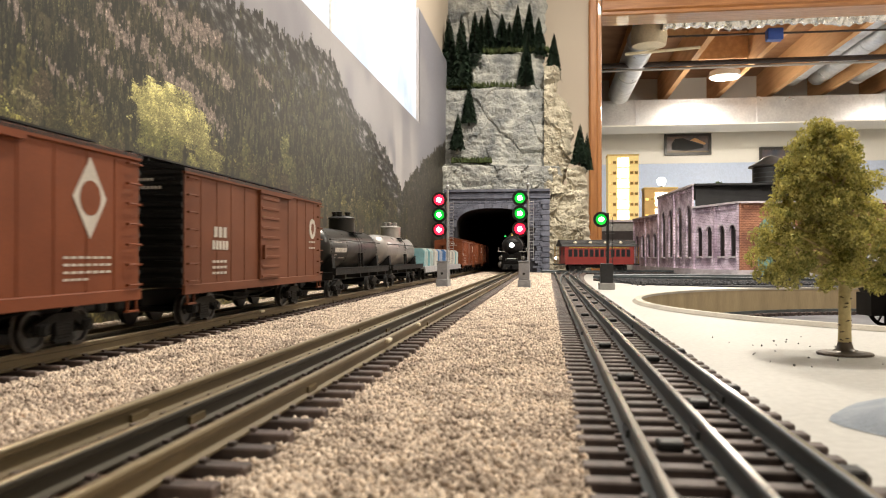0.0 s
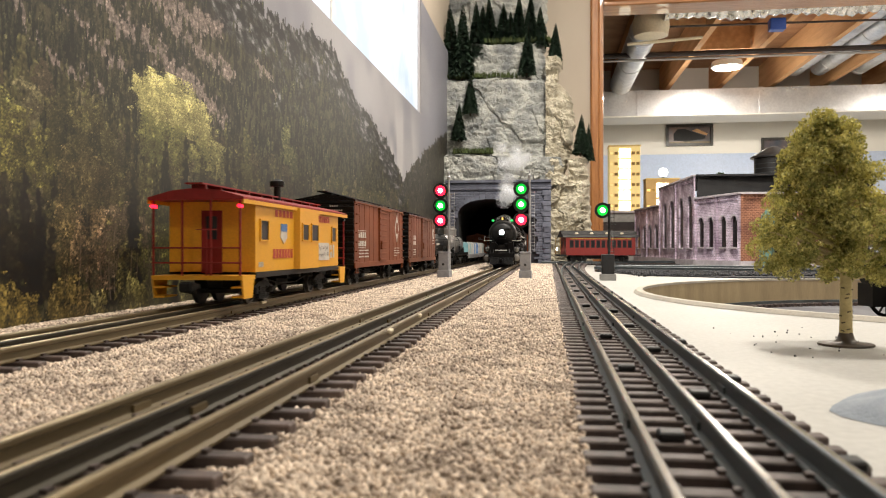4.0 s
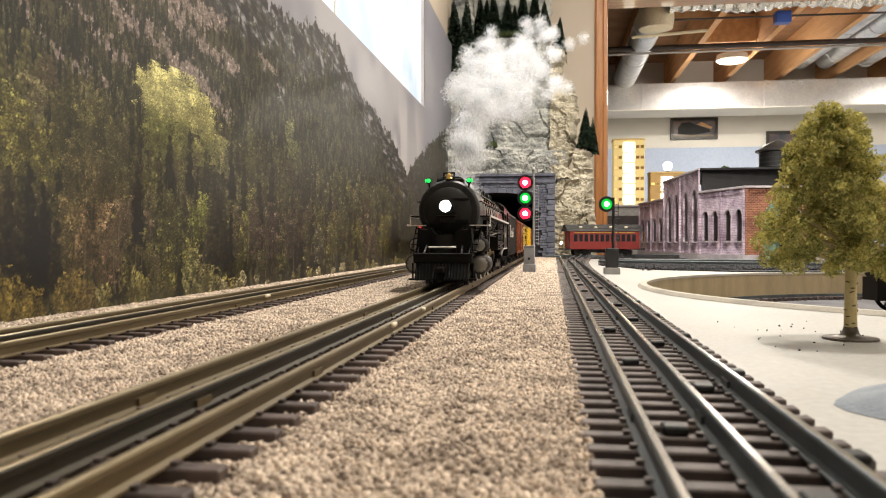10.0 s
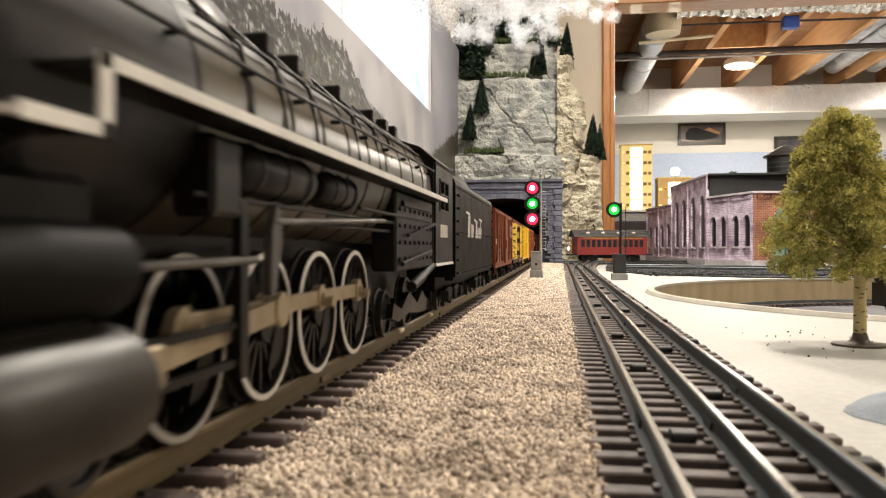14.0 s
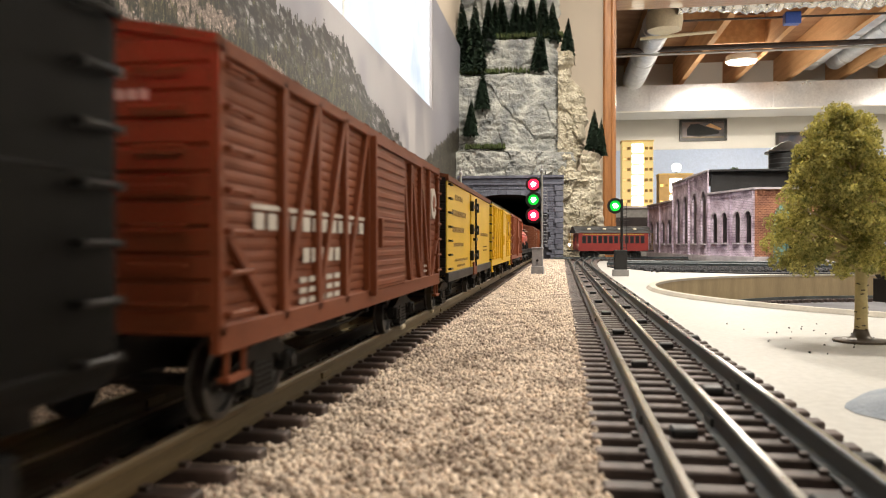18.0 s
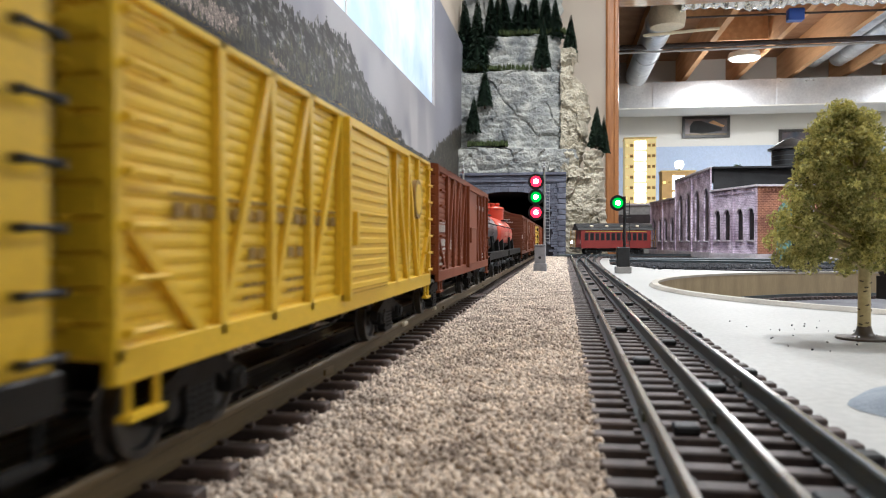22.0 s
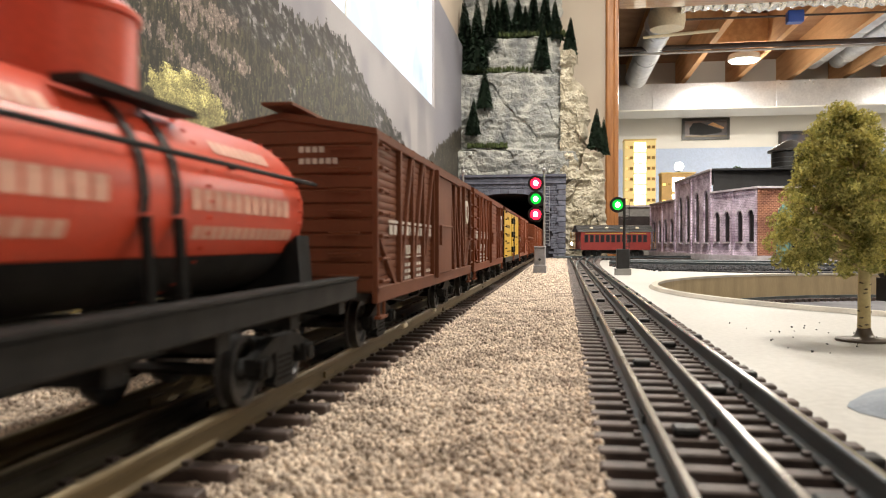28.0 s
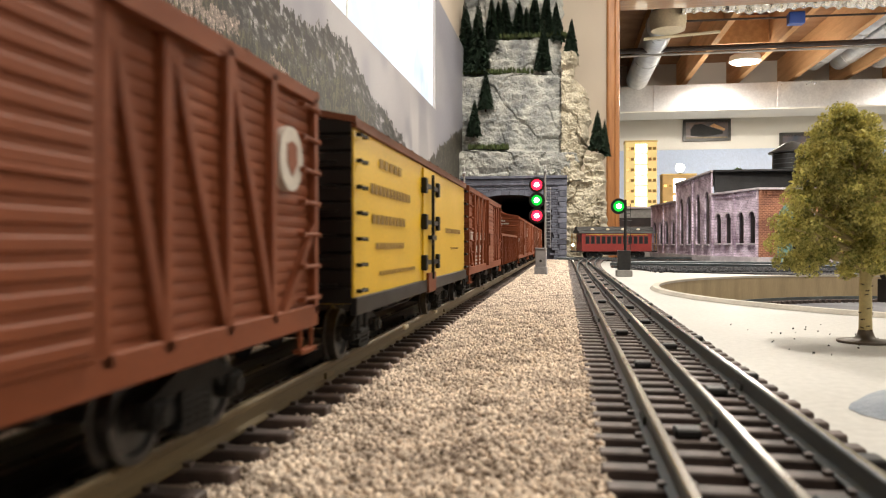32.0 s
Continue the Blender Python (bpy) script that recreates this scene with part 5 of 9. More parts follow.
def boxcar(name, L, eave, body, label, style="wood", roof=None, text=(), text_m="lettering", herald=None, end=None, door_side=1, sill=0.0226):
    """A 40-foot box car. style: wood (boards and braces), steel (smooth riveted panels), reefer."""
    car = thing(name, label, "freight car")
    roof = roof or body
    end = end or body
    peak = eave + 0.0060
    x = HW
    # shell
    bm = B()
    if style == "wood":
        n = 21
        prof = [(-x + 0.0012, sill), (x - 0.0012, sill)]
        h = (eave - sill) / n
        for i in range(n):
            z = sill + h * i
            prof += [(x - 0.0009, z + h * 0.05), (x - 0.00065, z + h * 0.14), (x - 0.0005, z + h * 0.50), (x - 0.00065, z + h * 0.90), (x - 0.0009, z + h * 0.97)]
        prof += [(x - 0.0012, eave), (0, peak - 0.001), (-x + 0.0012, eave)]
        extrude_profile(bm, prof, "y", -L / 2 + 0.001, L / 2 - 0.001)
    else:
        extrude_profile(bm, [(-x, sill), (x, sill), (x, eave), (0, peak - 0.001), (-x, eave)], "y", -L / 2 + 0.001, L / 2 - 0.001)
    shell = part("body", bm, M[body], car)
    # ends with horizontal corrugation
    for s in (-1, 1):
        e = B()
        y = s * L / 2
        nr = 11
        sec = [(y - s * 0.0014, sill)]
        for i in range(nr):
            za = sill + (eave - sill) * i / nr
            zb = sill + (eave - sill) * (i + 1) / nr
            if style == "steel":
                sec += [(y, za + 0.0004), (y, za + 0.0018), (y + s * 0.0014, za + 0.0030), (y + s * 0.0014, zb - 0.0016), (y, zb - 0.0004)]
            else:
                sec += [(y - s * 0.0004, za + 0.0002), (y + s * 0.0003, za + 0.0008), (y + s * 0.0003, zb - 0.0004), (y - s * 0.0004, zb)]
        sec += [(y - s * 0.0014, eave)]
        extrude_profile(e, sec, "x", -x + 0.0005, x - 0.0005)
        extrude_profile(e, [(-x + 0.0005, eave), (x - 0.0005, eave), (0, peak - 0.0012)], "y", min(y, y - s * 0.0012), max(y, y - s * 0.0012))
        part("car_end", e, M[end], car)
        rod_b = B()
        rod(rod_b, (-0.014, y + s * 0.004, eave - 0.012), (-0.014, y + s * 0.004, eave - 0.0115), 0.006, 14)
        rod(rod_b, (-0.014, y + s * 0.003, 0.02), (-0.014, y + s * 0.003, eave - 0.012), 0.0006, 6)
        part("brake_wheel", rod_b, M["truck_black"], car)
        for z, n in ((eave - 0.0075, 4), (eave - 0.0115, 6)):
            eb = B()
            for i in range(n):
                xa = 0.006 + 0.0024 * i
                box(eb, xa, xa + 0.0017, min(y + s * 0.0003, y + s * 0.0006), max(y + s * 0.0003, y + s * 0.0006), z, z + 0.0020)
            part("lettering", eb, M["lettering"], car)
        ladder(car, x - 0.010, y + s * 0.0022, sill + 0.006, eave - 0.006, end, along="x")
    # side sill and top plate
    for s in (-1, 1):
        a, b = sorted((s * (x - 0.0008), s * (x + 0.0012)))
        part("side_sill", box(B(), a, b, -L / 2, L / 2, sill - 0.0035, sill + 0.0020, 0.0003), M["car_black" if style == "reefer" else body], shell)
        part("top_plate", box(B(), a, b, -L / 2, L / 2, eave - 0.0030, eave + 0.0002, 0.0003), M[roof if style == "reefer" else body], shell)
        dw, dc = (0.025, 0.011) if style == "wood" else (0.019, 0.0)
        if style == "wood":
            hw = L / 2
            post = [-hw + 0.0012, -0.0948, -0.0695, -0.0438, dc - dw - 0.003, dc + dw + 0.003, 0.0560, 0.0790, 0.1015, hw - 0.0012]
            p0 = part("post", box(B(), a, b, -0.0013, 0.0013, sill, eave), M[body], shell)
            p0.matrix_basis = pose(0, post[0], 0)
            for y in post[1:]:
                twin(p0, pose(0, y, 0))
            mid = sill + 0.40 * (eave - sill)
            for y0, z0, y1, z1 in ((post[0], mid, post[1] - 0.006, sill), (post[1], sill, post[2], eave), (post[2], sill, post[3], eave), (post[3], sill, post[4], eave), (post[9], mid, post[8] + 0.006, sill), (post[8], sill, post[7], eave), (post[7], sill, post[6], eave), (post[6], sill, post[5], eave)):
                d = Vector((y1 - y0, z1 - z0)).normalized()
                nn = Vector((-d.y, d.x)) * 0.0012
                part("brace", extrude_profile(B(), [(y0 + nn.x, z0 + nn.y), (y1 + nn.x, z1 + nn.y), (y1 - nn.x, z1 - nn.y), (y0 - nn.x, z0 - nn.y)], "x", a + 0.0002 * s, b - 0.0002 * s), M[body], shell)
        if style == "steel":
            for i in range(1, 12):
                y = -L / 2 + L * i / 12
                if abs(y) < dw + 0.004:
                    continue
                part("panel_seam", box(B(), a, b - 0.0009 if s > 0 else b, y - 0.0004, y + 0.0004, sill, eave), M[body], shell)
        # door with its tracks
        dr = B()
        da, db = sorted((s * (x - 0.0004), s * (x + 0.0020)))
        box(dr, da, db, dc - dw, dc + dw, sill + 0.0015, eave - 0.005, 0.0004)
        nb = 14 if style == "wood" else 9
        if style != "reefer":
            door = part("door", dr, M[body], car)
            first = None
            for i in range(nb):
                z = sill + 0.004 + (eave - sill - 0.012) * i / (nb - 1)
                if style == "steel" or door_side == 1:
                    if first is None:
                        first = part("door_rib", box(B(), db - 0.0002 if s > 0 else da - 0.0006, db + 0.0006 if s > 0 else da + 0.0002, dc - dw + 0.002, dc + dw - 0.002, -0.0012, 0.0009, 0.0003), M[body], door)
                        first.matrix_basis = pose(0, 0, z)
                    else:
                        twin(first, pose(0, 0, z))
            if style == "wood":
                part("door_bar", rod(B(), (s * (x + 0.0024), dc - dw + 0.002, (sill + eave) / 2 - 0.002), (s * (x + 0.0024), dc + dw - 0.002, (sill + eave) / 2 - 0.002), 0.0006, 6), M[body], door)
                part("door_post", box(B(), min(s * x, s * (x + 0.0032)), max(s * x, s * (x + 0.0032)), dc - dw - 0.0022, dc - dw - 0.0002, sill, eave - 0.003), M[body], door)
            part("door_track", box(B(), min(s * x, s * (x + 0.0030)), max(s * x, s * (x + 0.0030)), dc - dw - 0.002, dc + dw * 2.4, eave - 0.0050, eave - 0.0028), M[body], door)
            hb = box(B(), min(s * x, s * (x + 0.004)), max(s * x, s * (x + 0.004)), dc - dw + 0.003, dc - dw + 0.006, sill + 0.016, sill + 0.026)
            part("door_latch", hb, M[body], door)
        else:
            door = part("door", box(B(), da + (0.0003 if s < 0 else 0), db - (0.0012 if s > 0 else 0.0), -dw * 0.9, dw * 0.9, sill + 0.002, eave - 0.004), M[body], car)
            for z in (sill + 0.010, (sill + eave) / 2, eave - 0.012):
                for q in (-1, 1):
                    hg = B()
                    yb = q * dw * 0.9
                    box(hg, min(s * x, s * (x + 0.0022)), max(s * x, s * (x + 0.0022)), min(yb, yb - q * 0.013), max(yb, yb - q * 0.013), z - 0.0010, z + 0.0010)
                    box(hg, min(s * x, s * (x + 0.0026)), max(s * x, s * (x + 0.0026)), yb - 0.0022, yb + 0.0022, z - 0.0035, z + 0.0035, 0.0004)
                    part("hinge", hg, M["car_black"], door)
            lr = B()
            rod(lr, (s * (x + 0.0022), 0, sill + 0.002), (s * (x + 0.0022), 0, eave - 0.006), 0.0008, 6)
            box(lr, min(s * x, s * (x + 0.003)), max(s * x, s * (x + 0.003)), -0.006, 0.006, (sill + eave) / 2 - 0.008, (sill + eave) / 2 - 0.006)
            part("lock_bar", lr, M["car_black"], door)
            part("step_plate", box(B(), min(s * x, s * (x + 0.002)), max(s * x, s * (x + 0.002)), -0.010, 0.010, sill - 0.004, sill + 0.005), M["car_brown"], car)
        for q in (-1, 1):
            ladder(car, s * (x + 0.0022), q * (L / 2 - (0.008 if style != "reefer" else 0.005)), sill + 0.004, eave - 0.005, body if style != "reefer" else "car_black", 0.011 if style != "reefer" else 0.007)
            st = B()
            rod(st, (s * (x + 0.0005), q * (L / 2 - 0.012), sill - 0.002), (s * (x + 0.0005), q * (L / 2 - 0.012), sill - 0.0085), 0.0006, 5)
            rod(st, (s * (x + 0.0005), q * (L / 2 - 0.004), sill - 0.002), (s * (x + 0.0005), q * (L / 2 - 0.004), sill - 0.0085), 0.0006, 5)
            box(st, s * (x + 0.0005) - 0.0012, s * (x + 0.0005) + 0.0012, min(q * (L / 2 - 0.013), q * (L / 2 - 0.003)), max(q * (L / 2 - 0.013), q * (L / 2 - 0.003)), sill - 0.0092, sill - 0.0082)
            part("stirrup_step", st, M[body if style != "reefer" else "truck_black"], car)
    gable_roof(car, L, eave, peak, roof)
    underframe(car, L)
    for s in (-1, 1):
        truck(car, s * (L / 2 - 0.046))
        coupler(car, s * L / 2, s)
    if text:
        bars(car, text, x + (0.0003 if style != "wood" else 0.0), text_m)
    if herald:
        kind, hy, hz, r = herald
        b2 = B()
        top = x + (0.00135 if style == "wood" else 0.0004)
        if kind == "disc":
            rod(b2, (x - 0.0008, hy, hz), (top, hy, hz), r, 28)
        else:
            extrude_profile(b2, [(hy - r, hz), (hy, hz - r * 1.45), (hy + r, hz), (hy, hz + r * 1.45)], "x", x, top)
        hr = part("herald", b2, M["lettering" if text_m == "lettering" else text_m], car)
        b3 = B()
        if kind == "disc":
            if text_m == "lettering_dark":
                rod(b3, (top, hy, hz), (top + 0.0002, hy, hz), r * 0.78, 24)
            else:
                extrude_profile(b3, [(hy, hz - r * 0.55), (hy + r * 0.42, hz - r * 0.15), (hy + r * 0.42, hz + r * 0.42), (hy, hz + r * 0.55), (hy - r * 0.42, hz + r * 0.42), (hy - r * 0.42, hz - r * 0.15)], "x", top, top + 0.0002)
        else:
            rod(b3, (top, hy, hz), (top + 0.0002, hy, hz), r * 0.62, 24)
        part("emblem", b3, M[body], hr)
    return car


def tank_car(name, m, label, L=0.250, R=0.0215, dome="same", text=(), text_m="lettering", low_m=None):
    car = thing(name, label, "tank car")
    zc = 0.0487
    DY = 0.016
    lo, hi = -L / 2 + 0.010, L / 2 - 0.008
    mm = Matrix.Translation((0, 0, zc)) @ Matrix.Rotation(-math.pi / 2, 4, "X")
    tank = part("tank", lathe(B(), [(0.001, lo - 0.0005), (R * 0.5, lo + 0.0010), (R * 0.82, lo + 0.0040), (R * 0.96, lo + 0.0085), (R, lo + 0.014), (R, hi - 0.014), (R * 0.96, hi - 0.0085), (R * 0.82, hi - 0.004), (R * 0.5, hi - 0.001), (0.001, hi + 0.0005)], 40, mm), M[m], car, smooth=True)
    low = part("lower_course", lathe(B(), [(R * 0.99, lo + 0.013), (R * 1.004, lo + 0.014), (R * 1.004, hi - 0.014), (R * 0.99, hi - 0.013)], 40, mm), M[m], tank, smooth=True)
    if low_m:
        lv, lf = [], []
        for i in range(25):
            a = math.radians(-148 + 116 * i / 24)
            lv += [((R + 0.0004) * math.cos(a), lo + 0.004, zc + (R + 0.0004) * math.sin(a)), ((R + 0.0004) * math.cos(a), hi - 0.004, zc + (R + 0.0004) * math.sin(a))]
        for i in range(24):
            lf.append((2 * i, 2 * i + 2, 2 * i + 3, 2 * i + 1))
        raw("black_belly", lv, lf, M[low_m], tank, label="black painted belly")
    sm = B()
    for y in (lo + 0.014, -L * 0.16, L * 0.16, hi - 0.014):
        for i in range(40):
            a = 2 * math.pi * i / 40
            rod(sm, (R * math.cos(a), y, zc + R * math.sin(a)), ((R + 0.0006) * math.cos(a), y, zc + (R + 0.0006) * math.sin(a)), 0.0005, 5)
    part("rivet_row", sm, M[m], tank)
    dm = M[m if dome == "same" else dome]
    d = part("dome", lathe(B(), [(0.0148, zc + R - 0.006), (0.0148, zc + R + 0.0125), (0.0156, zc + R + 0.0127), (0.0156, zc + R + 0.0138), (0.0140, zc + R + 0.0152), (0.008, zc + R + 0.0165), (0.001, zc + R + 0.0170)], 36, Matrix.Translation((0, DY, 0))), dm, car, smooth=True)
    hb = B()
    for x, y in ((0.006, 0.004), (-0.007, -0.003), (0.0, -0.009)):
        lathe(hb, [(0.0030, zc + R + 0.014), (0.0030, zc + R + 0.0190), (0.0036, zc + R + 0.0192), (0.0036, zc + R + 0.0206), (0.001, zc + R + 0.0212)], 14, Matrix.Translation((x, y + DY, 0)))
    part("safety_valve", hb, dm, d)
    part("centre_sill", box(B(), -0.008, 0.008, -L / 2, L / 2, 0.0150, 0.0245), M["truck_black"], car)
    for sg in (-1, 1):
        sl = box(B(), min(sg * 0.0290, sg * 0.0325), max(sg * 0.0290, sg * 0.0325), -L / 2, L / 2, 0.0225, 0.0285, 0.0004)
        box(sl, sg * 0.0305 - 0.0035, sg * 0.0305 + 0.0026, -L / 2, L / 2, 0.0285, 0.0293)
        part("side_sill", sl, M["truck_black"], car)
    for y in (-L / 2 + 0.004, -L * 0.3, -0.01, L * 0.12, L * 0.3, L / 2 - 0.004):
        part("cross_bearer", box(B(), -0.0288, 0.0288, y - 0.003, y + 0.003, 0.0180, 0.0250), M["truck_black"], car)
    for y in (lo + 0.014, hi - 0.014):
        sd = B()
        extrude_profile(sd, [(-0.024, 0.0245), (0.024, 0.0245), (0.0225, 0.0420), (0.012, 0.0330), (-0.012, 0.0330), (-0.0225, 0.0420)], "y", y - 0.005, y + 0.005)
        part("saddle", sd, M["truck_black"], car)
    for y in (DY - 0.006, DY + 0.006):
        hs = B()
        for i in range(28):
            a0, a1 = math.pi * (i / 28) * 1.1 - 0.15, math.pi * ((i + 1) / 28) * 1.1 - 0.15
            q = [hs.verts.new(((R + 0.0007) * math.cos(a), y + dy, zc + (R + 0.0007) * math.sin(a))) for a, dy in ((a0, -0.0014), (a1, -0.0014), (a1, 0.0014), (a0, 0.0014))]
            hs.faces.new(q)
        for s in (-1, 1):
            rod(hs, (s * (R + 0.0006), y, zc - 0.004), (s * (R + 0.0016), y, 0.0285), 0.0013, 6)
        part("tank_strap", hs, M["truck_black"], car)
    rl = B()
    for s in (-1, 1):
        rod(rl, (s * (R + 0.0015), lo + 0.004, zc + 0.0085), (s * (R + 0.0015), hi - 0.004, zc + 0.0085), 0.0006, 6)
        for y in (lo + 0.012, -0.05, 0.05, hi - 0.012):
            rod(rl, (s * (R + 0.0015), y, zc + 0.0085), (s * R * 0.88, y, zc + 0.0085), 0.0005, 5)
    part("handrail", rl, M["truck_black"], car)
    pf = box(B(), R * 0.62, R * 0.62 + 0.006, DY - 0.020, DY + 0.020, zc + R * 0.82, zc + R * 0.82 + 0.0014)
    part("dome_platform", pf, M["truck_black"], car)
    for s in (-1, 1):
        truck(car, s * (L / 2 - 0.040))
        coupler(car, s * L / 2, s)
    tank_bars(car, text, zc, R, text_m)
    return car, zc, R

# ---------- the freight train that comes forward ----------
def at(car, u, train):
    CARS.append((car, u, train))
    return car


G_BROWN = "outside-braced box car, oxide brown boards, white lettering blocks"
at(boxcar("box_car", 0.260, 0.0785, "car_brown", G_BROWN, text=((-0.1123, -0.0200, 0.0473, 0.0484, 1), (-0.1123, -0.0200, 0.0430, 0.0466, 12), (-0.0812, -0.0473, 0.0352, 0.0389, 5), (-0.0840, -0.0473, 0.0302, 0.0316, 5), (-0.0840, -0.0473, 0.0276, 0.0290, 5), (-0.0840, -0.0473, 0.0250, 0.0264, 5), (0.090, 0.104, 0.0290, 0.0300, 3), (0.090, 0.104, 0.0265, 0.0275, 3)), herald=("disc", 0.1115, 0.0597, 0.0075)), 3.0245, "fwd")
at(boxcar("refrigerator_car", 0.263, 0.0785, "reefer_yellow", "yellow refrigerator car, black hinges, black ends, brown roof", style="reefer", roof="car_dark", end="car_black", text_m="lettering_dark", sill=0.0215,
          text=((-0.100, -0.062, 0.0664, 0.0696, 5), (-0.112, -0.045, 0.0568, 0.0602, 12), (-0.110, -0.055, 0.0468, 0.0500, 9), (-0.105, -0.058, 0.0382, 0.0404, 9), (-0.100, -0.035, 0.0290, 0.0305, 14), (-0.090, -0.050, 0.0255, 0.0268, 12), (0.050, 0.110, 0.0460, 0.0485, 18), (0.070, 0.100, 0.037, 0.038, 8), (0.070, 0.100, 0.034, 0.035, 8))), 3.319, "fwd")
at(boxcar("box_car", 0.260, 0.0785, "box_yellow", "bright yellow outside-braced box car, dark lettering blocks", text_m="lettering_dark", roof="car_black",
          text=((-0.1123, -0.0200, 0.0476, 0.0481, 1), (-0.1123, -0.0200, 0.0440, 0.0465, 16), (-0.0812, -0.0715, 0.0362, 0.0386, 2), (-0.0590, -0.0473, 0.0362, 0.0386, 2), (-0.0812, -0.0715, 0.0345, 0.0350, 1), (-0.0840, -0.0715, 0.0306, 0.0314, 3), (-0.0840, -0.0715, 0.0280, 0.0288, 3), (-0.0590, -0.0473, 0.0306, 0.0314, 3), (-0.0590, -0.0473, 0.0280, 0.0288, 3)), herald=("disc", 0.099, 0.058, 0.0085)), 3.592, "fwd")
at(boxcar("box_car", 0.258, 0.0785, "car_red", "reddish-brown outside-braced box car with white lettering", text=((-0.1232, -0.1000, 0.0492, 0.0506, 1), (-0.1232, -0.1000, 0.0446, 0.0485, 3), (-0.1238, -0.1000, 0.0372, 0.0408, 5), (-0.1238, -0.1000, 0.0352, 0.0362, 1), (-0.0884, -0.0770, 0.0368, 0.0408, 2), (-0.0884, -0.0770, 0.0352, 0.0361, 1), (-0.115, -0.1015, 0.0330, 0.0342, 2), (-0.1250, -0.1015, 0.0303, 0.0317, 6), (-0.1250, -0.1015, 0.0272, 0.0284, 6), (-0.092, -0.086, 0.0275, 0.0288, 2), (-0.040, -0.030, 0.0290, 0.0300, 3), (0.042, 0.112, 0.0632, 0.0664, 12), (0.090, 0.104, 0.0290, 0.0300, 3), (0.090, 0.104, 0.0265, 0.0275, 3)), door_side=0), 3.875, "fwd")
TK, zc, R = tank_car("tank_car", "tank_black", "black riveted tank car with domed top and gold lettering", L=0.228, text_m="lettering_gold", text=((-0.087, -0.043, 0.0449, 0.0494, 9), (-0.087, -0.079, 0.0416, 0.0429, 4), (-0.087, -0.079, 0.0388, 0.0402, 4), (-0.070, -0.048, 0.0388, 0.0401, 9), (-0.087, -0.060, 0.0545, 0.0555, 9)))
at(TK, 4.148, "fwd")
TK2, zc, R = tank_car("tank_car", "tank_red", "bright orange-red tank car, black straps, belly and underframe", L=0.230, low_m="truck_black", text_m="lettering_pale", text=((-0.048, 0.000, 0.0468, 0.0512, 9), (0.028, 0.084, 0.0468, 0.0512, 11), (0.030, 0.088, 0.0408, 0.0436, 14), (-0.050, -0.010, 0.0408, 0.0436, 9), (0.045, 0.078, 0.0600, 0.0630, 8), (-0.040, -0.010, 0.0600, 0.0630, 7)))
at(TK2, 4.398, "fwd")
TXT_P = ((-0.1123, -0.0200, 0.0473, 0.0484, 1), (-0.1123, -0.0200, 0.0430, 0.0466, 12), (-0.0812, -0.0715, 0.0352, 0.0389, 2), (-0.0590, -0.0473, 0.0352, 0.0389, 2), (-0.0812, -0.0715, 0.0338, 0.0344, 1), (-0.0590, -0.0473, 0.0338, 0.0344, 1), (-0.0840, -0.0715, 0.0302, 0.0316, 2), (-0.0840, -0.0715, 0.0276, 0.0290, 2), (-0.0840, -0.0715, 0.0250, 0.0264, 2), (-0.0590, -0.0473, 0.0302, 0.0314, 2), (-0.0590, -0.0473, 0.0276, 0.0288, 2), (-0.0590, -0.0473, 0.0250, 0.0262, 2), (-0.040, -0.024, 0.0262, 0.0274, 3))
at(boxcar("box_car", 0.268, 0.0785, "car_dark", "dark brown outside-braced box car, white lettering, disc emblem", text=TXT_P, herald=("disc", 0.1115, 0.0597, 0.0075), door_side=0), 4.669, "fwd")
at(boxcar("box_car", 0.262, 0.0785, "car_brown", "oxide brown outside-braced box car, white lettering, disc emblem", text=TXT_P, herald=("disc", 0.1115, 0.0597, 0.0075)), 4.953, "fwd")
at(boxcar("refrigerator_car", 0.264, 0.0785, "reefer_yellow", "yellow refrigerator car, black hinges, black ends, brown roof", style="reefer", roof="car_dark", end="car_black", text_m="lettering_dark", sill=0.0215,
          text=((-0.100, -0.062, 0.0664, 0.0696, 5), (-0.112, -0.045, 0.0568, 0.0602, 12), (-0.110, -0.055, 0.0468, 0.0500, 9), (-0.105, -0.058, 0.0382, 0.0404, 9), (-0.100, -0.035, 0.0290, 0.0305, 14), (0.050, 0.110, 0.0460, 0.0485, 18), (0.070, 0.100, 0.037, 0.038, 8))), 5.253, "fwd")
at(boxcar("box_car", 0.258, 0.0785, "car_red", "reddish-brown outside-braced box car", text=TXT_P), 5.530, "fwd")


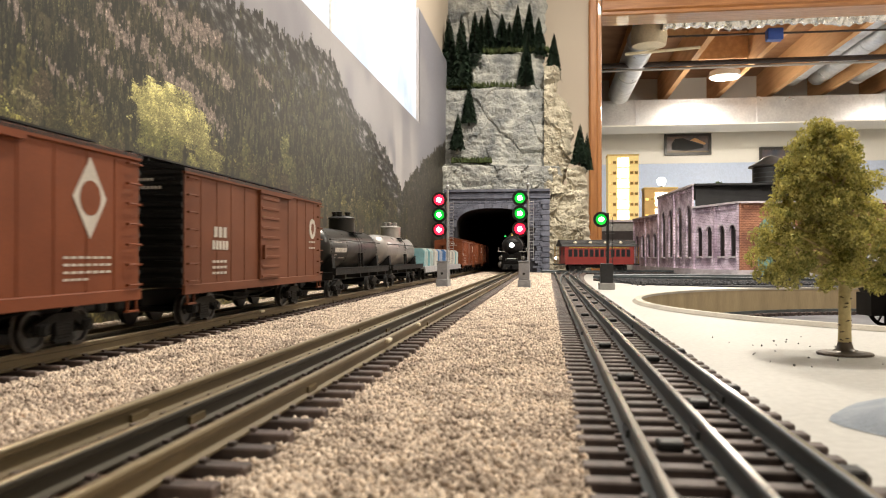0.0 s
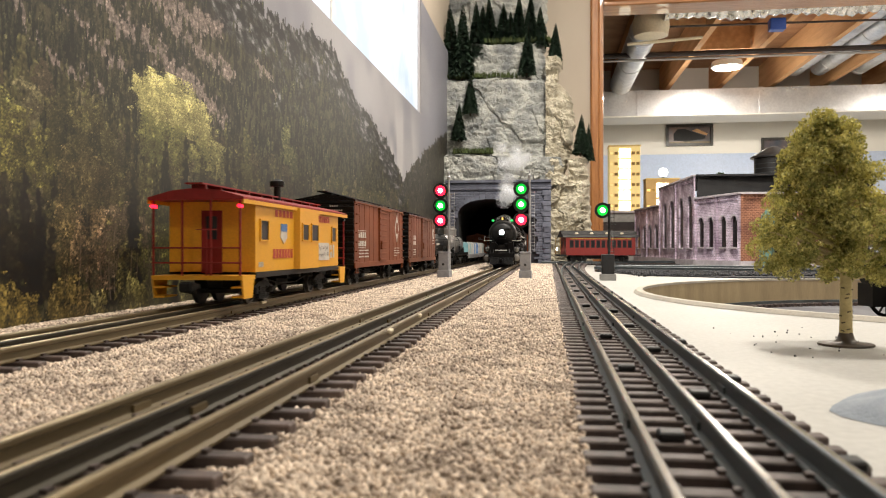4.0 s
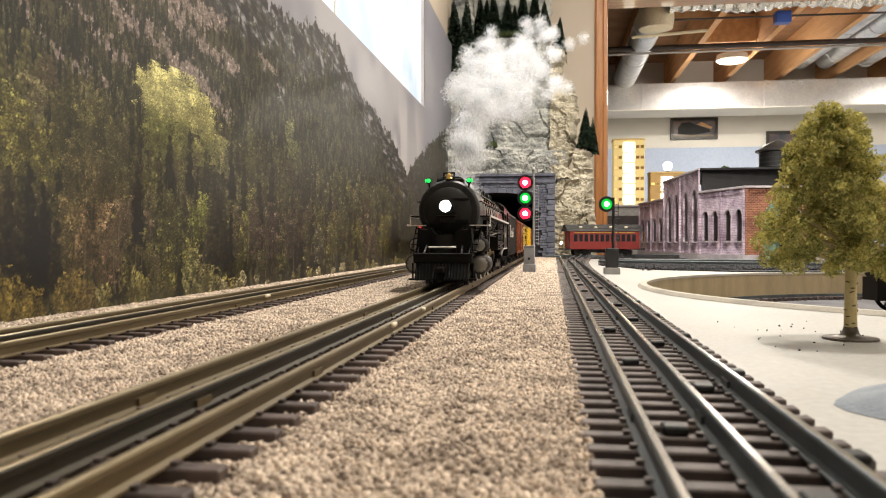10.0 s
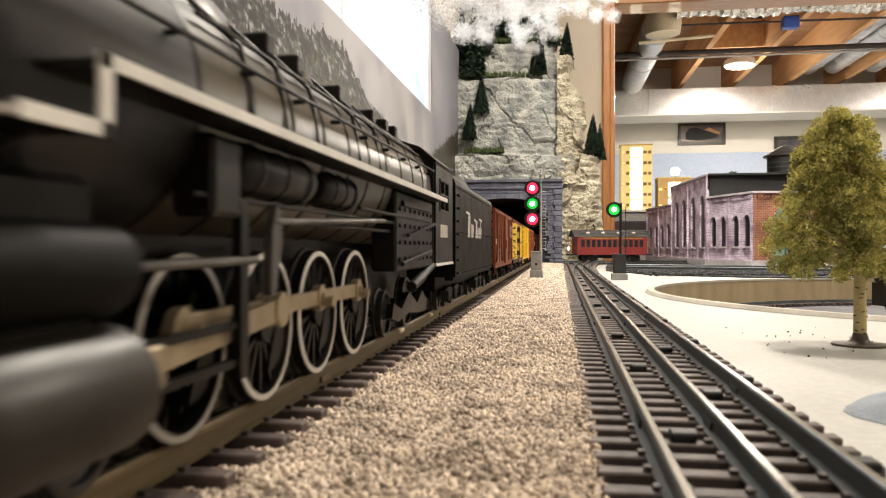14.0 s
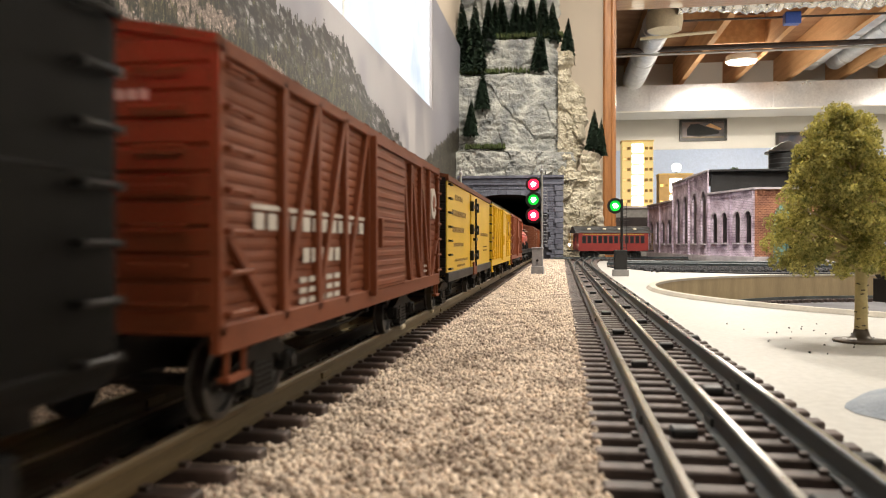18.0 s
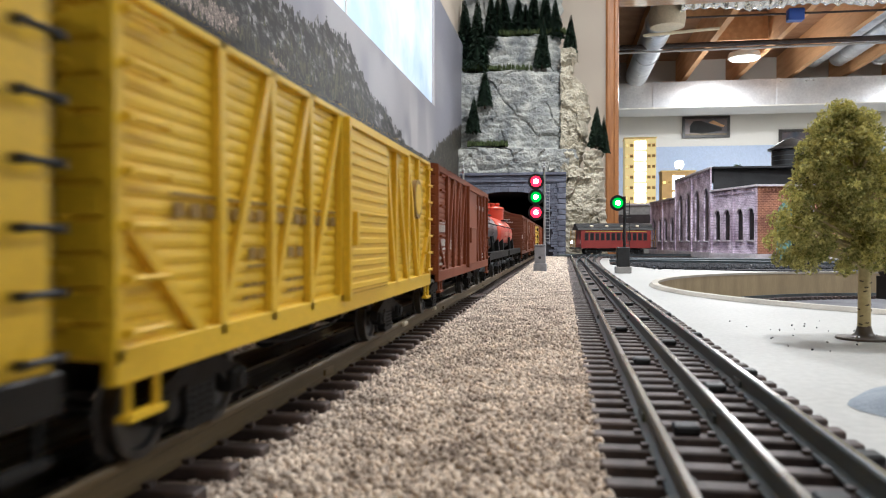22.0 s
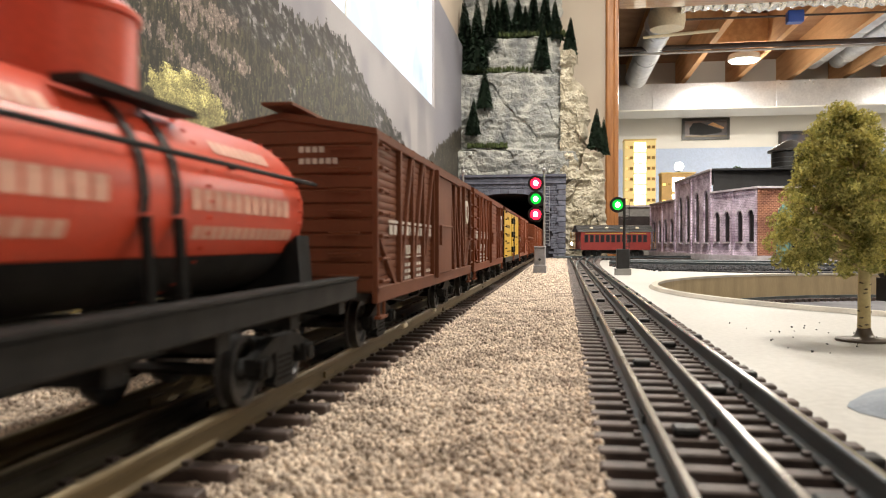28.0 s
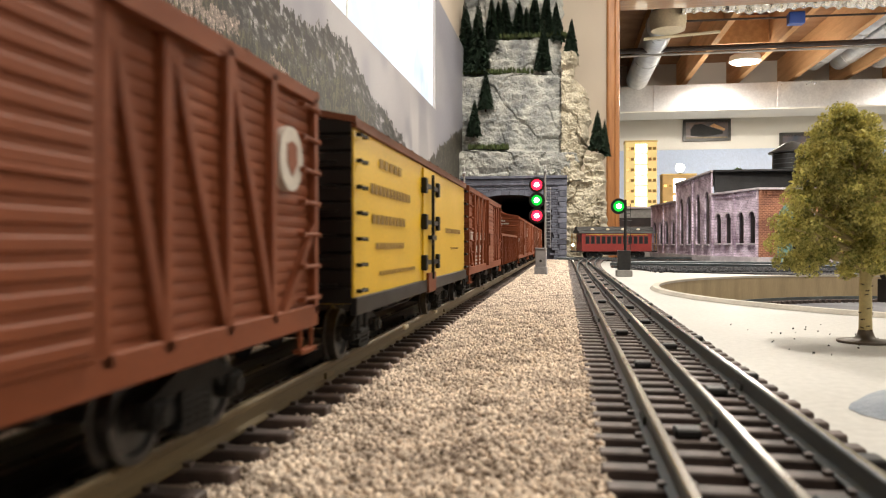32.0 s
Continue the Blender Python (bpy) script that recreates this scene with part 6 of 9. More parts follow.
def gondola(label):
    car = thing("gondola_car", label, "freight car")
    L, x = 0.250, 0.0315
    bm = B()
    for s in (-1, 1):
        box(bm, min(s * x, s * (x - 0.0015)), max(s * x, s * (x - 0.0015)), -L / 2, L / 2, 0.018, 0.050)
        box(bm, min(s * (x - 0.001), s * (x + 0.0015)), max(s * (x - 0.001), s * (x + 0.0015)), -L / 2, L / 2, 0.0485, 0.051)
        for i in range(13):
            y = -L / 2 + 0.003 + (L - 0.006) * i / 12
            box(bm, min(s * x, s * (x + 0.0014)), max(s * x, s * (x + 0.0014)), y - 0.001, y + 0.001, 0.018, 0.049)
        yb = s * L / 2
        box(bm, -x + 0.0016, x - 0.0016, min(yb, yb - s * 0.0015), max(yb, yb - s * 0.0015), 0.018, 0.050)
    part("body", bm, M["car_brown"], car)
    part("floor_plate", box(B(), -x + 0.0016, x - 0.0016, -L / 2 + 0.0016, L / 2 - 0.0016, 0.0185, 0.0205), M["car_dark"], car)
    underframe(car, L)
    for s in (-1, 1):
        truck(car, s * (L / 2 - 0.042))
        coupler(car, s * L / 2, s)
    return car


at(gondola("oxide brown gondola car with ribbed sides"), 5.81, "fwd")
for k, u in enumerate((6.09, 6.375, 6.66, 6.945)):
    src = CARS[(0, 3, 6, 7)[k]][0]
    at(copy_thing(src, Matrix()), u, "fwd")

# ---------- the freight train that goes away ----------
at(boxcar("box_car", 0.266, 0.0900, "car_brown", "smooth oxide-red steel box car, white diamond emblem", style="steel", sill=0.0225, roof="car_black", end="car_black",
          text=((-0.1177, -0.0827, 0.0584, 0.0590, 1), (-0.1177, -0.0827, 0.0510, 0.0572, 4), (-0.1177, -0.0827, 0.0418, 0.0476, 5), (-0.1177, -0.0827, 0.0398, 0.0404, 1), (-0.1157, -0.0710, 0.0366, 0.0380, 7), (-0.1157, -0.0710, 0.0332, 0.0346, 7), (-0.1157, -0.0700, 0.0298, 0.0312, 7), (0.0715, 0.1080, 0.0392, 0.0403, 7), (0.0715, 0.1080, 0.0360, 0.0371, 7), (0.0715, 0.1080, 0.0328, 0.0339, 7), (0.0715, 0.0900, 0.0298, 0.0308, 4)), herald=("diamond", 0.091, 0.066, 0.0125)), 0.223, "away")
at(boxcar("box_car", 0.260, 0.0895, "car_dark", "brown steel box car with white lettering blocks", style="steel", sill=0.0225, roof="car_black", end="car_black",
          text=((-0.092, -0.072, 0.052, 0.0585, 3), (-0.094, -0.070, 0.0445, 0.050, 5), (-0.094, -0.072, 0.0365, 0.0380, 4), (-0.094, -0.072, 0.0330, 0.0345, 4), (-0.094, -0.072, 0.0295, 0.0310, 4), (0.095, 0.112, 0.052, 0.0535, 4), (0.095, 0.112, 0.047, 0.0485, 4)), herald=("disc", 0.105, 0.064, 0.0085)), 0.532, "away")
TK3, zc, R = tank_car("tank_car", "tank_black", "black tank car with white lettering blocks", L=0.245, text=((-0.087, -0.043, 0.0449, 0.0494, 9), (-0.087, -0.079, 0.0416, 0.0429, 4), (-0.087, -0.079, 0.0388, 0.0402, 4), (-0.070, -0.048, 0.0388, 0.0401, 9), (-0.087, -0.060, 0.0545, 0.0555, 9)))
at(TK3, 0.835, "away")
TK4, zc, R = tank_car("tank_car", "tank_silver", "silver-white tank car with a tall dome", L=0.245)
at(TK4, 1.110, "away")


def flat_car(loads, label):
    car = thing("flat_car", label, "freight car")
    L = 0.250
    bm = box(B(), -0.0315, 0.0315, -L / 2, L / 2, 0.0200, 0.0240, 0.0003)
    for s in (-1, 1):
        box(bm, min(s * 0.029, s * 0.0320), max(s * 0.029, s * 0.0320), -L / 2, L / 2, 0.0140, 0.0205)
    part("deck", bm, M["sig_grey"], car)
    underframe(car, L)
    for s in (-1, 1):
        truck(car, s * (L / 2 - 0.042))
        coupler(car, s * L / 2, s)
    for k, (y, m) in enumerate(loads):
        b2 = extrude_profile(B(), [(-0.027, 0.0242), (0.027, 0.0242), (0.0275, 0.0500), (0.023, 0.0545), (-0.023, 0.0545), (-0.0275, 0.0500)], "y", y - 0.020, y + 0.020)
        ld = part("crate", b2, M[m], car)
        sp = B()
        for dy in (-0.014, 0.0, 0.014):
            extrude_profile(sp, [(-0.0278, 0.0242), (0.0278, 0.0242), (0.0283, 0.0502), (0.0235, 0.0552), (-0.0235, 0.0552), (-0.0283, 0.0502)], "y", y + dy - 0.0008, y + dy + 0.0008)
        part("strap", sp, M["lettering"], ld)
    return car


at(flat_car(((-0.09, "load_teal"), (-0.03, "load_teal"), (0.03, "load_grey"), (0.09, "load_blue")), "grey flat car loaded with strapped teal and blue crates"), 1.385, "away")
at(flat_car(((-0.09, "load_blue"), (-0.03, "load_grey"), (0.03, "load_grey"), (0.09, "load_teal")), "grey flat car loaded with strapped grey crates"), 1.655, "away")
for k, u in enumerate((1.935, 2.215, 2.495)):
    at(copy_thing(CARS[0][0] if k != 1 else CARS[7][0], Matrix()), u, "away")


mk("sash_words", (0.10, 0.09, 0.09), (0.08, 0.07, 0.07), 0.6, scale=60)


def caboose():
    car = thing("caboose", "yellow caboose with dark red roof and end platforms", "caboose")
    L, x, eave, sill = 0.210, 0.0315, 0.0738, 0.0232
    shell = part("body", extrude_profile(B(), [(-x, sill), (x, sill), (x, eave), (0, eave + 0.005), (-x, eave)], "y", -L / 2, L / 2), M["caboose_yellow"], car)
    w = x + 0.0022
    roof = part("roof", extrude_profile(B(), [(-w, eave), (-w * 0.5, eave + 0.0045), (0, eave + 0.0060), (w * 0.5, eave + 0.0045), (w, eave), (w, eave - 0.0018), (-w, eave - 0.0018)], "y", -L / 2 - 0.026, L / 2 + 0.026), M["caboose_red"], car)
    for sg in (-1, 1):
        part("fascia", box(B(), sg * (w - 0.0004) - 0.0006, sg * (w - 0.0004) + 0.0006, -L / 2 - 0.026, L / 2 + 0.026, eave - 0.0042, eave - 0.0015), M["caboose_yellow"], roof)
    rw = box(B(), -0.006, 0.006, -L / 2 - 0.028, L / 2 + 0.028, eave + 0.0085, eave + 0.0095)
    for i in range(11):
        y = -L / 2 - 0.02 + (L + 0.04) * i / 10
        box(rw, -0.005, 0.005, y - 0.001, y + 0.001, eave + 0.004, eave + 0.0088)
    part("running_board", rw, M["caboose_red"], roof)
    part("smoke_jack", lathe(B(), [(0.0030, eave + 0.003), (0.0030, eave + 0.018), (0.0062, eave + 0.018), (0.0062, eave + 0.0225), (0.002, eave + 0.0245)], 16, Matrix.Translation((0.004, 0.014, 0))), M["car_black"], roof)
    for s in (-1, 1):
        part("side_bay", extrude_profile(B(), [(s * x, -0.024), (s * (x + 0.0045), -0.022), (s * (x + 0.0045), 0.0280), (s * x, 0.0300)], "z", sill, eave - 0.0018), M["caboose_yellow"], car)
        part("under_sill", box(B(), min(s * (x - 0.004), s * (x + 0.0006)), max(s * (x - 0.004), s * (x + 0.0006)), -L / 2, L / 2, sill - 0.0040, sill - 0.0001), M["car_black"], car)
        for y, wd, zc2, hh in ((-0.0888, 0.0145, 0.0526, 0.0135), (-0.0090, 0.0150, 0.0527, 0.0122), (0.0160, 0.0180, 0.0527, 0.0132), (0.0890, 0.0130, 0.0524, 0.0128)):
            x = 0.0315 if abs(y) > 0.03 else 0.0360
            fr = B()
            a, b = sorted((s * x, s * (x + 0.0010)))
            for y0, y1, z0, z1 in ((y - wd / 2 - 0.0012, y + wd / 2 + 0.0012, zc2 + hh / 2, zc2 + hh / 2 + 0.0012), (y - wd / 2 - 0.0012, y + wd / 2 + 0.0012, zc2 - hh / 2 - 0.0012, zc2 - hh / 2), (y - wd / 2 - 0.0012, y - wd / 2, zc2 - hh / 2, zc2 + hh / 2), (y + wd / 2, y + wd / 2 + 0.0012, zc2 - hh / 2, zc2 + hh / 2)):
                box(fr, a, b, y0, y1, z0, z1)
            wn2 = part("window", fr, M["caboose_yellow"], car)
            part("pane", box(B(), min(s * x, s * (x + 0.0004)), max(s * x, s * (x + 0.0004)), y - wd / 2, y + wd / 2, zc2 - hh / 2, zc2 + hh / 2), M["glass_dark"], wn2)
        x = 0.0315
        # end platforms
        ye = s * (L / 2 + 0.024)
        a, b = sorted((s * L / 2, ye))
        plat = part("platform", box(B(), -x, x, a, b, 0.0185, 0.0215), M["caboose_yellow"], car)
        rl = B()
        for px in (-x + 0.001, -0.010, 0.010, x - 0.001):
            rod(rl, (px, ye, 0.0215), (px, ye, eave - 0.002), 0.0008, 6)
        for z in (0.030, 0.040):
            rod(rl, (-x, ye, z), (x, ye, z), 0.0006, 6)
        part("railing", rl, M["caboose_red"], plat)
        bw = B()
        rod(bw, (0.006, ye - s * 0.002, 0.0215), (0.006, ye - s * 0.002, 0.052), 0.0007, 6)
        rod(bw, (0.006, ye - s * 0.002, 0.052), (0.006, ye - s * 0.002, 0.0526), 0.0065, 16)
        part("brake_wheel", bw, M["caboose_red"], plat)
        dr = part("door", box(B(), -0.0075, 0.0075, min(s * L / 2, s * (L / 2 + 0.0008)), max(s * L / 2, s * (L / 2 + 0.0008)), 0.0225, 0.066), M["caboose_red"], car)
        part("pane", box(B(), -0.004, 0.004, min(s * L / 2, s * (L / 2 + 0.0012)), max(s * L / 2, s * (L / 2 + 0.0012)), 0.046, 0.062), M["glass_dark"], dr)
        for q in (-1, 1):
            stp = B()
            ya, yb = sorted((s * (L / 2 + 0.003), ye))
            extrude_profile(stp, [(ya, 0.0215), (yb, 0.0215), (yb - 0.003, 0.0060), (ya + 0.003, 0.0060)], "x", q * x - 0.0006, q * x + 0.0006)
            for z in (0.0065, 0.0130):
                box(stp, min(q * x, q * (x - 0.008)), max(q * x, q * (x - 0.008)), ya + 0.002, yb - 0.002, z, z + 0.0012)
            part("step", stp, M["caboose_yellow"], plat)
            part("marker_lamp", rod(B(), (q * (x - 0.001), ye - s * 0.003, eave - 0.006), (q * (x - 0.001), ye + s * 0.002, eave - 0.006), 0.0012, 12), M["red_lamp" if s < 0 else "car_black"], plat)
    bars(car, ((-0.068, -0.027, 0.0632, 0.0684, 5), (0.033, 0.075, 0.0626, 0.0682, 7), (-0.072, -0.027, 0.0322, 0.0392, 7)), x + 0.0002, "lettering_red")
    pl = part("placard", box(B(), x, x + 0.0006, 0.031, 0.073, 0.0291, 0.0446), M["lettering"], car)
    for zt, words in ((0.0388, "Safety is an Equal"), (0.0325, "Opportunity For All")):
        cu = bpy.data.curves.new("words", "FONT")
        cu.body, cu.size, cu.align_x = words, 0.0050, "CENTER"
        tmp = bpy.data.objects.new("words", cu)
        scene.collection.objects.link(tmp)
        me = bpy.data.meshes.new_from_object(tmp)
        bpy.data.objects.remove(tmp)
        me.name = "wording"
        me.materials.append(M["sash_words"])
        wo = new("wording", me)
        wo.parent = pl
        wo.matrix_basis = Matrix.Translation((x + 0.0007, 0.052, zt)) @ Matrix.Rotation(math.pi / 2, 4, "Z") @ Matrix.Rotation(math.pi / 2, 4, "X") @ Matrix.Diagonal((0.92, 1, 1, 1))
    bars(car, ((0.077, 0.084, 0.031, 0.0365, 2), (0.077, 0.082, 0.0385, 0.0425, 1), (0.086, 0.091, 0.031, 0.0430, 1), (-0.100, -0.090, 0.0265, 0.0300, 3)), x + 0.0002, "lettering")
    sh = part("shield", extrude_profile(B(), [(-0.0548, 0.0582), (-0.0412, 0.0582), (-0.0408, 0.0480), (-0.0480, 0.0432), (-0.0552, 0.0480)], "x", x, x + 0.0004), M["lettering"], car)
    part("shield_band", box(B(), x + 0.0004, x + 0.0006, -0.0548, -0.0412, 0.0525, 0.0582), M["load_blue"], sh)
    underframe(car, L)
    for s in (-1, 1):
        truck(car, s * (L / 2 - 0.034))
        coupler(car, s * (L / 2 + 0.022), s)
    return car


at(caboose(), -0.074, "away")

# ---------- the steam engine ----------
mk("pilot_black", (0.0045, 0.004, 0.0036), (0.003, 0.0028, 0.0026), 0.55, scale=60, fine=900, bump=0.06)
mk("tender_black", (0.0075, 0.0072, 0.0064), (0.0055, 0.0052, 0.0048), 0.45, scale=60, fine=900, bump=0.05)
mk("loco_black", (0.0085, 0.0078, 0.0068), (0.006, 0.0055, 0.005), 0.40, scale=60, fine=900, bump=0.06)
mk("loco_jacket", (0.078, 0.064, 0.044), (0.055, 0.045, 0.031), 0.30, scale=50, fine=900, bump=0.05)
mk("smokebox_grey", (0.013, 0.0125, 0.012), (0.008, 0.008, 0.008), 0.42, scale=60, fine=900, bump=0.1)
mk("cylinder_grey", (0.085, 0.08, 0.073), (0.06, 0.056, 0.052), 0.4, 0.3, scale=80)
mk("cover_grey", (0.24, 0.23, 0.21), (0.18, 0.17, 0.16), 0.35, 0.3, scale=80)
mk("cylinder_black", (0.017, 0.0145, 0.011), (0.012, 0.010, 0.008), 0.42, scale=60, fine=900, bump=0.06)
mk("rod_metal", (0.46, 0.38, 0.26), (0.36, 0.29, 0.19), 0.38, 0.6, scale=90)
mk("white_edge", (0.72, 0.69, 0.64), (0.62, 0.60, 0.56), 0.5, scale=90)
mk("brass", (0.70, 0.46, 0.14), (0.55, 0.34, 0.09), 0.28, 0.9, scale=80)
for _k, _v in (("loco_black", 0.20), ("smokebox_grey", 0.30), ("tender_black", 0.05), ("pilot_black", 0.12)):
    M[_k].node_tree.nodes["Principled BSDF"].inputs["Specular IOR Level"].default_value = _v
M["tail_glow"] = glow("tail_glow", (1.0, 0.02, 0.06), 45.0)
M["marker_green"] = glow("marker_green", (0.02, 0.75, 0.10), 1.6)

DRV_R = 0.0195
DRV_Y = (0.0645, 0.1085, 0.1525, 0.1965)
CRANK = 0.0085
CRANK_START = 3.40   # turn of the crank pins when the clip begins, radians


def spoked_wheel(r, spokes=14):
    bm = B()
    lathe_ring(bm, [(r + 0.0010, 0.0), (r + 0.0010, 0.0008), (r, 0.0012), (r, 0.0042), (r - 0.0020, 0.0044), (r - 0.0026, 0.0030), (r - 0.0026, 0.0)], 40)
    star = []
    for i in range(spokes):
        a, st = 2 * math.pi * i / spokes, math.pi / spokes
        for ra, da in ((0.0046, -st), (0.0050, -0.16), (r - 0.0024, -0.045), (r - 0.0024, 0.045), (0.0050, 0.16)):
            star.append((ra * math.cos(a + da), ra * math.sin(a + da)))
    extrude_profile(bm, star, "x", 0.0011, 0.0029)
    rod(bm, (0.0, 0, 0), (0.0046, 0, 0), 0.0042, 16)
    return bm


def lathe_ring(bm, prof, seg):
    """A closed ring round the x axis from (radius, x) points."""
    rings = [[bm.verts.new((x, r * math.cos(2 * math.pi * i / seg), r * math.sin(2 * math.pi * i / seg))) for i in range(seg)] for r, x in prof]
    k = len(rings)
    for q in range(k):
        a, b = rings[q], rings[(q + 1) % k]
        for i in range(seg):
            j = (i + 1) % seg
            bm.faces.new((a[i], a[j], b[j], b[i]))
    bmesh.ops.recalc_face_normals(bm, faces=bm.faces)


def loco():
    th = thing("steam_locomotive", "black steam locomotive with a bright headlight and white-edged running boards", "locomotive")
    ZB = 0.0692
    mm = Matrix.Translation((0, 0, ZB)) @ Matrix.Rotation(-math.pi / 2, 4, "X")
    sb = part("smokebox", lathe(B(), [(0.0235, -0.0030), (0.0268, -0.0020), (0.0288, 0.0012), (0.0290, 0.004), (0.0290, 0.052), (0.0288, 0.0525)], 56, mm), M["smokebox_grey"], th, smooth=True)
    part("smokebox_door", lathe(B(), [(0.0008, -0.0088), (0.009, -0.0080), (0.0165, -0.0058), (0.0210, -0.0038), (0.0222, -0.0026)], 48, mm), M["smokebox_grey"], sb, smooth=True)
    bl = B()
    for i in range(20):
        a = 2 * math.pi * i / 20
        rod(bl, (0.0243 * math.cos(a), -0.0036, ZB + 0.0243 * math.sin(a)), (0.0243 * math.cos(a), -0.0020, ZB + 0.0243 * math.sin(a)), 0.0006, 6)
    for zz in (0.010, -0.010):
        box(bl, 0.004, 0.020, -0.0076, -0.0048, ZB + zz - 0.0010, ZB + zz + 0.0010)
    part("door_dog", bl, M["loco_black"], sb)
    part("boiler", lathe(B(), [(0.0286, 0.0526), (0.0286, 0.054), (0.0290, 0.20), (0.0297, 0.23), (0.0297, 0.315), (0.020, 0.3152)], 56, mm), M["loco_jacket"], th, smooth=True)
    for y in (0.054, 0.080, 0.106, 0.132, 0.158, 0.184, 0.210, 0.236, 0.262, 0.288):
        r = float(np.interp(y, (0.054, 0.20, 0.23), (0.0289, 0.0293, 0.0300)))
        part("boiler_band", lathe(B(), [(r - 0.0004, y - 0.0010), (r, y - 0.0009), (r, y + 0.0009), (r - 0.0004, y + 0.0010)], 48, mm), M["loco_black"], th, smooth=True)
    # headlight on its bracket
    hl = part("headlight", lathe(B(), [(0.0045, 0.0), (0.0062, 0.001), (0.0066, 0.008), (0.0070, 0.0115), (0.0062, 0.0117)], 28, Matrix.Translation((0, -0.0125, ZB + 0.0030)) @ RX), M["loco_black"], th, smooth=True)
    part("headlight_lens", lathe(B(), [(0.0052, 0.0), (0.0043, 0.0008), (0.0005, 0.0014)], 26, Matrix.Translation((0, -0.0243, ZB + 0.0030)) @ RX), M["head_lamp"], hl)
    part("headlight_bracket", box(B(), -0.008, 0.008, -0.022, -0.007, ZB - 0.0055, ZB - 0.0040), M["loco_black"], hl)
    part("number_lamp", box(B(), -0.007, 0.007, -0.013, -0.008, ZB - 0.0110, ZB - 0.0070, 0.0004), M["smokebox_grey"], hl)
    # bell, stack, domes
    bel = part("bell", lathe(B(), [(0.0036, 0.0), (0.0032, 0.0008), (0.0023, 0.0030), (0.0020, 0.0046), (0.0011, 0.0055), (0.0004, 0.0058)], 24, Matrix.Translation((0, 0.002, ZB + 0.0295))), M["brass"], th, smooth=True)
    yk = B()
    for s in (-1, 1):
        box(yk, s * 0.0048 - 0.0007, s * 0.0048 + 0.0007, 0.0008, 0.0032, ZB + 0.0275, ZB + 0.0352)
    rod(yk, (-0.0056, 0.002, ZB + 0.0352), (0.0056, 0.002, ZB + 0.0352), 0.0008, 8)
    part("bell_yoke", yk, M["loco_black"], bel)
    part("stack", lathe(B(), [(0.0088, ZB + 0.0240), (0.0072, ZB + 0.0275), (0.0070, ZB + 0.0320), (0.0080, ZB + 0.0324), (0.0080, ZB + 0.0338), (0.0060, ZB + 0.0338), (0.0058, ZB + 0.026)], 30, Matrix.Translation((0, 0.030, 0))), M["loco_black"], th, smooth=True)
    part("feedwater_heater", box(B(), -0.013, 0.013, 0.008, 0.020, ZB + 0.0250, ZB + 0.0310, 0.0012), M["loco_black"], th)
    part("sand_dome", lathe(B(), [(0.0150, ZB + 0.0250), (0.0125, ZB + 0.0298), (0.0105, ZB + 0.0322), (0.004, ZB + 0.0333), (0.0005, ZB + 0.0335)], 30, Matrix.Translation((0, 0.095, 0)) @ Matrix.Diagonal((1, 1.7, 1, 1))), M["loco_jacket"], th, smooth=True)
    part("steam_dome", lathe(B(), [(0.0135, ZB + 0.0250), (0.0118, ZB + 0.0300), (0.008, ZB + 0.0321), (0.0005, ZB + 0.0326)], 30, Matrix.Translation((0, 0.165, 0)) @ Matrix.Diagonal((1, 1.5, 1, 1))), M["loco_jacket"], th, smooth=True)
    for x in (-0.004, 0.004):
        part("safety_valve", lathe(B(), [(0.0018, ZB + 0.025), (0.0018, ZB + 0.0315), (0.0010, ZB + 0.0330)], 12, Matrix.Translation((x, 0.285, 0))), M["brass"], th)
    # flag markers
    for s in (-1, 1):
        mk_l = part("marker_lamp", box(B(), s * 0.0190 - 0.0022, s * 0.0190 + 0.0022, -0.002, 0.003, ZB + 0.0252, ZB + 0.0305, 0.0006), M["loco_black"], th)
        part("lens", lathe(B(), [(0.0020, 0.0), (0.0016, 0.0010), (0.0003, 0.0015)], 16, Matrix.Translation((s * 0.0190, -0.0018, ZB + 0.0279)) @ RX), M["marker_green"], mk_l)
        part("lens", lathe(B(), [(0.0020, 0.0), (0.0016, 0.0010), (0.0003, 0.0015)], 16, Matrix.Translation((s * 0.0210, 0.0005, ZB + 0.0279)) @ (RY if s > 0 else Matrix.Rotation(-math.pi / 2, 4, "Y"))), M["marker_green"], mk_l)
        part("stem", rod(B(), (s * 0.0185, 0.001, ZB + 0.0200), (s * 0.0190, 0.001, ZB + 0.0258), 0.0008, 8), M["loco_black"], mk_l)
    for s in (-1, 1):
        # running boards: low front step, riser, long high board with a white edge
        xo = s * 0.0378
        xi = s * 0.0205
        a, b = sorted((xi, xo))
        part("running_board", box(B(), a, b, -0.008, 0.008, 0.0545, 0.0556), M["loco_black"], th)
        rb = part("running_board", box(B(), a, b, 0.008, 0.312, 0.0635, 0.0646), M["loco_black"], th)
        ea, eb = sorted((xo, xo + s * 0.0007))
        we = B()
        box(we, ea, eb, -0.008, 0.0095, 0.0542, 0.0562)
        box(we, ea, eb, 0.0070, 0.0095, 0.0542, 0.0652)
        box(we, ea, eb, 0.007, 0.312, 0.0632, 0.0652)
        box(we, min(xi, xo), max(xi, xo), -0.0088, -0.008, 0.0546, 0.0556)
        part("white_trim", we, M["white_edge"], rb)
        hr = B()
        rod(hr, (s * 0.0304, 0.006, ZB + 0.0085), (s * 0.0312, 0.312, ZB + 0.0105), 0.0006, 6)
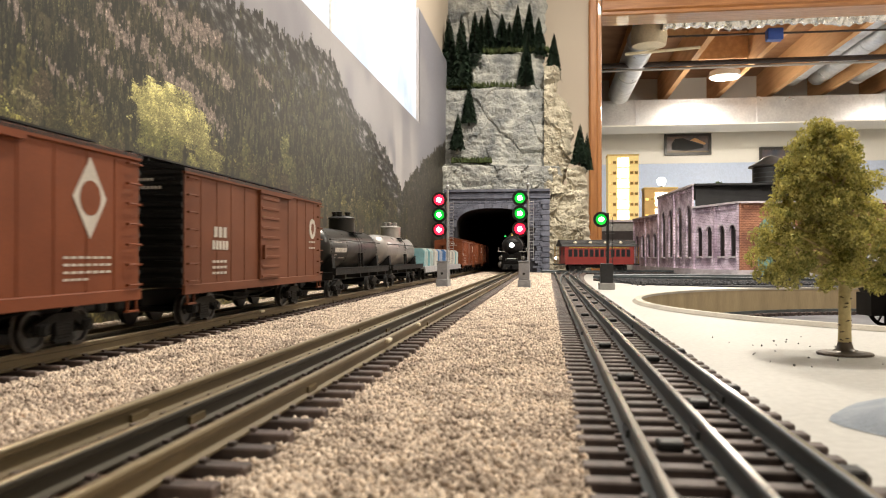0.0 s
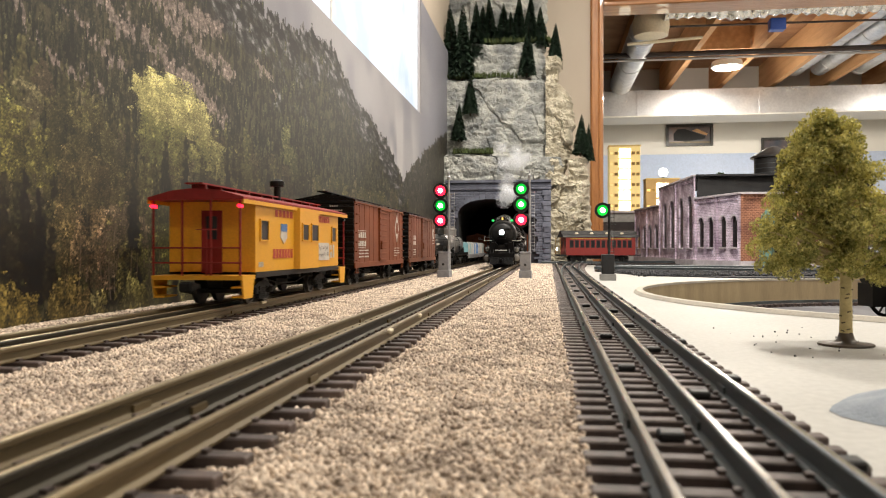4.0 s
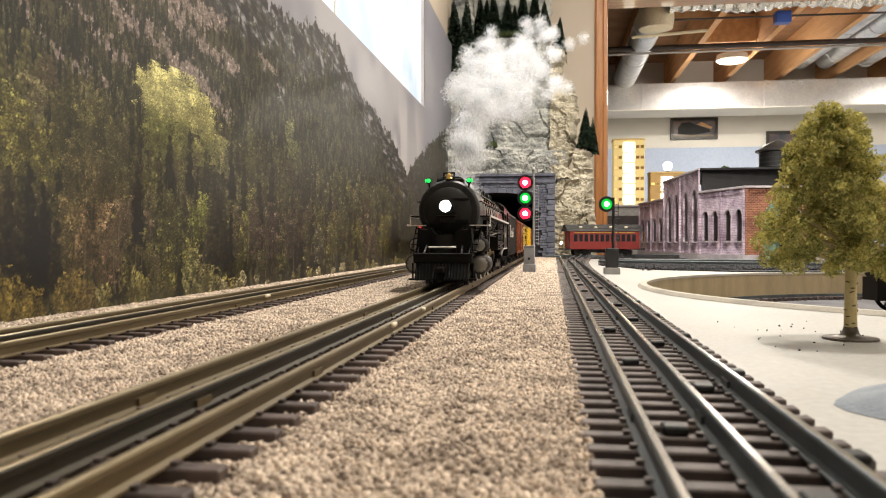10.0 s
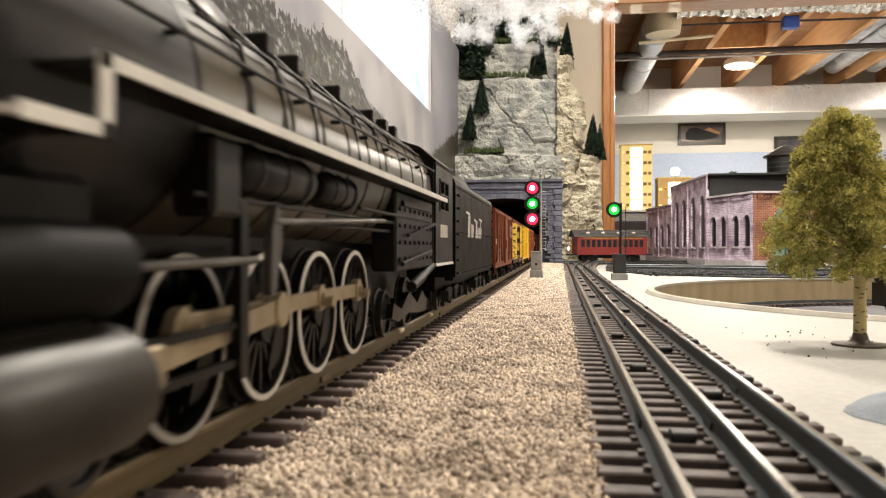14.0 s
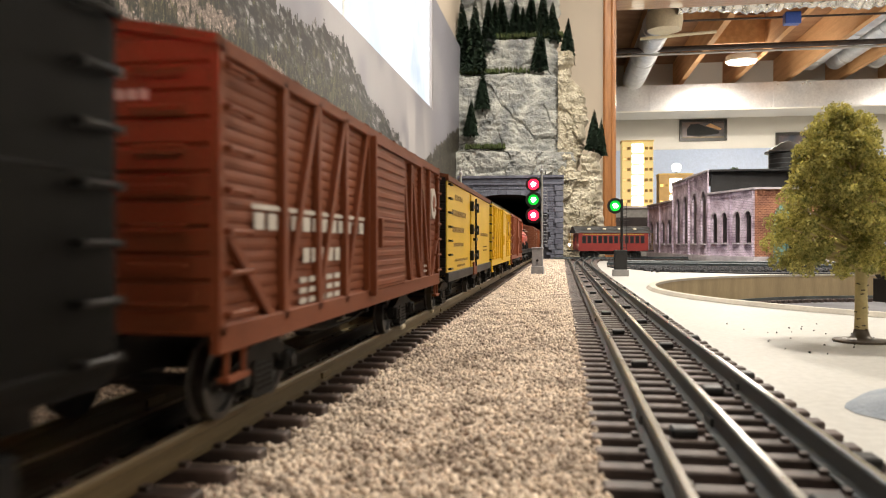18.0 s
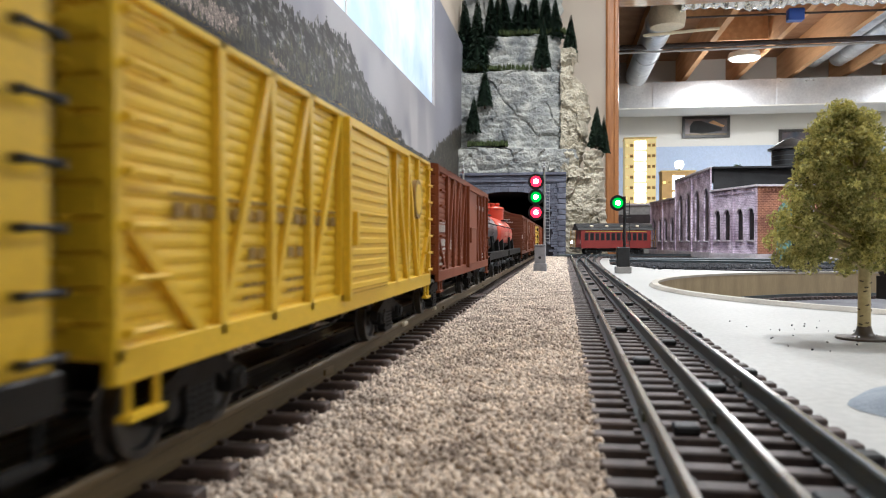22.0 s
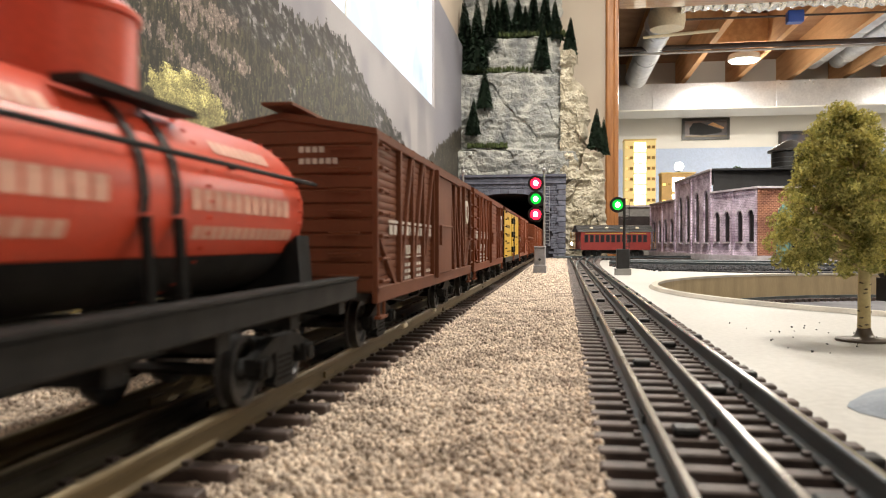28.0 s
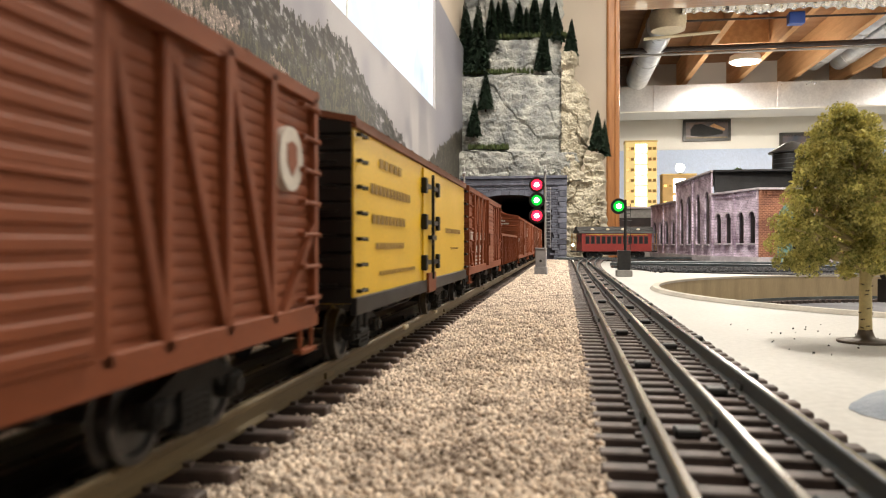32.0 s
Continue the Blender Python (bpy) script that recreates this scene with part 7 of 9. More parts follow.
        for i in range(10):
            y = 0.010 + 0.033 * i
            rod(hr, (s * 0.0250, y, ZB + 0.0085), (s * 0.0306, y, ZB + 0.0088), 0.0007, 6)
        part("handrail", hr, M["loco_black"], th)
        # air tanks and pumps under the board
        for y0, y1, r in ((0.070, 0.118, 0.0058), (0.128, 0.165, 0.0052)):
            tk = part("air_tank", lathe(B(), [(0.001, y0), (r * 0.7, y0 + 0.0006), (r, y0 + 0.003), (r, y1 - 0.003), (r * 0.7, y1 - 0.0006), (0.001, y1)], 22, Matrix.Translation((s * 0.0262, 0, 0.0572)) @ Matrix.Rotation(-math.pi / 2, 4, "X")), M["loco_black"], th, smooth=True)
            bd = B()
            for y in (y0 + 0.008, (y0 + y1) / 2, y1 - 0.008):
                lathe(bd, [(r, y - 0.0008), (r + 0.0004, y - 0.0006), (r + 0.0004, y + 0.0006), (r, y + 0.0008)], 20, Matrix.Translation((s * 0.0262, 0, 0.0572)) @ Matrix.Rotation(-math.pi / 2, 4, "X"))
            part("tank_band", bd, M["loco_black"], tk)
        part("air_pump", box(B(), min(s * 0.022, s * 0.031), max(s * 0.022, s * 0.031), 0.055, 0.068, 0.046, 0.062, 0.001), M["loco_black"], th)
        pp = B()
        for z, x, y0, y1 in ((0.0500, 0.0290, 0.050, 0.300), (0.0465, 0.0275, 0.100, 0.300), (ZB + 0.0175, 0.0248, 0.060, 0.300), (ZB - 0.002, 0.0302, 0.060, 0.300), (0.0530, 0.0305, 0.165, 0.300)):
            rod(pp, (s * x, y0, z), (s * x, y1, z), 0.0007, 6)
        for y in (0.078, 0.1, 0.125, 0.17, 0.2, 0.225):
            rod(pp, (s * 0.0300, y, 0.064), (s * 0.0262, y, ZB + 0.0155), 0.0006, 6)
            rod(pp, (s * 0.0262, y, ZB + 0.0155), (s * 0.011, y, ZB + 0.0292), 0.0006, 6)
        part("piping", pp, M["loco_black"], th)
        for y in (0.12, 0.145, 0.19, 0.24, 0.265, 0.285):
            vh = B()
            box(vh, min(s * 0.008, s * 0.017), max(s * 0.008, s * 0.017), y - 0.003, y + 0.003, ZB + 0.0240, ZB + 0.0300, 0.0006)
            part("check_valve", vh, M["loco_black"], th)
        # cylinders
        cyl = part("cylinder", lathe(B(), [(0.0030, -0.012), (0.0035, -0.0135), (0.0080, -0.0125), (0.0095, -0.0105), (0.0095, 0.020), (0.004, 0.021)], 30, Matrix.Translation((s * 0.0300, 0, 0.0195)) @ Matrix.Rotation(-math.pi / 2, 4, "X")), M["cylinder_black"], th, smooth=True)
        part("cylinder_cover", lathe(B(), [(0.0008, -0.0145), (0.0035, -0.0143), (0.0062, -0.0136), (0.0076, -0.0126)], 30, Matrix.Translation((s * 0.0300, 0, 0.0195)) @ Matrix.Rotation(-math.pi / 2, 4, "X")), M["cover_grey"], cyl, smooth=True)
        part("valve_chest", lathe(B(), [(0.0022, -0.0115), (0.0028, -0.0125), (0.0058, -0.0120), (0.0070, -0.010), (0.0070, 0.020), (0.003, 0.021)], 26, Matrix.Translation((s * 0.0295, 0, 0.0368)) @ Matrix.Rotation(-math.pi / 2, 4, "X")), M["pilot_black"], th, smooth=True)
        part("chest_cover", lathe(B(), [(0.0008, -0.0134), (0.0026, -0.0133), (0.0046, -0.0128), (0.0056, -0.0121)], 26, Matrix.Translation((s * 0.0295, 0, 0.0368)) @ Matrix.Rotation(-math.pi / 2, 4, "X")), M["cover_grey"], cyl, smooth=True)
        part("cylinder_saddle", box(B(), min(s * 0.004, s * 0.0265), max(s * 0.004, s * 0.0310), -0.006, 0.017, 0.0195, 0.050, 0.0015), M["pilot_black"], cyl)
        cb = B()
        for i in range(12):
            a = 2 * math.pi * i / 12
            rod(cb, (s * 0.0300 + 0.0070 * math.cos(a), -0.0134, 0.0195 + 0.0070 * math.sin(a)), (s * 0.0300 + 0.0070 * math.cos(a), -0.012, 0.0195 + 0.0070 * math.sin(a)), 0.0006, 6)
        part("cover_bolt", cb, M["cylinder_grey"], cyl)
        # slide bars, links and reach rods
        for z in (0.0235, 0.0155):
            part("slide_bar", box(B(), s * 0.0275 - 0.0012, s * 0.0275 + 0.0012, 0.020, 0.072, z - 0.0008, z + 0.0008), M["loco_black"], th)
        lk = B()
        box(lk, s * 0.0285 - 0.0010, s * 0.0285 + 0.0010, 0.071, 0.075, 0.012, 0.050)
        part("guide_yoke", lk, M["loco_black"], th)
        rr = B()
        rod(rr, (s * 0.0290, 0.020, 0.0368), (s * 0.0290, 0.080, 0.0372), 0.0010, 8)
        rod(rr, (s * 0.0305, 0.088, 0.046), (s * 0.0305, 0.20, 0.050), 0.0009, 8)
        part("valve_rod", rr, M["cylinder_grey"], th)
        ln = B()
        extrude_profile(ln, [(0.084, 0.029), (0.087, 0.029), (0.091, 0.040), (0.091, 0.047), (0.088, 0.050), (0.085, 0.044)], "x", s * 0.0300 - 0.0010, s * 0.0300 + 0.0010)
        part("expansion_link", ln, M["cylinder_grey"], th)
        # firebox sides, ash pan
        fbx = part("firebox_side", box(B(), min(s * 0.020, s * 0.0305), max(s * 0.020, s * 0.0305), 0.222, 0.312, 0.030, 0.0635, 0.001), M["loco_black"], th)
        sb2 = B()
        for i in range(8):
            for j in range(4):
                rod(sb2, (s * 0.0305, 0.228 + 0.011 * i, 0.035 + 0.007 * j), (s * 0.0312, 0.228 + 0.011 * i, 0.035 + 0.007 * j), 0.0009, 6)
        box(sb2, min(s * 0.0305, s * 0.0318), max(s * 0.0305, s * 0.0318), 0.232, 0.300, 0.0575, 0.0595)
        rod(sb2, (s * 0.0318, 0.228, 0.033), (s * 0.0318, 0.300, 0.038), 0.0010, 6)
        rod(sb2, (s * 0.0318, 0.240, 0.045), (s * 0.0318, 0.312, 0.052), 0.0008, 6)
        part("stay_bolt", sb2, M["loco_black"], fbx)
        inj = B()
        rod(inj, (s * 0.0300, 0.285, 0.026), (s * 0.0300, 0.318, 0.031), 0.0018, 10)
        rod(inj, (s * 0.0300, 0.318, 0.031), (s * 0.0300, 0.322, 0.044), 0.0018, 10)
        rod(inj, (s * 0.0295, 0.260, 0.022), (s * 0.0300, 0.285, 0.026), 0.0024, 10)
        part("injector_pipe", inj, M["loco_black"], th)
        # trailing truck
        tf = B()
        extrude_profile(tf, [(0.232, 0.010), (0.236, 0.016), (0.252, 0.0125), (0.270, 0.019), (0.290, 0.0125), (0.304, 0.018), (0.318, 0.012), (0.314, 0.007), (0.296, 0.0075), (0.270, 0.0095), (0.245, 0.0075)], "x", s * 0.0250 - 0.0015, s * 0.0250 + 0.0015)
        part("trailing_frame", tf, M["loco_black"], th)
    for y, r in ((0.250, 0.0105), (0.297, 0.0125), (-0.006, 0.0095), (0.030, 0.0095)):
        bm = B()
        rod(bm, (-0.02, y, r), (0.02, y, r), 0.0018, 8)
        for s in (-1, 1):
            lathe(bm, [(r + 0.0010, 0.0), (r + 0.0010, 0.0008), (r, 0.0012), (r, 0.0040), (r - 0.0016, 0.0041), (r - 0.0020, 0.0028), (0.003, 0.0022), (0.0026, 0.0040), (0.0008, 0.0041)], 28, Matrix.Translation((s * 0.0158, y, r)) @ (RY if s > 0 else Matrix.Rotation(-math.pi / 2, 4, "Y")))
        part("truck_wheelset", bm, M["wheel_steel"], th, smooth=True)
    # frame, pilot deck, pilot
    part("main_frame", box(B(), -0.011, 0.011, -0.030, 0.34, 0.012, 0.046), M["loco_black"], th)
    part("pilot_deck", box(B(), -0.0260, 0.0260, -0.0365, 0.006, 0.0265, 0.0295, 0.0006), M["pilot_black"], th)
    pb = part("pilot_beam", box(B(), -0.0262, 0.0262, -0.043, -0.036, 0.0210, 0.0300, 0.0008), M["pilot_black"], th)
    pl = B()
    extrude_profile(pl, [(-0.042, 0.0212), (-0.036, 0.0212), (-0.040, 0.0060), (-0.050, 0.0060), (-0.050, 0.0075)], "x", -0.0236, 0.0236)
    part("pilot", pl, M["pilot_black"], pb)
    for i in range(17):
        bars_b = B()
        x = -0.0232 + 0.0029 * i
        rod(bars_b, (x, -0.0428, 0.0212), (x * 0.96, -0.0512, 0.0064), 0.0006, 6)
        part("pilot_bar", bars_b, M["pilot_black"], pb)
    part("coupler", box(B(), -0.0030, 0.0030, -0.058, -0.043, 0.0125, 0.0180, 0.0010), M["pilot_black"], pb)
    ctb = B()
    for s in (-1, 1):
        rod(ctb, (s * 0.0065, -0.0445, 0.0195), (s * 0.0075, -0.053, 0.0080), 0.0005, 6)
    part("air_hose", ctb, M["loco_black"], pb)
    part("uncoupling_bar", rod(B(), (-0.0120, -0.0445, 0.0352), (0.0120, -0.0445, 0.0352), 0.0008, 8), M["white_edge"], pb)
    for s in (-1, 1):
        brc = B()
        rod(brc, (s * 0.0120, -0.0445, 0.0352), (s * 0.0120, -0.042, 0.029), 0.0006, 6)
        rod(brc, (s * 0.017, -0.040, 0.0295), (s * 0.013, -0.001, 0.055), 0.0011, 8)
        rod(brc, (s * 0.0255, -0.043, 0.0295), (s * 0.0255, -0.043, 0.041), 0.0006, 6)
        part("smokebox_brace", brc, M["loco_black"], pb)
    for sg in (-1, 1):
        part("pump_shield", extrude_profile(B(), [(sg * 0.0065, 0.0296), (sg * 0.0262, 0.0296), (sg * 0.0240, 0.0520), (sg * 0.0130, 0.0520), (sg * 0.0065, 0.0440)], "y", -0.030, -0.012), M["pilot_black"], th)
        part("shield_edge", box(B(), sg * 0.0185 - 0.0030, sg * 0.0185 + 0.0030, -0.0306, -0.0300, 0.0508, 0.0514), M["cylinder_grey"], th)
    for s in (-1, 1):
        stp = box(B(), s * 0.0268 - 0.003, s * 0.0268 + 0.003, -0.046, -0.036, 0.0060, 0.0075)
        rod(stp, (s * 0.0268, -0.041, 0.0075), (s * 0.0268, -0.041, 0.021), 0.0008, 6)
        part("foot_step", stp, M["pilot_black"], pb)
        lad2 = B()
        rod(lad2, (s * 0.0290, -0.038, 0.0300), (s * 0.0310, 0.0035, 0.0550), 0.0007, 6)
        rod(lad2, (s * 0.0230, -0.038, 0.0300), (s * 0.0250, 0.0035, 0.0550), 0.0007, 6)
        for i in range(5):
            u = (i + 0.5) / 5
            box(lad2, s * 0.0275 - 0.003, s * 0.0275 + 0.003, -0.038 + 0.0395 * u - 0.0015, -0.038 + 0.0395 * u + 0.0015, 0.030 + 0.025 * u - 0.0004, 0.030 + 0.025 * u + 0.0004)
        part("front_steps", lad2, M["pilot_black"], th)
    # cab
    xo = 0.0318
    cab = thing_part("cab", th)
    roof = [(-xo - 0.001, 0.0850), (-0.024, 0.0925), (-0.012, 0.0965), (0, 0.0975), (0.012, 0.0965), (0.024, 0.0925), (xo + 0.001, 0.0850), (xo, 0.0838), (0.0235, 0.0910), (0.0118, 0.0950), (0, 0.0960), (-0.0118, 0.0950), (-0.0235, 0.0910), (-xo, 0.0838)]
    part("cab_roof", extrude_profile(B(), roof, "y", 0.310, 0.386), M["loco_black"], cab)
    part("roof_hatch", box(B(), -0.008, 0.008, 0.335, 0.352, 0.0965, 0.0985, 0.0005), M["loco_black"], cab)
    part("cab_front", extrude_profile(B(), [(-xo + 0.001, 0.030), (xo - 0.001, 0.030), (xo - 0.001, 0.0845), (0.024, 0.0910), (0, 0.0955), (-0.024, 0.0910), (-xo + 0.001, 0.0845)], "y", 0.3125, 0.3145), M["loco_black"], cab)
    for s in (-1, 1):
        a, b = sorted((s * (xo - 0.0012), s * xo))
        cs2 = B()
        box(cs2, a, b, 0.3145, 0.378, 0.0300, 0.0600)
        box(cs2, a, b, 0.3145, 0.378, 0.0770, 0.0845)
        box(cs2, a, b, 0.3145, 0.3265, 0.0600, 0.0770)
        box(cs2, a, b, 0.3585, 0.378, 0.0600, 0.0770)
        side = part("cab_side", cs2, M["loco_black"], cab)
        wf = B()
        c, d = sorted((s * (xo - 0.0008), s * (xo + 0.0006)))
        for y in (0.327, 0.3425, 0.358):
            box(wf, c, d, y - 0.0007, y + 0.0007, 0.0600, 0.0770)
        for z in (0.0602, 0.0690, 0.0768):
            box(wf, c, d, 0.3265, 0.3585, z - 0.0005, z + 0.0005)
        part("window_frame", wf, M["loco_black"], side)
        part("white_trim", box(B(), min(s * xo, s * (xo + 0.0005)), max(s * xo, s * (xo + 0.0005)), 0.3145, 0.378, 0.0300, 0.0314), M["white_edge"], side)
        if s > 0:
            bars(side, ((0.328, 0.356, 0.0455, 0.0525, 4),), xo + 0.0001, "lettering", name="number_blocks")
    part("cab_floor", box(B(), -xo + 0.0015, xo - 0.0015, 0.3145, 0.384, 0.0300, 0.0320), M["loco_black"], cab)
    # driving wheels
    wheels = []
    tyre, disc = None, None
    for y in DRV_Y:
        ax = new("driving_wheelset")
        ax.parent = th
        ax.location = (0, y, DRV_R)
        part("axle", rod(B(), (-0.019, 0, 0), (0.019, 0, 0), 0.0026, 12), M["loco_black"], ax)
        for s in (-1, 1):
            if tyre is None:
                wb = spoked_wheel(DRV_R)
                cwt = extrude_profile(B(), [(0.012 * math.sin(a), -abs(0.0155 * math.cos(a))) for a in np.linspace(-1.0, 1.0, 9)], "x", 0.0012, 0.0036)
                tm = B()
                lathe_ring(tm, [(DRV_R - 0.0002, 0.0030), (DRV_R - 0.0002, 0.0045), (DRV_R - 0.0017, 0.0047), (DRV_R - 0.0017, 0.0030)], 44)
                disc = part("spoked_wheel", wb, M["loco_black"], ax, smooth=True)
                tyre = part("white_tyre", tm, M["white_edge"], ax)
                wgt = part("counterweight", cwt, M["loco_black"], ax)
                for o in (disc, tyre, wgt):
                    o.matrix_basis = pose(0.0158, 0, 0)
            else:
                m = pose(s * 0.0158, 0, 0) @ (Matrix() if s > 0 else Matrix.Rotation(math.pi, 4, "Z"))
                for o in (disc, tyre, wgt):
                    twin(o, m, ax)
            pin = rod(B(), (s * 0.0195, 0, CRANK if s > 0 else -CRANK), (s * 0.0275, 0, CRANK if s > 0 else -CRANK), 0.0016, 10)
            part("crank_pin", pin, M["rod_metal"], ax)
        wheels.append(ax)
    # rods
    rods = []
    for s in (1, -1):
        sr = B()
        x = s * 0.0225
        for y0, y1 in zip(DRV_Y, DRV_Y[1:]):
            box(sr, x - 0.0009, x + 0.0009, y0 - DRV_Y[0], y1 - DRV_Y[0], -0.0023, 0.0023, 0.0003)
        for y in DRV_Y:
            rod(sr, (x - 0.0013, y - DRV_Y[0], 0), (x + 0.0013, y - DRV_Y[0], 0), 0.0040, 18)
            rod(sr, (x + s * 0.0013, y - DRV_Y[0], 0), (x + s * 0.0022, y - DRV_Y[0], 0), 0.0015, 10)
        side_rod = part("side_rod", sr, M["rod_metal"], th, smooth=True)
        mr = B()
        x = s * 0.0262
        extrude_profile(mr, [(0.0, -0.0028), (0.0, 0.0028), (-0.066, 0.0021), (-0.066, -0.0021)], "x", x - 0.0008, x + 0.0008)
        rod(mr, (x - 0.0014, 0, 0), (x + 0.0014, 0, 0), 0.0044, 18)
        rod(mr, (x - 0.0012, -0.066, 0), (x + 0.0012, -0.066, 0), 0.0024, 14)
        main_rod = part("main_rod", mr, M["rod_metal"], th, smooth=True)
        ch = box(B(), s * 0.0275 - 0.0020, s * 0.0275 + 0.0020, -0.0045, 0.0045, -0.0040, 0.0040, 0.0008)
        rod(ch, (s * 0.0265, -0.0045, 0), (s * 0.0265, -0.030, 0), 0.0011, 8)
        crosshead = part("crosshead", ch, M["rod_metal"], th)
        rods.append((s, side_rod, main_rod, crosshead))
    return th, wheels, rods


def thing_part(name, parent):
    o = new(name)
    o.parent = parent
    return o


def tender():
    th = thing("tender", "large black riveted tender with white lettering blocks", "tender")
    L, x = 0.254, 0.0330
    y0, y1 = -L / 2, L / 2
    body = part("tank_body", extrude_profile(B(), [(-x, 0.0215), (x, 0.0215), (x, 0.0790), (x - 0.0012, 0.0822), (x - 0.004, 0.0830), (-x + 0.004, 0.0830), (-x + 0.0012, 0.0822), (-x, 0.0790)], "y", y0, y1), M["tender_black"], th)
    part("coal_bunker", extrude_profile(B(), [(-x + 0.003, 0.0830), (x - 0.003, 0.0830), (x - 0.007, 0.0900), (-x + 0.007, 0.0900)], "y", y0 + 0.002, y0 + 0.100), M["loco_black"], body)
    rng = random.Random(4)
    cv = B()
    for _ in range(160):
        bmesh.ops.create_icosphere(cv, subdivisions=1, radius=rng.uniform(0.002, 0.004), matrix=Matrix.Translation((rng.uniform(-0.022, 0.022), rng.uniform(y0 + 0.006, y0 + 0.096), 0.0895 + rng.uniform(0, 0.003))))
    part("coal_load", cv, M["car_black"], th, kind="stuff")
    rvs = []
    for z in (0.0235, 0.0495, 0.0770):
        for i in range(96):
            rvs.append((y0 + 0.002 + (L - 0.004) * i / 95, z))
    for i in range(1, 6):
        for j in range(22):
            rvs.append((y0 + L * i / 6, 0.0235 + 0.0535 * j / 21))
    vs, fs = [], []
    for (y, z) in rvs:
        b = len(vs)
        vs += [(x, y - 0.0004, z - 0.0004), (x, y + 0.0004, z - 0.0004), (x, y + 0.0004, z + 0.0004), (x, y - 0.0004, z + 0.0004), (x + 0.0004, y, z)]
        fs += [(b, b + 1, b + 4), (b + 1, b + 2, b + 4), (b + 2, b + 3, b + 4), (b + 3, b, b + 4)]
    raw("rivets", vs, fs, M["loco_black"], body, kind="stuff")
    part("underframe", box(B(), -0.020, 0.020, y0, y1, 0.0130, 0.0215), M["pilot_black"], th)
    part("side_beam", box(B(), 0.026, 0.0315, y0, y1, 0.0195, 0.0215), M["pilot_black"], th)
    for yc in (-0.080, 0.080):
        t = thing_part("truck", th)
        t.location = (0, yc, 0)
        for s in (-1, 1):
            sf = B()
            pts = [(-0.036, 0.007), (-0.036, 0.0125), (-0.018, 0.0150), (0, 0.0125), (0.018, 0.0150), (0.036, 0.0125), (0.036, 0.007), (0.030, 0.0055), (0.018, 0.0090), (0.006, 0.0055), (-0.006, 0.0055), (-0.018, 0.0090), (-0.030, 0.0055)]
            extrude_profile(sf, pts, "x", s * 0.0235 - 0.0016, s * 0.0235 + 0.0016)
            for q in (-0.031, 0.0, 0.031):
                box(sf, s * 0.0250 - 0.002, s * 0.0250 + 0.002, q - 0.004, q + 0.004, 0.0060, 0.0128, 0.0006)
            part("side_frame", sf, M["truck_black"], t)
        for q in (-0.031, 0.0, 0.031):
            bm = B()
            rod(bm, (-0.02, q, 0.0090), (0.02, q, 0.0090), 0.0016, 8)
            for s in (-1, 1):
                lathe(bm, [(0.0100, 0.0), (0.0100, 0.0008), (0.0090, 0.0012), (0.0090, 0.0040), (0.007, 0.0040), (0.0065, 0.0028), (0.002, 0.0026)], 24, Matrix.Translation((s * 0.0158, q, 0.0090)) @ (RY if s > 0 else Matrix.Rotation(-math.pi / 2, 4, "Y")))
            part("wheelset", bm, M["wheel_steel"], t, smooth=True)
    # slanting white blocks where the railway's name stands
    lt = B()
    sl = 0.0035
    OFF = 0.006
    for ya, yb, zb in ((-0.0700, -0.0655, 0.0620), (-0.0630, -0.0590, 0.0620), (-0.0520, -0.0495, 0.0570), (-0.0455, -0.0425, 0.0565), (-0.0400, -0.0372, 0.0565), (-0.0205, -0.0175, 0.0600), (-0.0150, -0.0125, 0.0600),
                       (-0.0090, -0.0068, 0.0552), (-0.0025, -0.0002, 0.0552), (0.0040, 0.0063, 0.0552), (0.0105, 0.0130, 0.0600), (0.0170, 0.0195, 0.0552)):
        extrude_profile(lt, [(ya + OFF, 0.047), (yb + OFF, 0.047), (yb + OFF + sl, zb), (ya + OFF + sl, zb)], "x", x, x + 0.0002)
    for ya, yb, z in ((-0.080, -0.058, 0.0635), (-0.0300, -0.018, 0.0600), (0.004, 0.026, 0.0615)):
        extrude_profile(lt, [(ya + OFF, z), (yb + OFF, z - 0.0014), (yb + OFF, z + 0.0006), (ya + 0.002 + OFF, z + 0.0012)], "x", x, x + 0.0002)
    part("lettering", lt, M["white_edge"], th)
    tl = part("tail_lamp", rod(B(), (0.0245, y1, 0.0765), (0.0245, y1 + 0.0035, 0.0765), 0.0026, 16), M["loco_black"], th)
    part("tail_lens", lathe(B(), [(0.0024, 0.0), (0.0020, 0.0010), (0.0004, 0.0014)], 16, Matrix.Translation((0.0245, y1 + 0.0035, 0.0765)) @ Matrix.Rotation(-math.pi / 2, 4, "X")), M["tail_glow"], tl, "glowing red lens")
    for s in (-1, 1):
        for q in (y0 + 0.006, y1 - 0.006):
            ladder(th, s * (x + 0.0018), q, 0.024, 0.072, "loco_black", 0.008)
        coupler(th, s * L / 2, s)
    return th


LOCO, WHEELS, RODS = loco()
TENDER = tender()

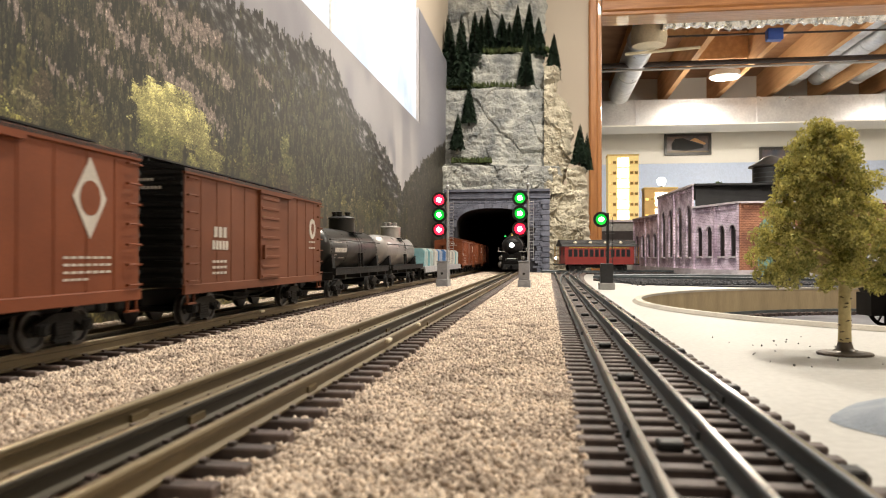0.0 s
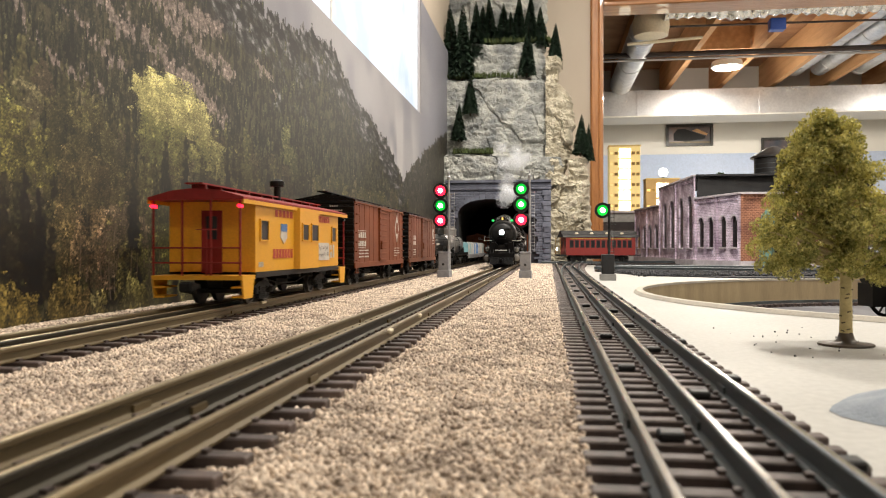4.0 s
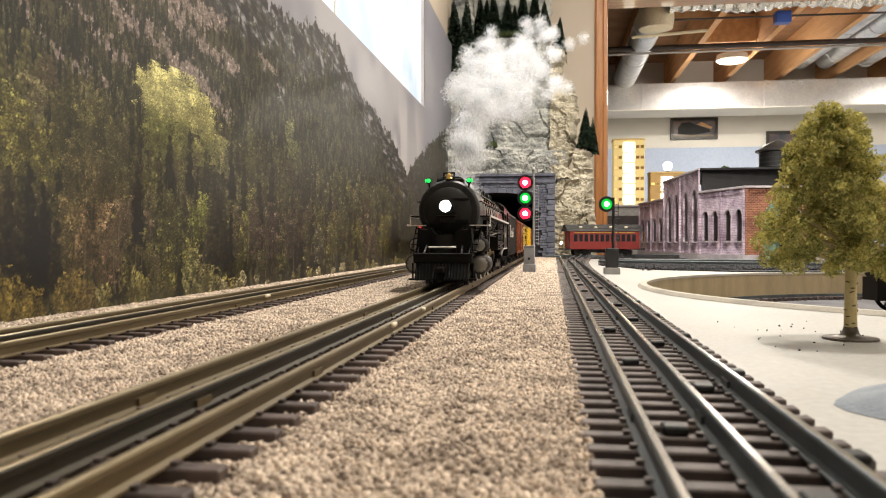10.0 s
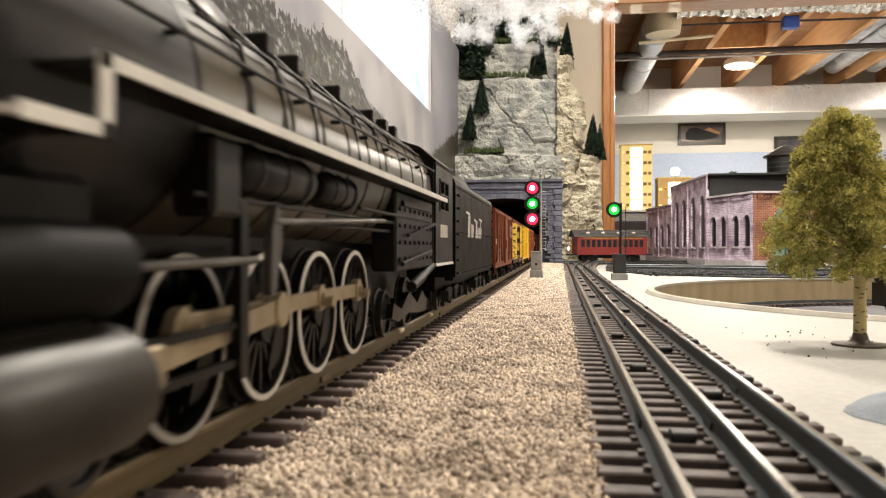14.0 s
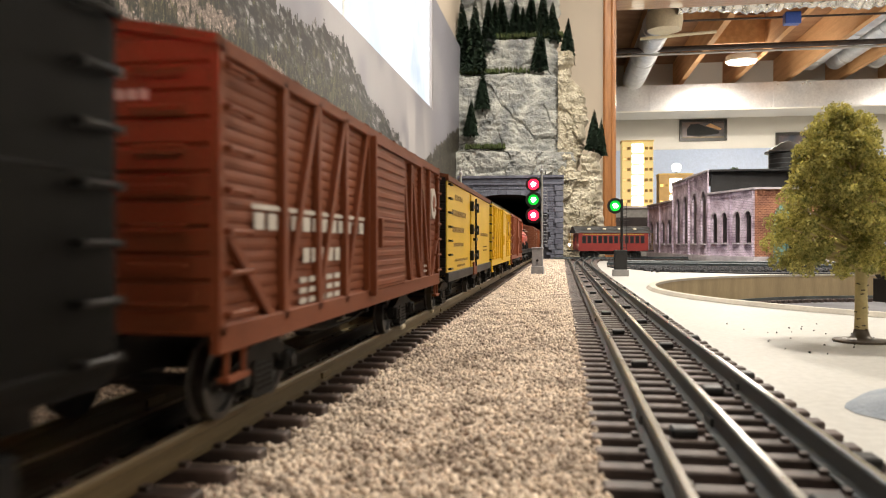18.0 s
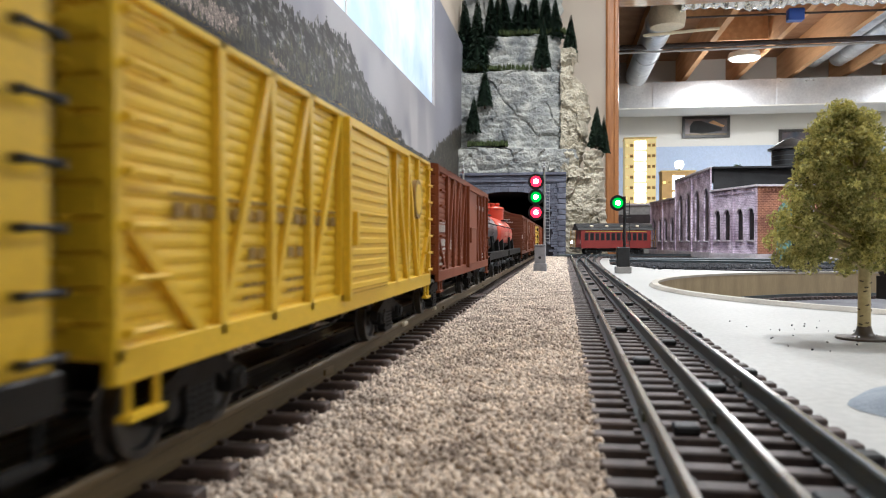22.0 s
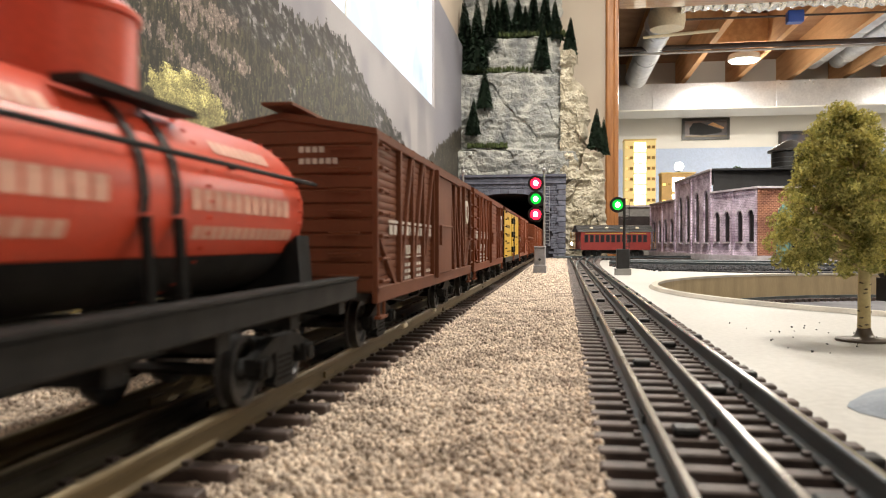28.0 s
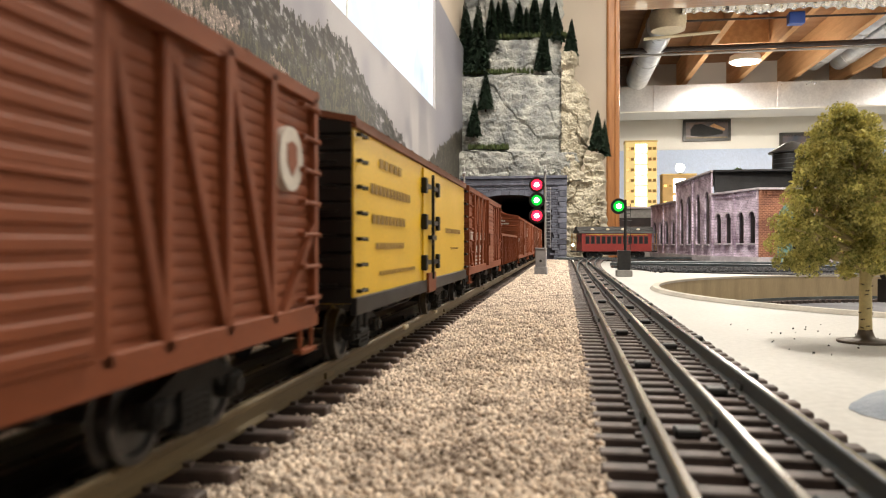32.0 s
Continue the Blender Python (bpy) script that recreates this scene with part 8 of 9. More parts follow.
# ---------- roundhouse ----------
def brickwork(name, c1, c2, axis, mortar):
    """Small bricks in running bond with raised pale joints, over blotchy paint."""
    mk(name, c1, c2, 0.85, scale=26, fine=420, bump=0.4)
    N, L = M[name].node_tree.nodes, M[name].node_tree.links
    bs = N["Principled BSDF"]
    tc, sp, cb, br, mx = N.new("ShaderNodeTexCoord"), N.new("ShaderNodeSeparateXYZ"), N.new("ShaderNodeCombineXYZ"), N.new("ShaderNodeTexBrick"), N.new("ShaderNodeMix")
    L.new(tc.outputs["Object"], sp.inputs[0])
    L.new(sp.outputs[axis], cb.inputs[0])
    L.new(sp.outputs["Z"], cb.inputs[1])
    L.new(cb.outputs[0], br.inputs["Vector"])
    for k, v in (("Scale", 1.0), ("Mortar Size", 0.0006), ("Mortar Smooth", 0.3), ("Brick Width", 0.0095), ("Row Height", 0.0042)):
        br.inputs[k].default_value = v
    br.inputs["Color1"].default_value, br.inputs["Color2"].default_value, br.inputs["Mortar"].default_value = (1, 1, 1, 1), (0.62, 0.60, 0.62, 1), (*mortar, 1)
    mx.data_type, mx.blend_type = "RGBA", "MULTIPLY"
    mx.inputs["Factor"].default_value = 1.0
    old = bs.inputs["Base Color"].links[0].from_socket
    L.new(old, mx.inputs["A"])
    L.new(br.outputs["Color"], mx.inputs["B"])
    L.new(mx.outputs["Result"], bs.inputs["Base Color"])


brickwork("lilac_brick", (0.78, 0.67, 0.78), (0.34, 0.255, 0.33), "Y", (1.25, 1.22, 1.25))
brickwork("red_brick", (0.36, 0.15, 0.085), (0.21, 0.085, 0.055), "X", (1.6, 1.9, 2.1))
mk("pale_stone", (0.62, 0.57, 0.60), (0.46, 0.41, 0.44), 0.85, scale=40, fine=300, bump=0.3)
mk("tar_roof", (0.012, 0.012, 0.014), (0.022, 0.022, 0.024), 0.6, scale=40, fine=300, bump=0.3)
mk("door_green", (0.20, 0.34, 0.29), (0.15, 0.27, 0.23), 0.6, scale=30)
mk("sash_dark", (0.05, 0.035, 0.035), (0.03, 0.022, 0.022), 0.5, scale=30)
mk("black_ballast", (0.045, 0.045, 0.050), (0.020, 0.020, 0.022), 0.9, scale=60, fine=500, bump=0.9)

RH = thing("roundhouse", "weathered lilac-painted brick roundhouse with arched windows and tar roof", "building")


def facade(p, q, height, wins, wz0, wz1, m, pil=3):
    """One straight wall from p to q with arched openings at the shares given."""
    p, q = Vector((*p, 0)), Vector((*q, 0))
    L = (q - p).length
    d = (q - p).normalized()
    nrm = Vector((d.y, -d.x, 0))
    if nrm.dot(Vector((0, 0, 0)) - p) < 0:
        nrm = -nrm
    def W(s, o, z):
        v = p + d * s + nrm * o
        return (v.x, v.y, z)
    bm = B()
    th = 0.005
    cuts = [0.0]
    for c, w in wins:
        cuts += [L * c - w / 2, L * c + w / 2]
    cuts.append(L)
    def quad(a, b, z0, z1):
        bm.faces.new([bm.verts.new(W(s, 0, z)) for s, z in ((a, z0), (b, z0), (b, z1), (a, z1))])
    for i in range(0, len(cuts) - 1, 2):
        quad(cuts[i], cuts[i + 1], 0.0, height)
    for c, w in wins:
        a, b = L * c - w / 2, L * c + w / 2
        quad(a, b, 0.0, wz0)
        n, r = 10, w / 2
        zs = wz1 - r
        arc = [(a + r - r * math.cos(math.pi * k / n), zs + r * math.sin(math.pi * k / n)) for k in range(n + 1)]
        for (s0, z0), (s1, z1) in zip(arc, arc[1:]):
            bm.faces.new([bm.verts.new(W(s, 0, z)) for s, z in ((s0, z0), (s1, z1), (s1, height), (s0, height))])
        edge = [(a, wz0)] + arc + [(b, wz0), (a, wz0)]
        for (s0, z0), (s1, z1) in zip(edge, edge[1:]):
            bm.faces.new([bm.verts.new(W(s, o, z)) for s, o, z in ((s0, 0, z0), (s1, 0, z1), (s1, -th, z1), (s0, -th, z0))])
    bmesh.ops.recalc_face_normals(bm, faces=bm.faces)
    wall = part("wall", bm, m, RH)
    for c, w in wins:
        a, b = L * c - w / 2, L * c + w / 2
        wnd = part("window", strip(W, a - 0.001, b + 0.001, wz0 - 0.002, wz0 + 0.002, 0.0002, 0.004), M["pale_stone"], RH)
        pn = B()
        pn.faces.new([pn.verts.new(W(s, -th + 0.0004, z)) for s, z in ((a, wz0), (b, wz0), (b, wz1), (a, wz1))])
        part("pane", pn, M["glass_dark"], wnd)
        mu = B()
        for k in range(1, 3):
            s = a + w * k / 3
            add_strip(mu, W, s - 0.0005, s + 0.0005, wz0, wz1, -th + 0.0006, 0.0008)
        nn = max(4, int((wz1 - wz0) / 0.011))
        for k in range(1, nn):
            z = wz0 + (wz1 - wz0) * k / nn
            add_strip(mu, W, a, b, z - 0.0005, z + 0.0005, -th + 0.0006, 0.0008)
        part("muntin", mu, M["sash_dark"], wnd)
        n, r = 12, w / 2
        ar2 = B()
        zs = wz1 - r
        for k in range(n):
            a0, a1 = math.pi * k / n, math.pi * (k + 1) / n
            pts = [(a + r - rr * math.cos(t), zs + rr * math.sin(t)) for rr, t in ((r, a0), (r, a1), (r + 0.0035, a1), (r + 0.0035, a0))]
            lo = [ar2.verts.new(W(s, 0.0018, z)) for s, z in pts]
            ar2.faces.new(lo)
        part("arch_trim", ar2, M["pale_stone"], wnd)
    for k in range(pil + 1):
        s = L * k / pil
        a, b = max(0, s - 0.0045), min(L, s + 0.0045)
        part("pilaster", strip(W, a, b, 0.0, height, 0.0, 0.004), m, RH)
    part("plinth", strip(W, -0.002, L + 0.002, 0.0, 0.018, 0.0, 0.006), M["pale_stone"], RH)
    part("coping", strip(W, -0.003, L + 0.003, height, height + 0.005, -0.008, 0.014), M["pale_stone"], RH)
    nd = int(L / 0.008)
    for k in range(nd):
        s = L * (k + 0.5) / nd
        den = B()
        add_strip(den, W, s - 0.002, s + 0.002, height - 0.012, height - 0.004, 0.0, 0.003)
        part("corbel", den, m, RH)
    return W, L


def add_strip(bm, W, a, b, z0, z1, o, depth):
    v = [bm.verts.new(W(s, oo, z)) for oo in (o, o + depth) for s, z in ((a, z0), (b, z0), (b, z1), (a, z1))]
    for f in ((0, 1, 2, 3), (7, 6, 5, 4), (0, 4, 5, 1), (1, 5, 6, 2), (2, 6, 7, 3), (3, 7, 4, 0)):
        bm.faces.new([v[i] for i in f])
    return bm


def strip(W, a, b, z0, z1, o, depth):
    bm = add_strip(B(), W, a, b, z0, z1, o, depth)
    bmesh.ops.recalc_face_normals(bm, faces=bm.faces)
    return bm


RP0, RP1, RP2, RP3 = (0.463, 1.95), (0.393, 2.15), (0.363, 2.60), (0.323, 2.95)
facade(RP0, RP1, 0.181, ((0.13, 0.026), (0.36, 0.026), (0.64, 0.026), (0.86, 0.026)), 0.050, 0.130, M["lilac_brick"], 2)
facade(RP1, RP2, 0.243, ((0.13, 0.052), (0.36, 0.052), (0.62, 0.052), (0.84, 0.052)), 0.048, 0.195, M["lilac_brick"], 2)
facade(RP2, RP3, 0.188, ((0.14, 0.044), (0.38, 0.044), (0.62, 0.044), (0.86, 0.044)), 0.048, 0.130, M["lilac_brick"], 2)
# brick front with the green engine door
facade((0.82, 1.99), RP0, 0.181, ((0.33, 0.060), (0.72, 0.060)), 0.004, 0.145, M["red_brick"], 2)
part("engine_door", box(B(), 0.5325, 0.535, 1.925, 1.962, 0.004, 0.140), M["door_green"], RH)
part("engine_door", extrude_profile(B(), [(0.502, 0.004), (0.530, 0.004), (0.530, 0.150), (0.519, 0.144), (0.508, 0.130), (0.502, 0.110)], "y", 1.930, 1.934), M["door_green"], RH)
rf = B()
for poly, z0, z1 in (([(0.467, 1.952), (0.82, 1.992), (0.80, 2.17), (0.397, 2.15)], 0.176, 0.1805), ([(0.397, 2.152), (0.85, 2.17), (0.88, 2.62), (0.367, 2.598)], 0.236, 0.2425), ([(0.367, 2.602), (0.88, 2.62), (0.88, 2.96), (0.327, 2.948)], 0.183, 0.1875)):
    extrude_profile(rf, poly, "z", z0, z1)
part("roof", rf, M["tar_roof"], RH)
clr = B()
extrude_profile(clr, [(0.398, 2.156), (0.85, 2.176), (0.85, 2.166), (0.398, 2.146)], "z", 0.181, 0.236)
part("clerestory", clr, M["tar_roof"], RH)
part("clerestory", box(B(), 0.393, 0.86, 2.135, 2.175, 0.2425, 0.2475), M["tar_roof"], RH)

# dark yard between pit and roundhouse
yb = extrude_profile(B(), [(0.100, 1.62), (0.17, 1.40), (0.31, 1.31), (0.80, 1.30), (1.2, 1.4), (1.2, 1.95), (0.83, 1.975), (0.462, 1.94), (0.389, 2.14), (0.355, 2.60), (0.315, 2.95), (0.20, 2.95), (0.13, 2.2)], "z", 0.0, 0.0022)
part("yard_ballast", yb, M["black_ballast"], None, kind="structure")
_k = lambda x, y: (y > 1.36) & (y < 1.93) & (x > 0.13 + 0.1 * np.abs(y - 1.6))
stones("yard_cinders", 9000, (0.12, 0.80), (1.33, 1.95), 0.0030, 0.003, 21, _k, "black_ballast")
bpy.data.objects["yard_cinders"]["label"] = "dark grey cinder ballast in the roundhouse yard"


def curve_track(pts, label):
    """Two or three rails and ties along a bent line."""
    th = thing("railway_track", label, "track")
    th["group"] = "tracks"
    P = [Vector((*p, 0)) for p in pts]
    dist = [0.0]
    for a, b in zip(P, P[1:]):
        dist.append(dist[-1] + (b - a).length)
    def atp(s):
        for i in range(len(P) - 1):
            if s <= dist[i + 1] or i == len(P) - 2:
                d = (P[i + 1] - P[i]).normalized()
                return P[i] + d * (s - dist[i]), d
    for o in (-0.0169, 0.0, 0.0169):
        bm = B()
        rings = []
        n = max(2, int(dist[-1] / 0.02))
        for k in range(n + 1):
            c, d = atp(dist[-1] * k / n)
            nn = Vector((-d.y, d.x, 0))
            rings.append([bm.verts.new(c + nn * (o + a) + Vector((0, 0, 0.0045 + b))) for a, b in RAIL_PROF])
        for a, b in zip(rings, rings[1:]):
            for i in range(len(a)):
                j = (i + 1) % len(a)
                bm.faces.new((a[i], b[i], b[j], a[j]))
        part("rail", bm, M["rail_dark"], th)
    s = 0.006
    while s < dist[-1]:
        c, d = atp(s)
        o = new("tie", TIE)
        o.parent = th
        o.matrix_basis = pose(c.x, c.y, 0.0005, 0, 0, math.degrees(math.atan2(d.y, d.x)) - 90)
        s += PITCH
    return th


def arc_pts(x0, y0, x1, y1, n=14, p=2.0):
    return [(x0 + (x1 - x0) * (k / n) ** p, y0 + (y1 - y0) * k / n) for k in range(n + 1)]


curve_track(arc_pts(R_X, 1.15, 0.085, 2.30), "branch track curving off the siding toward the mountain")
curve_track([(0.10, 1.66), (0.30, 1.60), (0.55, 1.50), (0.80, 1.42)], "dark yard track before the roundhouse")
curve_track([(0.12, 1.80), (0.40, 1.78), (0.75, 1.70)], "dark yard track before the roundhouse")
curve_track([(-0.02, 2.262), (0.10, 2.275), (0.22, 2.31), (0.42, 2.40)], "track under the red passenger car")

# ---------- maroon passenger car ----------
mk("maroon", (0.26, 0.035, 0.028), (0.21, 0.028, 0.024), 0.4, scale=30)
mk("roof_grey", (0.045, 0.043, 0.042), (0.028, 0.027, 0.027), 0.5, scale=40)
RC = thing("passenger_car", "maroon passenger car with a dark clerestory roof, gold trim and headlight", "passenger car", pose(0.142, 2.290, 0.0105, 0, 0, -76))
Lc, xc = 0.205, 0.030
part("body", extrude_profile(B(), [(-xc, 0.018), (xc, 0.018), (xc, 0.070), (-xc, 0.070)], "y", -Lc / 2, Lc / 2), M["maroon"], RC)
part("roof", extrude_profile(B(), [(-xc - 0.002, 0.070), (-xc, 0.076), (-0.016, 0.080), (-0.014, 0.087), (0, 0.090), (0.014, 0.087), (0.016, 0.080), (xc, 0.076), (xc + 0.002, 0.070)], "y", -Lc / 2 - 0.010, Lc / 2 + 0.010), M["roof_grey"], RC, smooth=True)
for s in (-1, 1):
    for k in range(12):
        y = -Lc / 2 + 0.016 + (Lc - 0.032) * k / 11
        wd = part("window", box(B(), s * xc - 0.0004, s * xc + 0.0006, y - 0.0058, y + 0.0058, 0.040, 0.0615), M["sash_dark"], RC)
        part("pane", box(B(), s * xc - 0.0002, s * xc + 0.0009, y - 0.0044, y + 0.0044, 0.0415, 0.0600), M["glass_dark"], wd)
    part("letter_board", box(B(), s * xc - 0.0003, s * xc + 0.0005, -0.09, 0.09, 0.0652, 0.0668), M["lettering_gold"], RC)
    a, b = sorted((s * Lc / 2, s * (Lc / 2 + 0.018)))
    part("platform", box(B(), -xc, xc, a, b, 0.016, 0.020), M["sig_black"], RC)
    rl = B()
    for px in (-0.026, -0.012, 0.012, 0.026):
        rod(rl, (px, s * (Lc / 2 + 0.016), 0.020), (px, s * (Lc / 2 + 0.016), 0.070), 0.0009, 6)
    rod(rl, (-0.026, s * (Lc / 2 + 0.016), 0.040), (0.026, s * (Lc / 2 + 0.016), 0.040), 0.0008, 6)
    part("railing", rl, M["brass"], RC)
    truck(RC, s * (Lc / 2 - 0.040))
for k in range(9):
    part("roof_vent", lathe(B(), [(0.0050, 0.0), (0.0056, 0.003), (0.0042, 0.0055), (0.0005, 0.0062)], 14, Matrix.Translation((0.0150 * (1 if k % 2 else -1), -Lc / 2 + 0.012 + (Lc - 0.024) * k / 8, 0.0785))), M["pvc_white"], RC, smooth=True)
for px in (-0.016, 0.016):
    part("end_window", box(B(), px - 0.005, px + 0.005, -Lc / 2 - 0.0006, -Lc / 2, 0.044, 0.060), M["glass_dark"], RC)
part("headlight", lathe(B(), [(0.0048, 0.0), (0.0040, 0.003), (0.001, 0.004)], 20, Matrix.Translation((0.0, -Lc / 2 - 0.018, 0.036)) @ RX), M["ceil_glow"], RC)
part("step_lamp", box(B(), -0.004, 0.004, -0.012, 0.010, 0.006, 0.016), M["sig_silver"], RC)
part("underbody", box(B(), -0.018, 0.018, -0.07, 0.07, 0.008, 0.018), M["sig_black"], RC)

# low grey warehouse wall with a worn sign behind the car
WH = thing("warehouse", "low grey warehouse with a worn painted sign", "building")
part("wall", box(B(), 0.185, 0.330, 3.02, 3.10, 0.0, 0.185, 0.002), M["concrete"], WH)
part("roof", box(B(), 0.178, 0.337, 3.01, 3.11, 0.185, 0.192), M["pale_stone"], WH)
part("sign_bar", box(B(), 0.205, 0.325, 3.0185, 3.0195, 0.115, 0.150), M["sash_dark"], WH)

# ---------- town buildings in the further room ----------
mk("tower_yellow", (0.82, 0.64, 0.26), (0.72, 0.56, 0.22), 0.6, scale=20)
M["window_glow"] = glow("window_glow", (1.0, 0.72, 0.25), 1.0)
M["strip_glow"] = glow("strip_glow", (1.0, 0.93, 0.72), 5.0)
# the tower's walls are given a glow of their own, though no lamps
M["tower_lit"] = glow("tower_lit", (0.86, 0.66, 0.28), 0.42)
mk("hotel_tan", (0.62, 0.44, 0.22), (0.52, 0.36, 0.17), 0.7, scale=20)
mk("pane_amber", (0.40, 0.27, 0.08), (0.32, 0.21, 0.06), 0.4, scale=40)


def block(name, label, x, y, w, dpt, h, floors, strip_w, face, side_windows=2):
    th = thing(name, label, "building", pose(x, y, 0))
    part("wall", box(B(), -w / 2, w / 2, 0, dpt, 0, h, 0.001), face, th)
    part("cornice", box(B(), -w / 2 - 0.004, w / 2 + 0.004, -0.004, dpt, h, h + 0.008), M["tower_yellow"], th)
    for k in range(floors):
        z = h - (k + 0.65) * (h * 0.86 / floors)
        for s in (-1, 1):
            for q in range(side_windows):
                cx = s * (strip_w / 2 + (w / 2 - strip_w / 2) * (q + 0.5) / side_windows)
                ww = (w / 2 - strip_w / 2) / side_windows * 0.3
                fr = part("window", box(B(), cx - ww - 0.002, cx + ww + 0.002, -0.003, 0.001, z - 0.009, z + 0.009), M["tower_yellow"], th)
                part("pane", box(B(), cx - ww, cx + ww, -0.0036, -0.0028, z - 0.007, z + 0.007), M["pane_amber"] if (k * 3 + q + s) % 3 else M["window_glow"], fr)
        if strip_w > 0.03:
            part("lit_window", box(B(), -strip_w / 2 + 0.004, strip_w / 2 - 0.004, -0.003, 0.001, z - h * 0.36 / floors, z + h * 0.36 / floors), M["strip_glow"], th)
    return th


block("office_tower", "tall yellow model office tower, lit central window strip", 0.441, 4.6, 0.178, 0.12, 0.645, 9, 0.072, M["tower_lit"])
TW = block("hotel", "short tan model hotel with lit windows", 0.700, 4.9, 0.200, 0.14, 0.475, 4, 0.080, M["hotel_tan"])
part("globe_sign", lathe(B(), [(0.001, 0.495), (0.018, 0.499), (0.026, 0.512), (0.029, 0.523), (0.026, 0.536), (0.016, 0.547), (0.001, 0.550)], 20, Matrix.Translation((0.01, 0.05, 0))), M["strip_glow"], TW)
part("sign_mast", rod(B(), (0.01, 0.05, 0.475), (0.01, 0.05, 0.50), 0.006), M["sig_black"], TW)

WT = thing("water_tower", "black wooden-hooped water tower with a grey conical roof", "water tower", pose(0.835, 3.02, 0))
part("tank", lathe(B(), [(0.066, 0.300), (0.068, 0.302), (0.068, 0.385), (0.06, 0.388)], 32), M["sig_black"], WT, smooth=True)
part("roof", lathe(B(), [(0.082, 0.386), (0.082, 0.391), (0.03, 0.422), (0.002, 0.432)], 32), M["roof_grey"], WT, smooth=True)
for k in range(5):
    z = 0.312 + 0.017 * k
    part("hoop", lathe(B(), [(0.068, z - 0.001), (0.0692, z - 0.001), (0.0692, z + 0.001), (0.068, z + 0.001)], 32), M["rail_dark"], WT)
for sx in (-1, 1):
    for sy in (-1, 1):
        part("leg", rod(B(), (sx * 0.055, sy * 0.055, 0.0), (sx * 0.045, sy * 0.045, 0.302), 0.006, 8), M["pine_trunk"], WT)
part("deck", box(B(), -0.075, 0.075, -0.075, 0.075, 0.292, 0.300), M["pine_trunk"], WT)

# ---------- foliage tree on a disc ----------
mk("tree_leaf", (0.82, 0.76, 0.28), (0.105, 0.145, 0.038), 0.75, scale=120, island=True, mixlo=0.25, mixhi=0.75)
_n, _l = M["tree_leaf"].node_tree.nodes, M["tree_leaf"].node_tree.links
_t2, _mx = _n.new("ShaderNodeBsdfTranslucent"), _n.new("ShaderNodeMixShader")
_t2.inputs["Color"].default_value = (0.52, 0.44, 0.11, 1)
_mx.inputs[0].default_value = 0.30
_l.new(_n["Principled BSDF"].outputs[0], _mx.inputs[1])
_l.new(_t2.outputs[0], _mx.inputs[2])
_l.new(_mx.outputs[0], _n["Material Output"].inputs["Surface"])
mk("bush_leaf", (0.10, 0.16, 0.05), (0.05, 0.08, 0.03), 0.8, scale=70, island=True)
mk("birch", (0.60, 0.50, 0.25), (0.42, 0.34, 0.16), 0.7, scale=60, fine=700, bump=0.4)
mk("disc_brown", (0.085, 0.062, 0.040), (0.050, 0.038, 0.026), 0.4, 0.3, scale=60, fine=700)
mk("bark_mark", (0.05, 0.035, 0.02), (0.04, 0.03, 0.02), 0.8, scale=60)


def leaf_cloud(n, clumps, size, seed):
    rng = np.random.default_rng(seed)
    vs = []
    w = np.array([c[3] for c in clumps]) ** 2
    which = rng.choice(len(clumps), n, p=w / w.sum())
    for i in which:
        cx, cy, cz, r = clumps[i]
        d = rng.normal(size=3)
        d /= np.linalg.norm(d)
        rr = r * rng.uniform(0.15, 1.0) ** 0.45 * rng.uniform(0.85, 1.12)
        c = np.array((cx, cy, cz)) + d * rr * np.array((1, 1, 0.85))
        a, b = rng.normal(size=3), rng.normal(size=3)
        a /= np.linalg.norm(a)
        b -= a * a.dot(b)
        b /= np.linalg.norm(b)
        s = size * rng.uniform(0.5, 1.3)
        vs += [tuple(c - a * s), tuple(c + b * s * 0.6), tuple(c + a * s), tuple(c - b * s * 0.6)]
    return vs, [(4 * i, 4 * i + 1, 4 * i + 2, 4 * i + 3) for i in range(n)]


TR = thing("model_tree", "olive-green foam foliage tree with a pale trunk on a metal disc", "tree", pose(0.1510, 0.4180, 0))
part("disc_base", lathe(B(), [(0.0132, 0.0), (0.0134, 0.0004), (0.0131, 0.0011), (0.006, 0.0017), (0.0042, 0.0032), (0.0032, 0.0065)], 36), M["disc_brown"], TR, smooth=True)
part("trunk", lathe(B(), [(0.0034, 0.001), (0.0031, 0.010), (0.0028, 0.030), (0.0024, 0.060), (0.0014, 0.090), (0.0004, 0.106)], 16), M["birch"], TR, smooth=True)
bmk = B()
rb = random.Random(3)
for k in range(26):
    z, a = rb.uniform(0.006, 0.045), rb.uniform(0, 6.28)
    c = Vector((0.0031 * math.cos(a), 0.0031 * math.sin(a), z))
    tdir = Vector((-math.sin(a), math.cos(a), rb.uniform(-0.3, 0.3)))
    rod(bmk, c - tdir * 0.0009, c + tdir * 0.0009, 0.0003, 5)
part("bark_marks", bmk, M["bark_mark"], TR, kind="stuff")
clumps = []
rb = random.Random(12)
CROWN = ((0.0, 0.70), (0.10, 0.92), (0.20, 1.0), (0.36, 0.85), (0.54, 0.67), (0.82, 0.45), (0.93, 0.30), (1.0, 0.06))
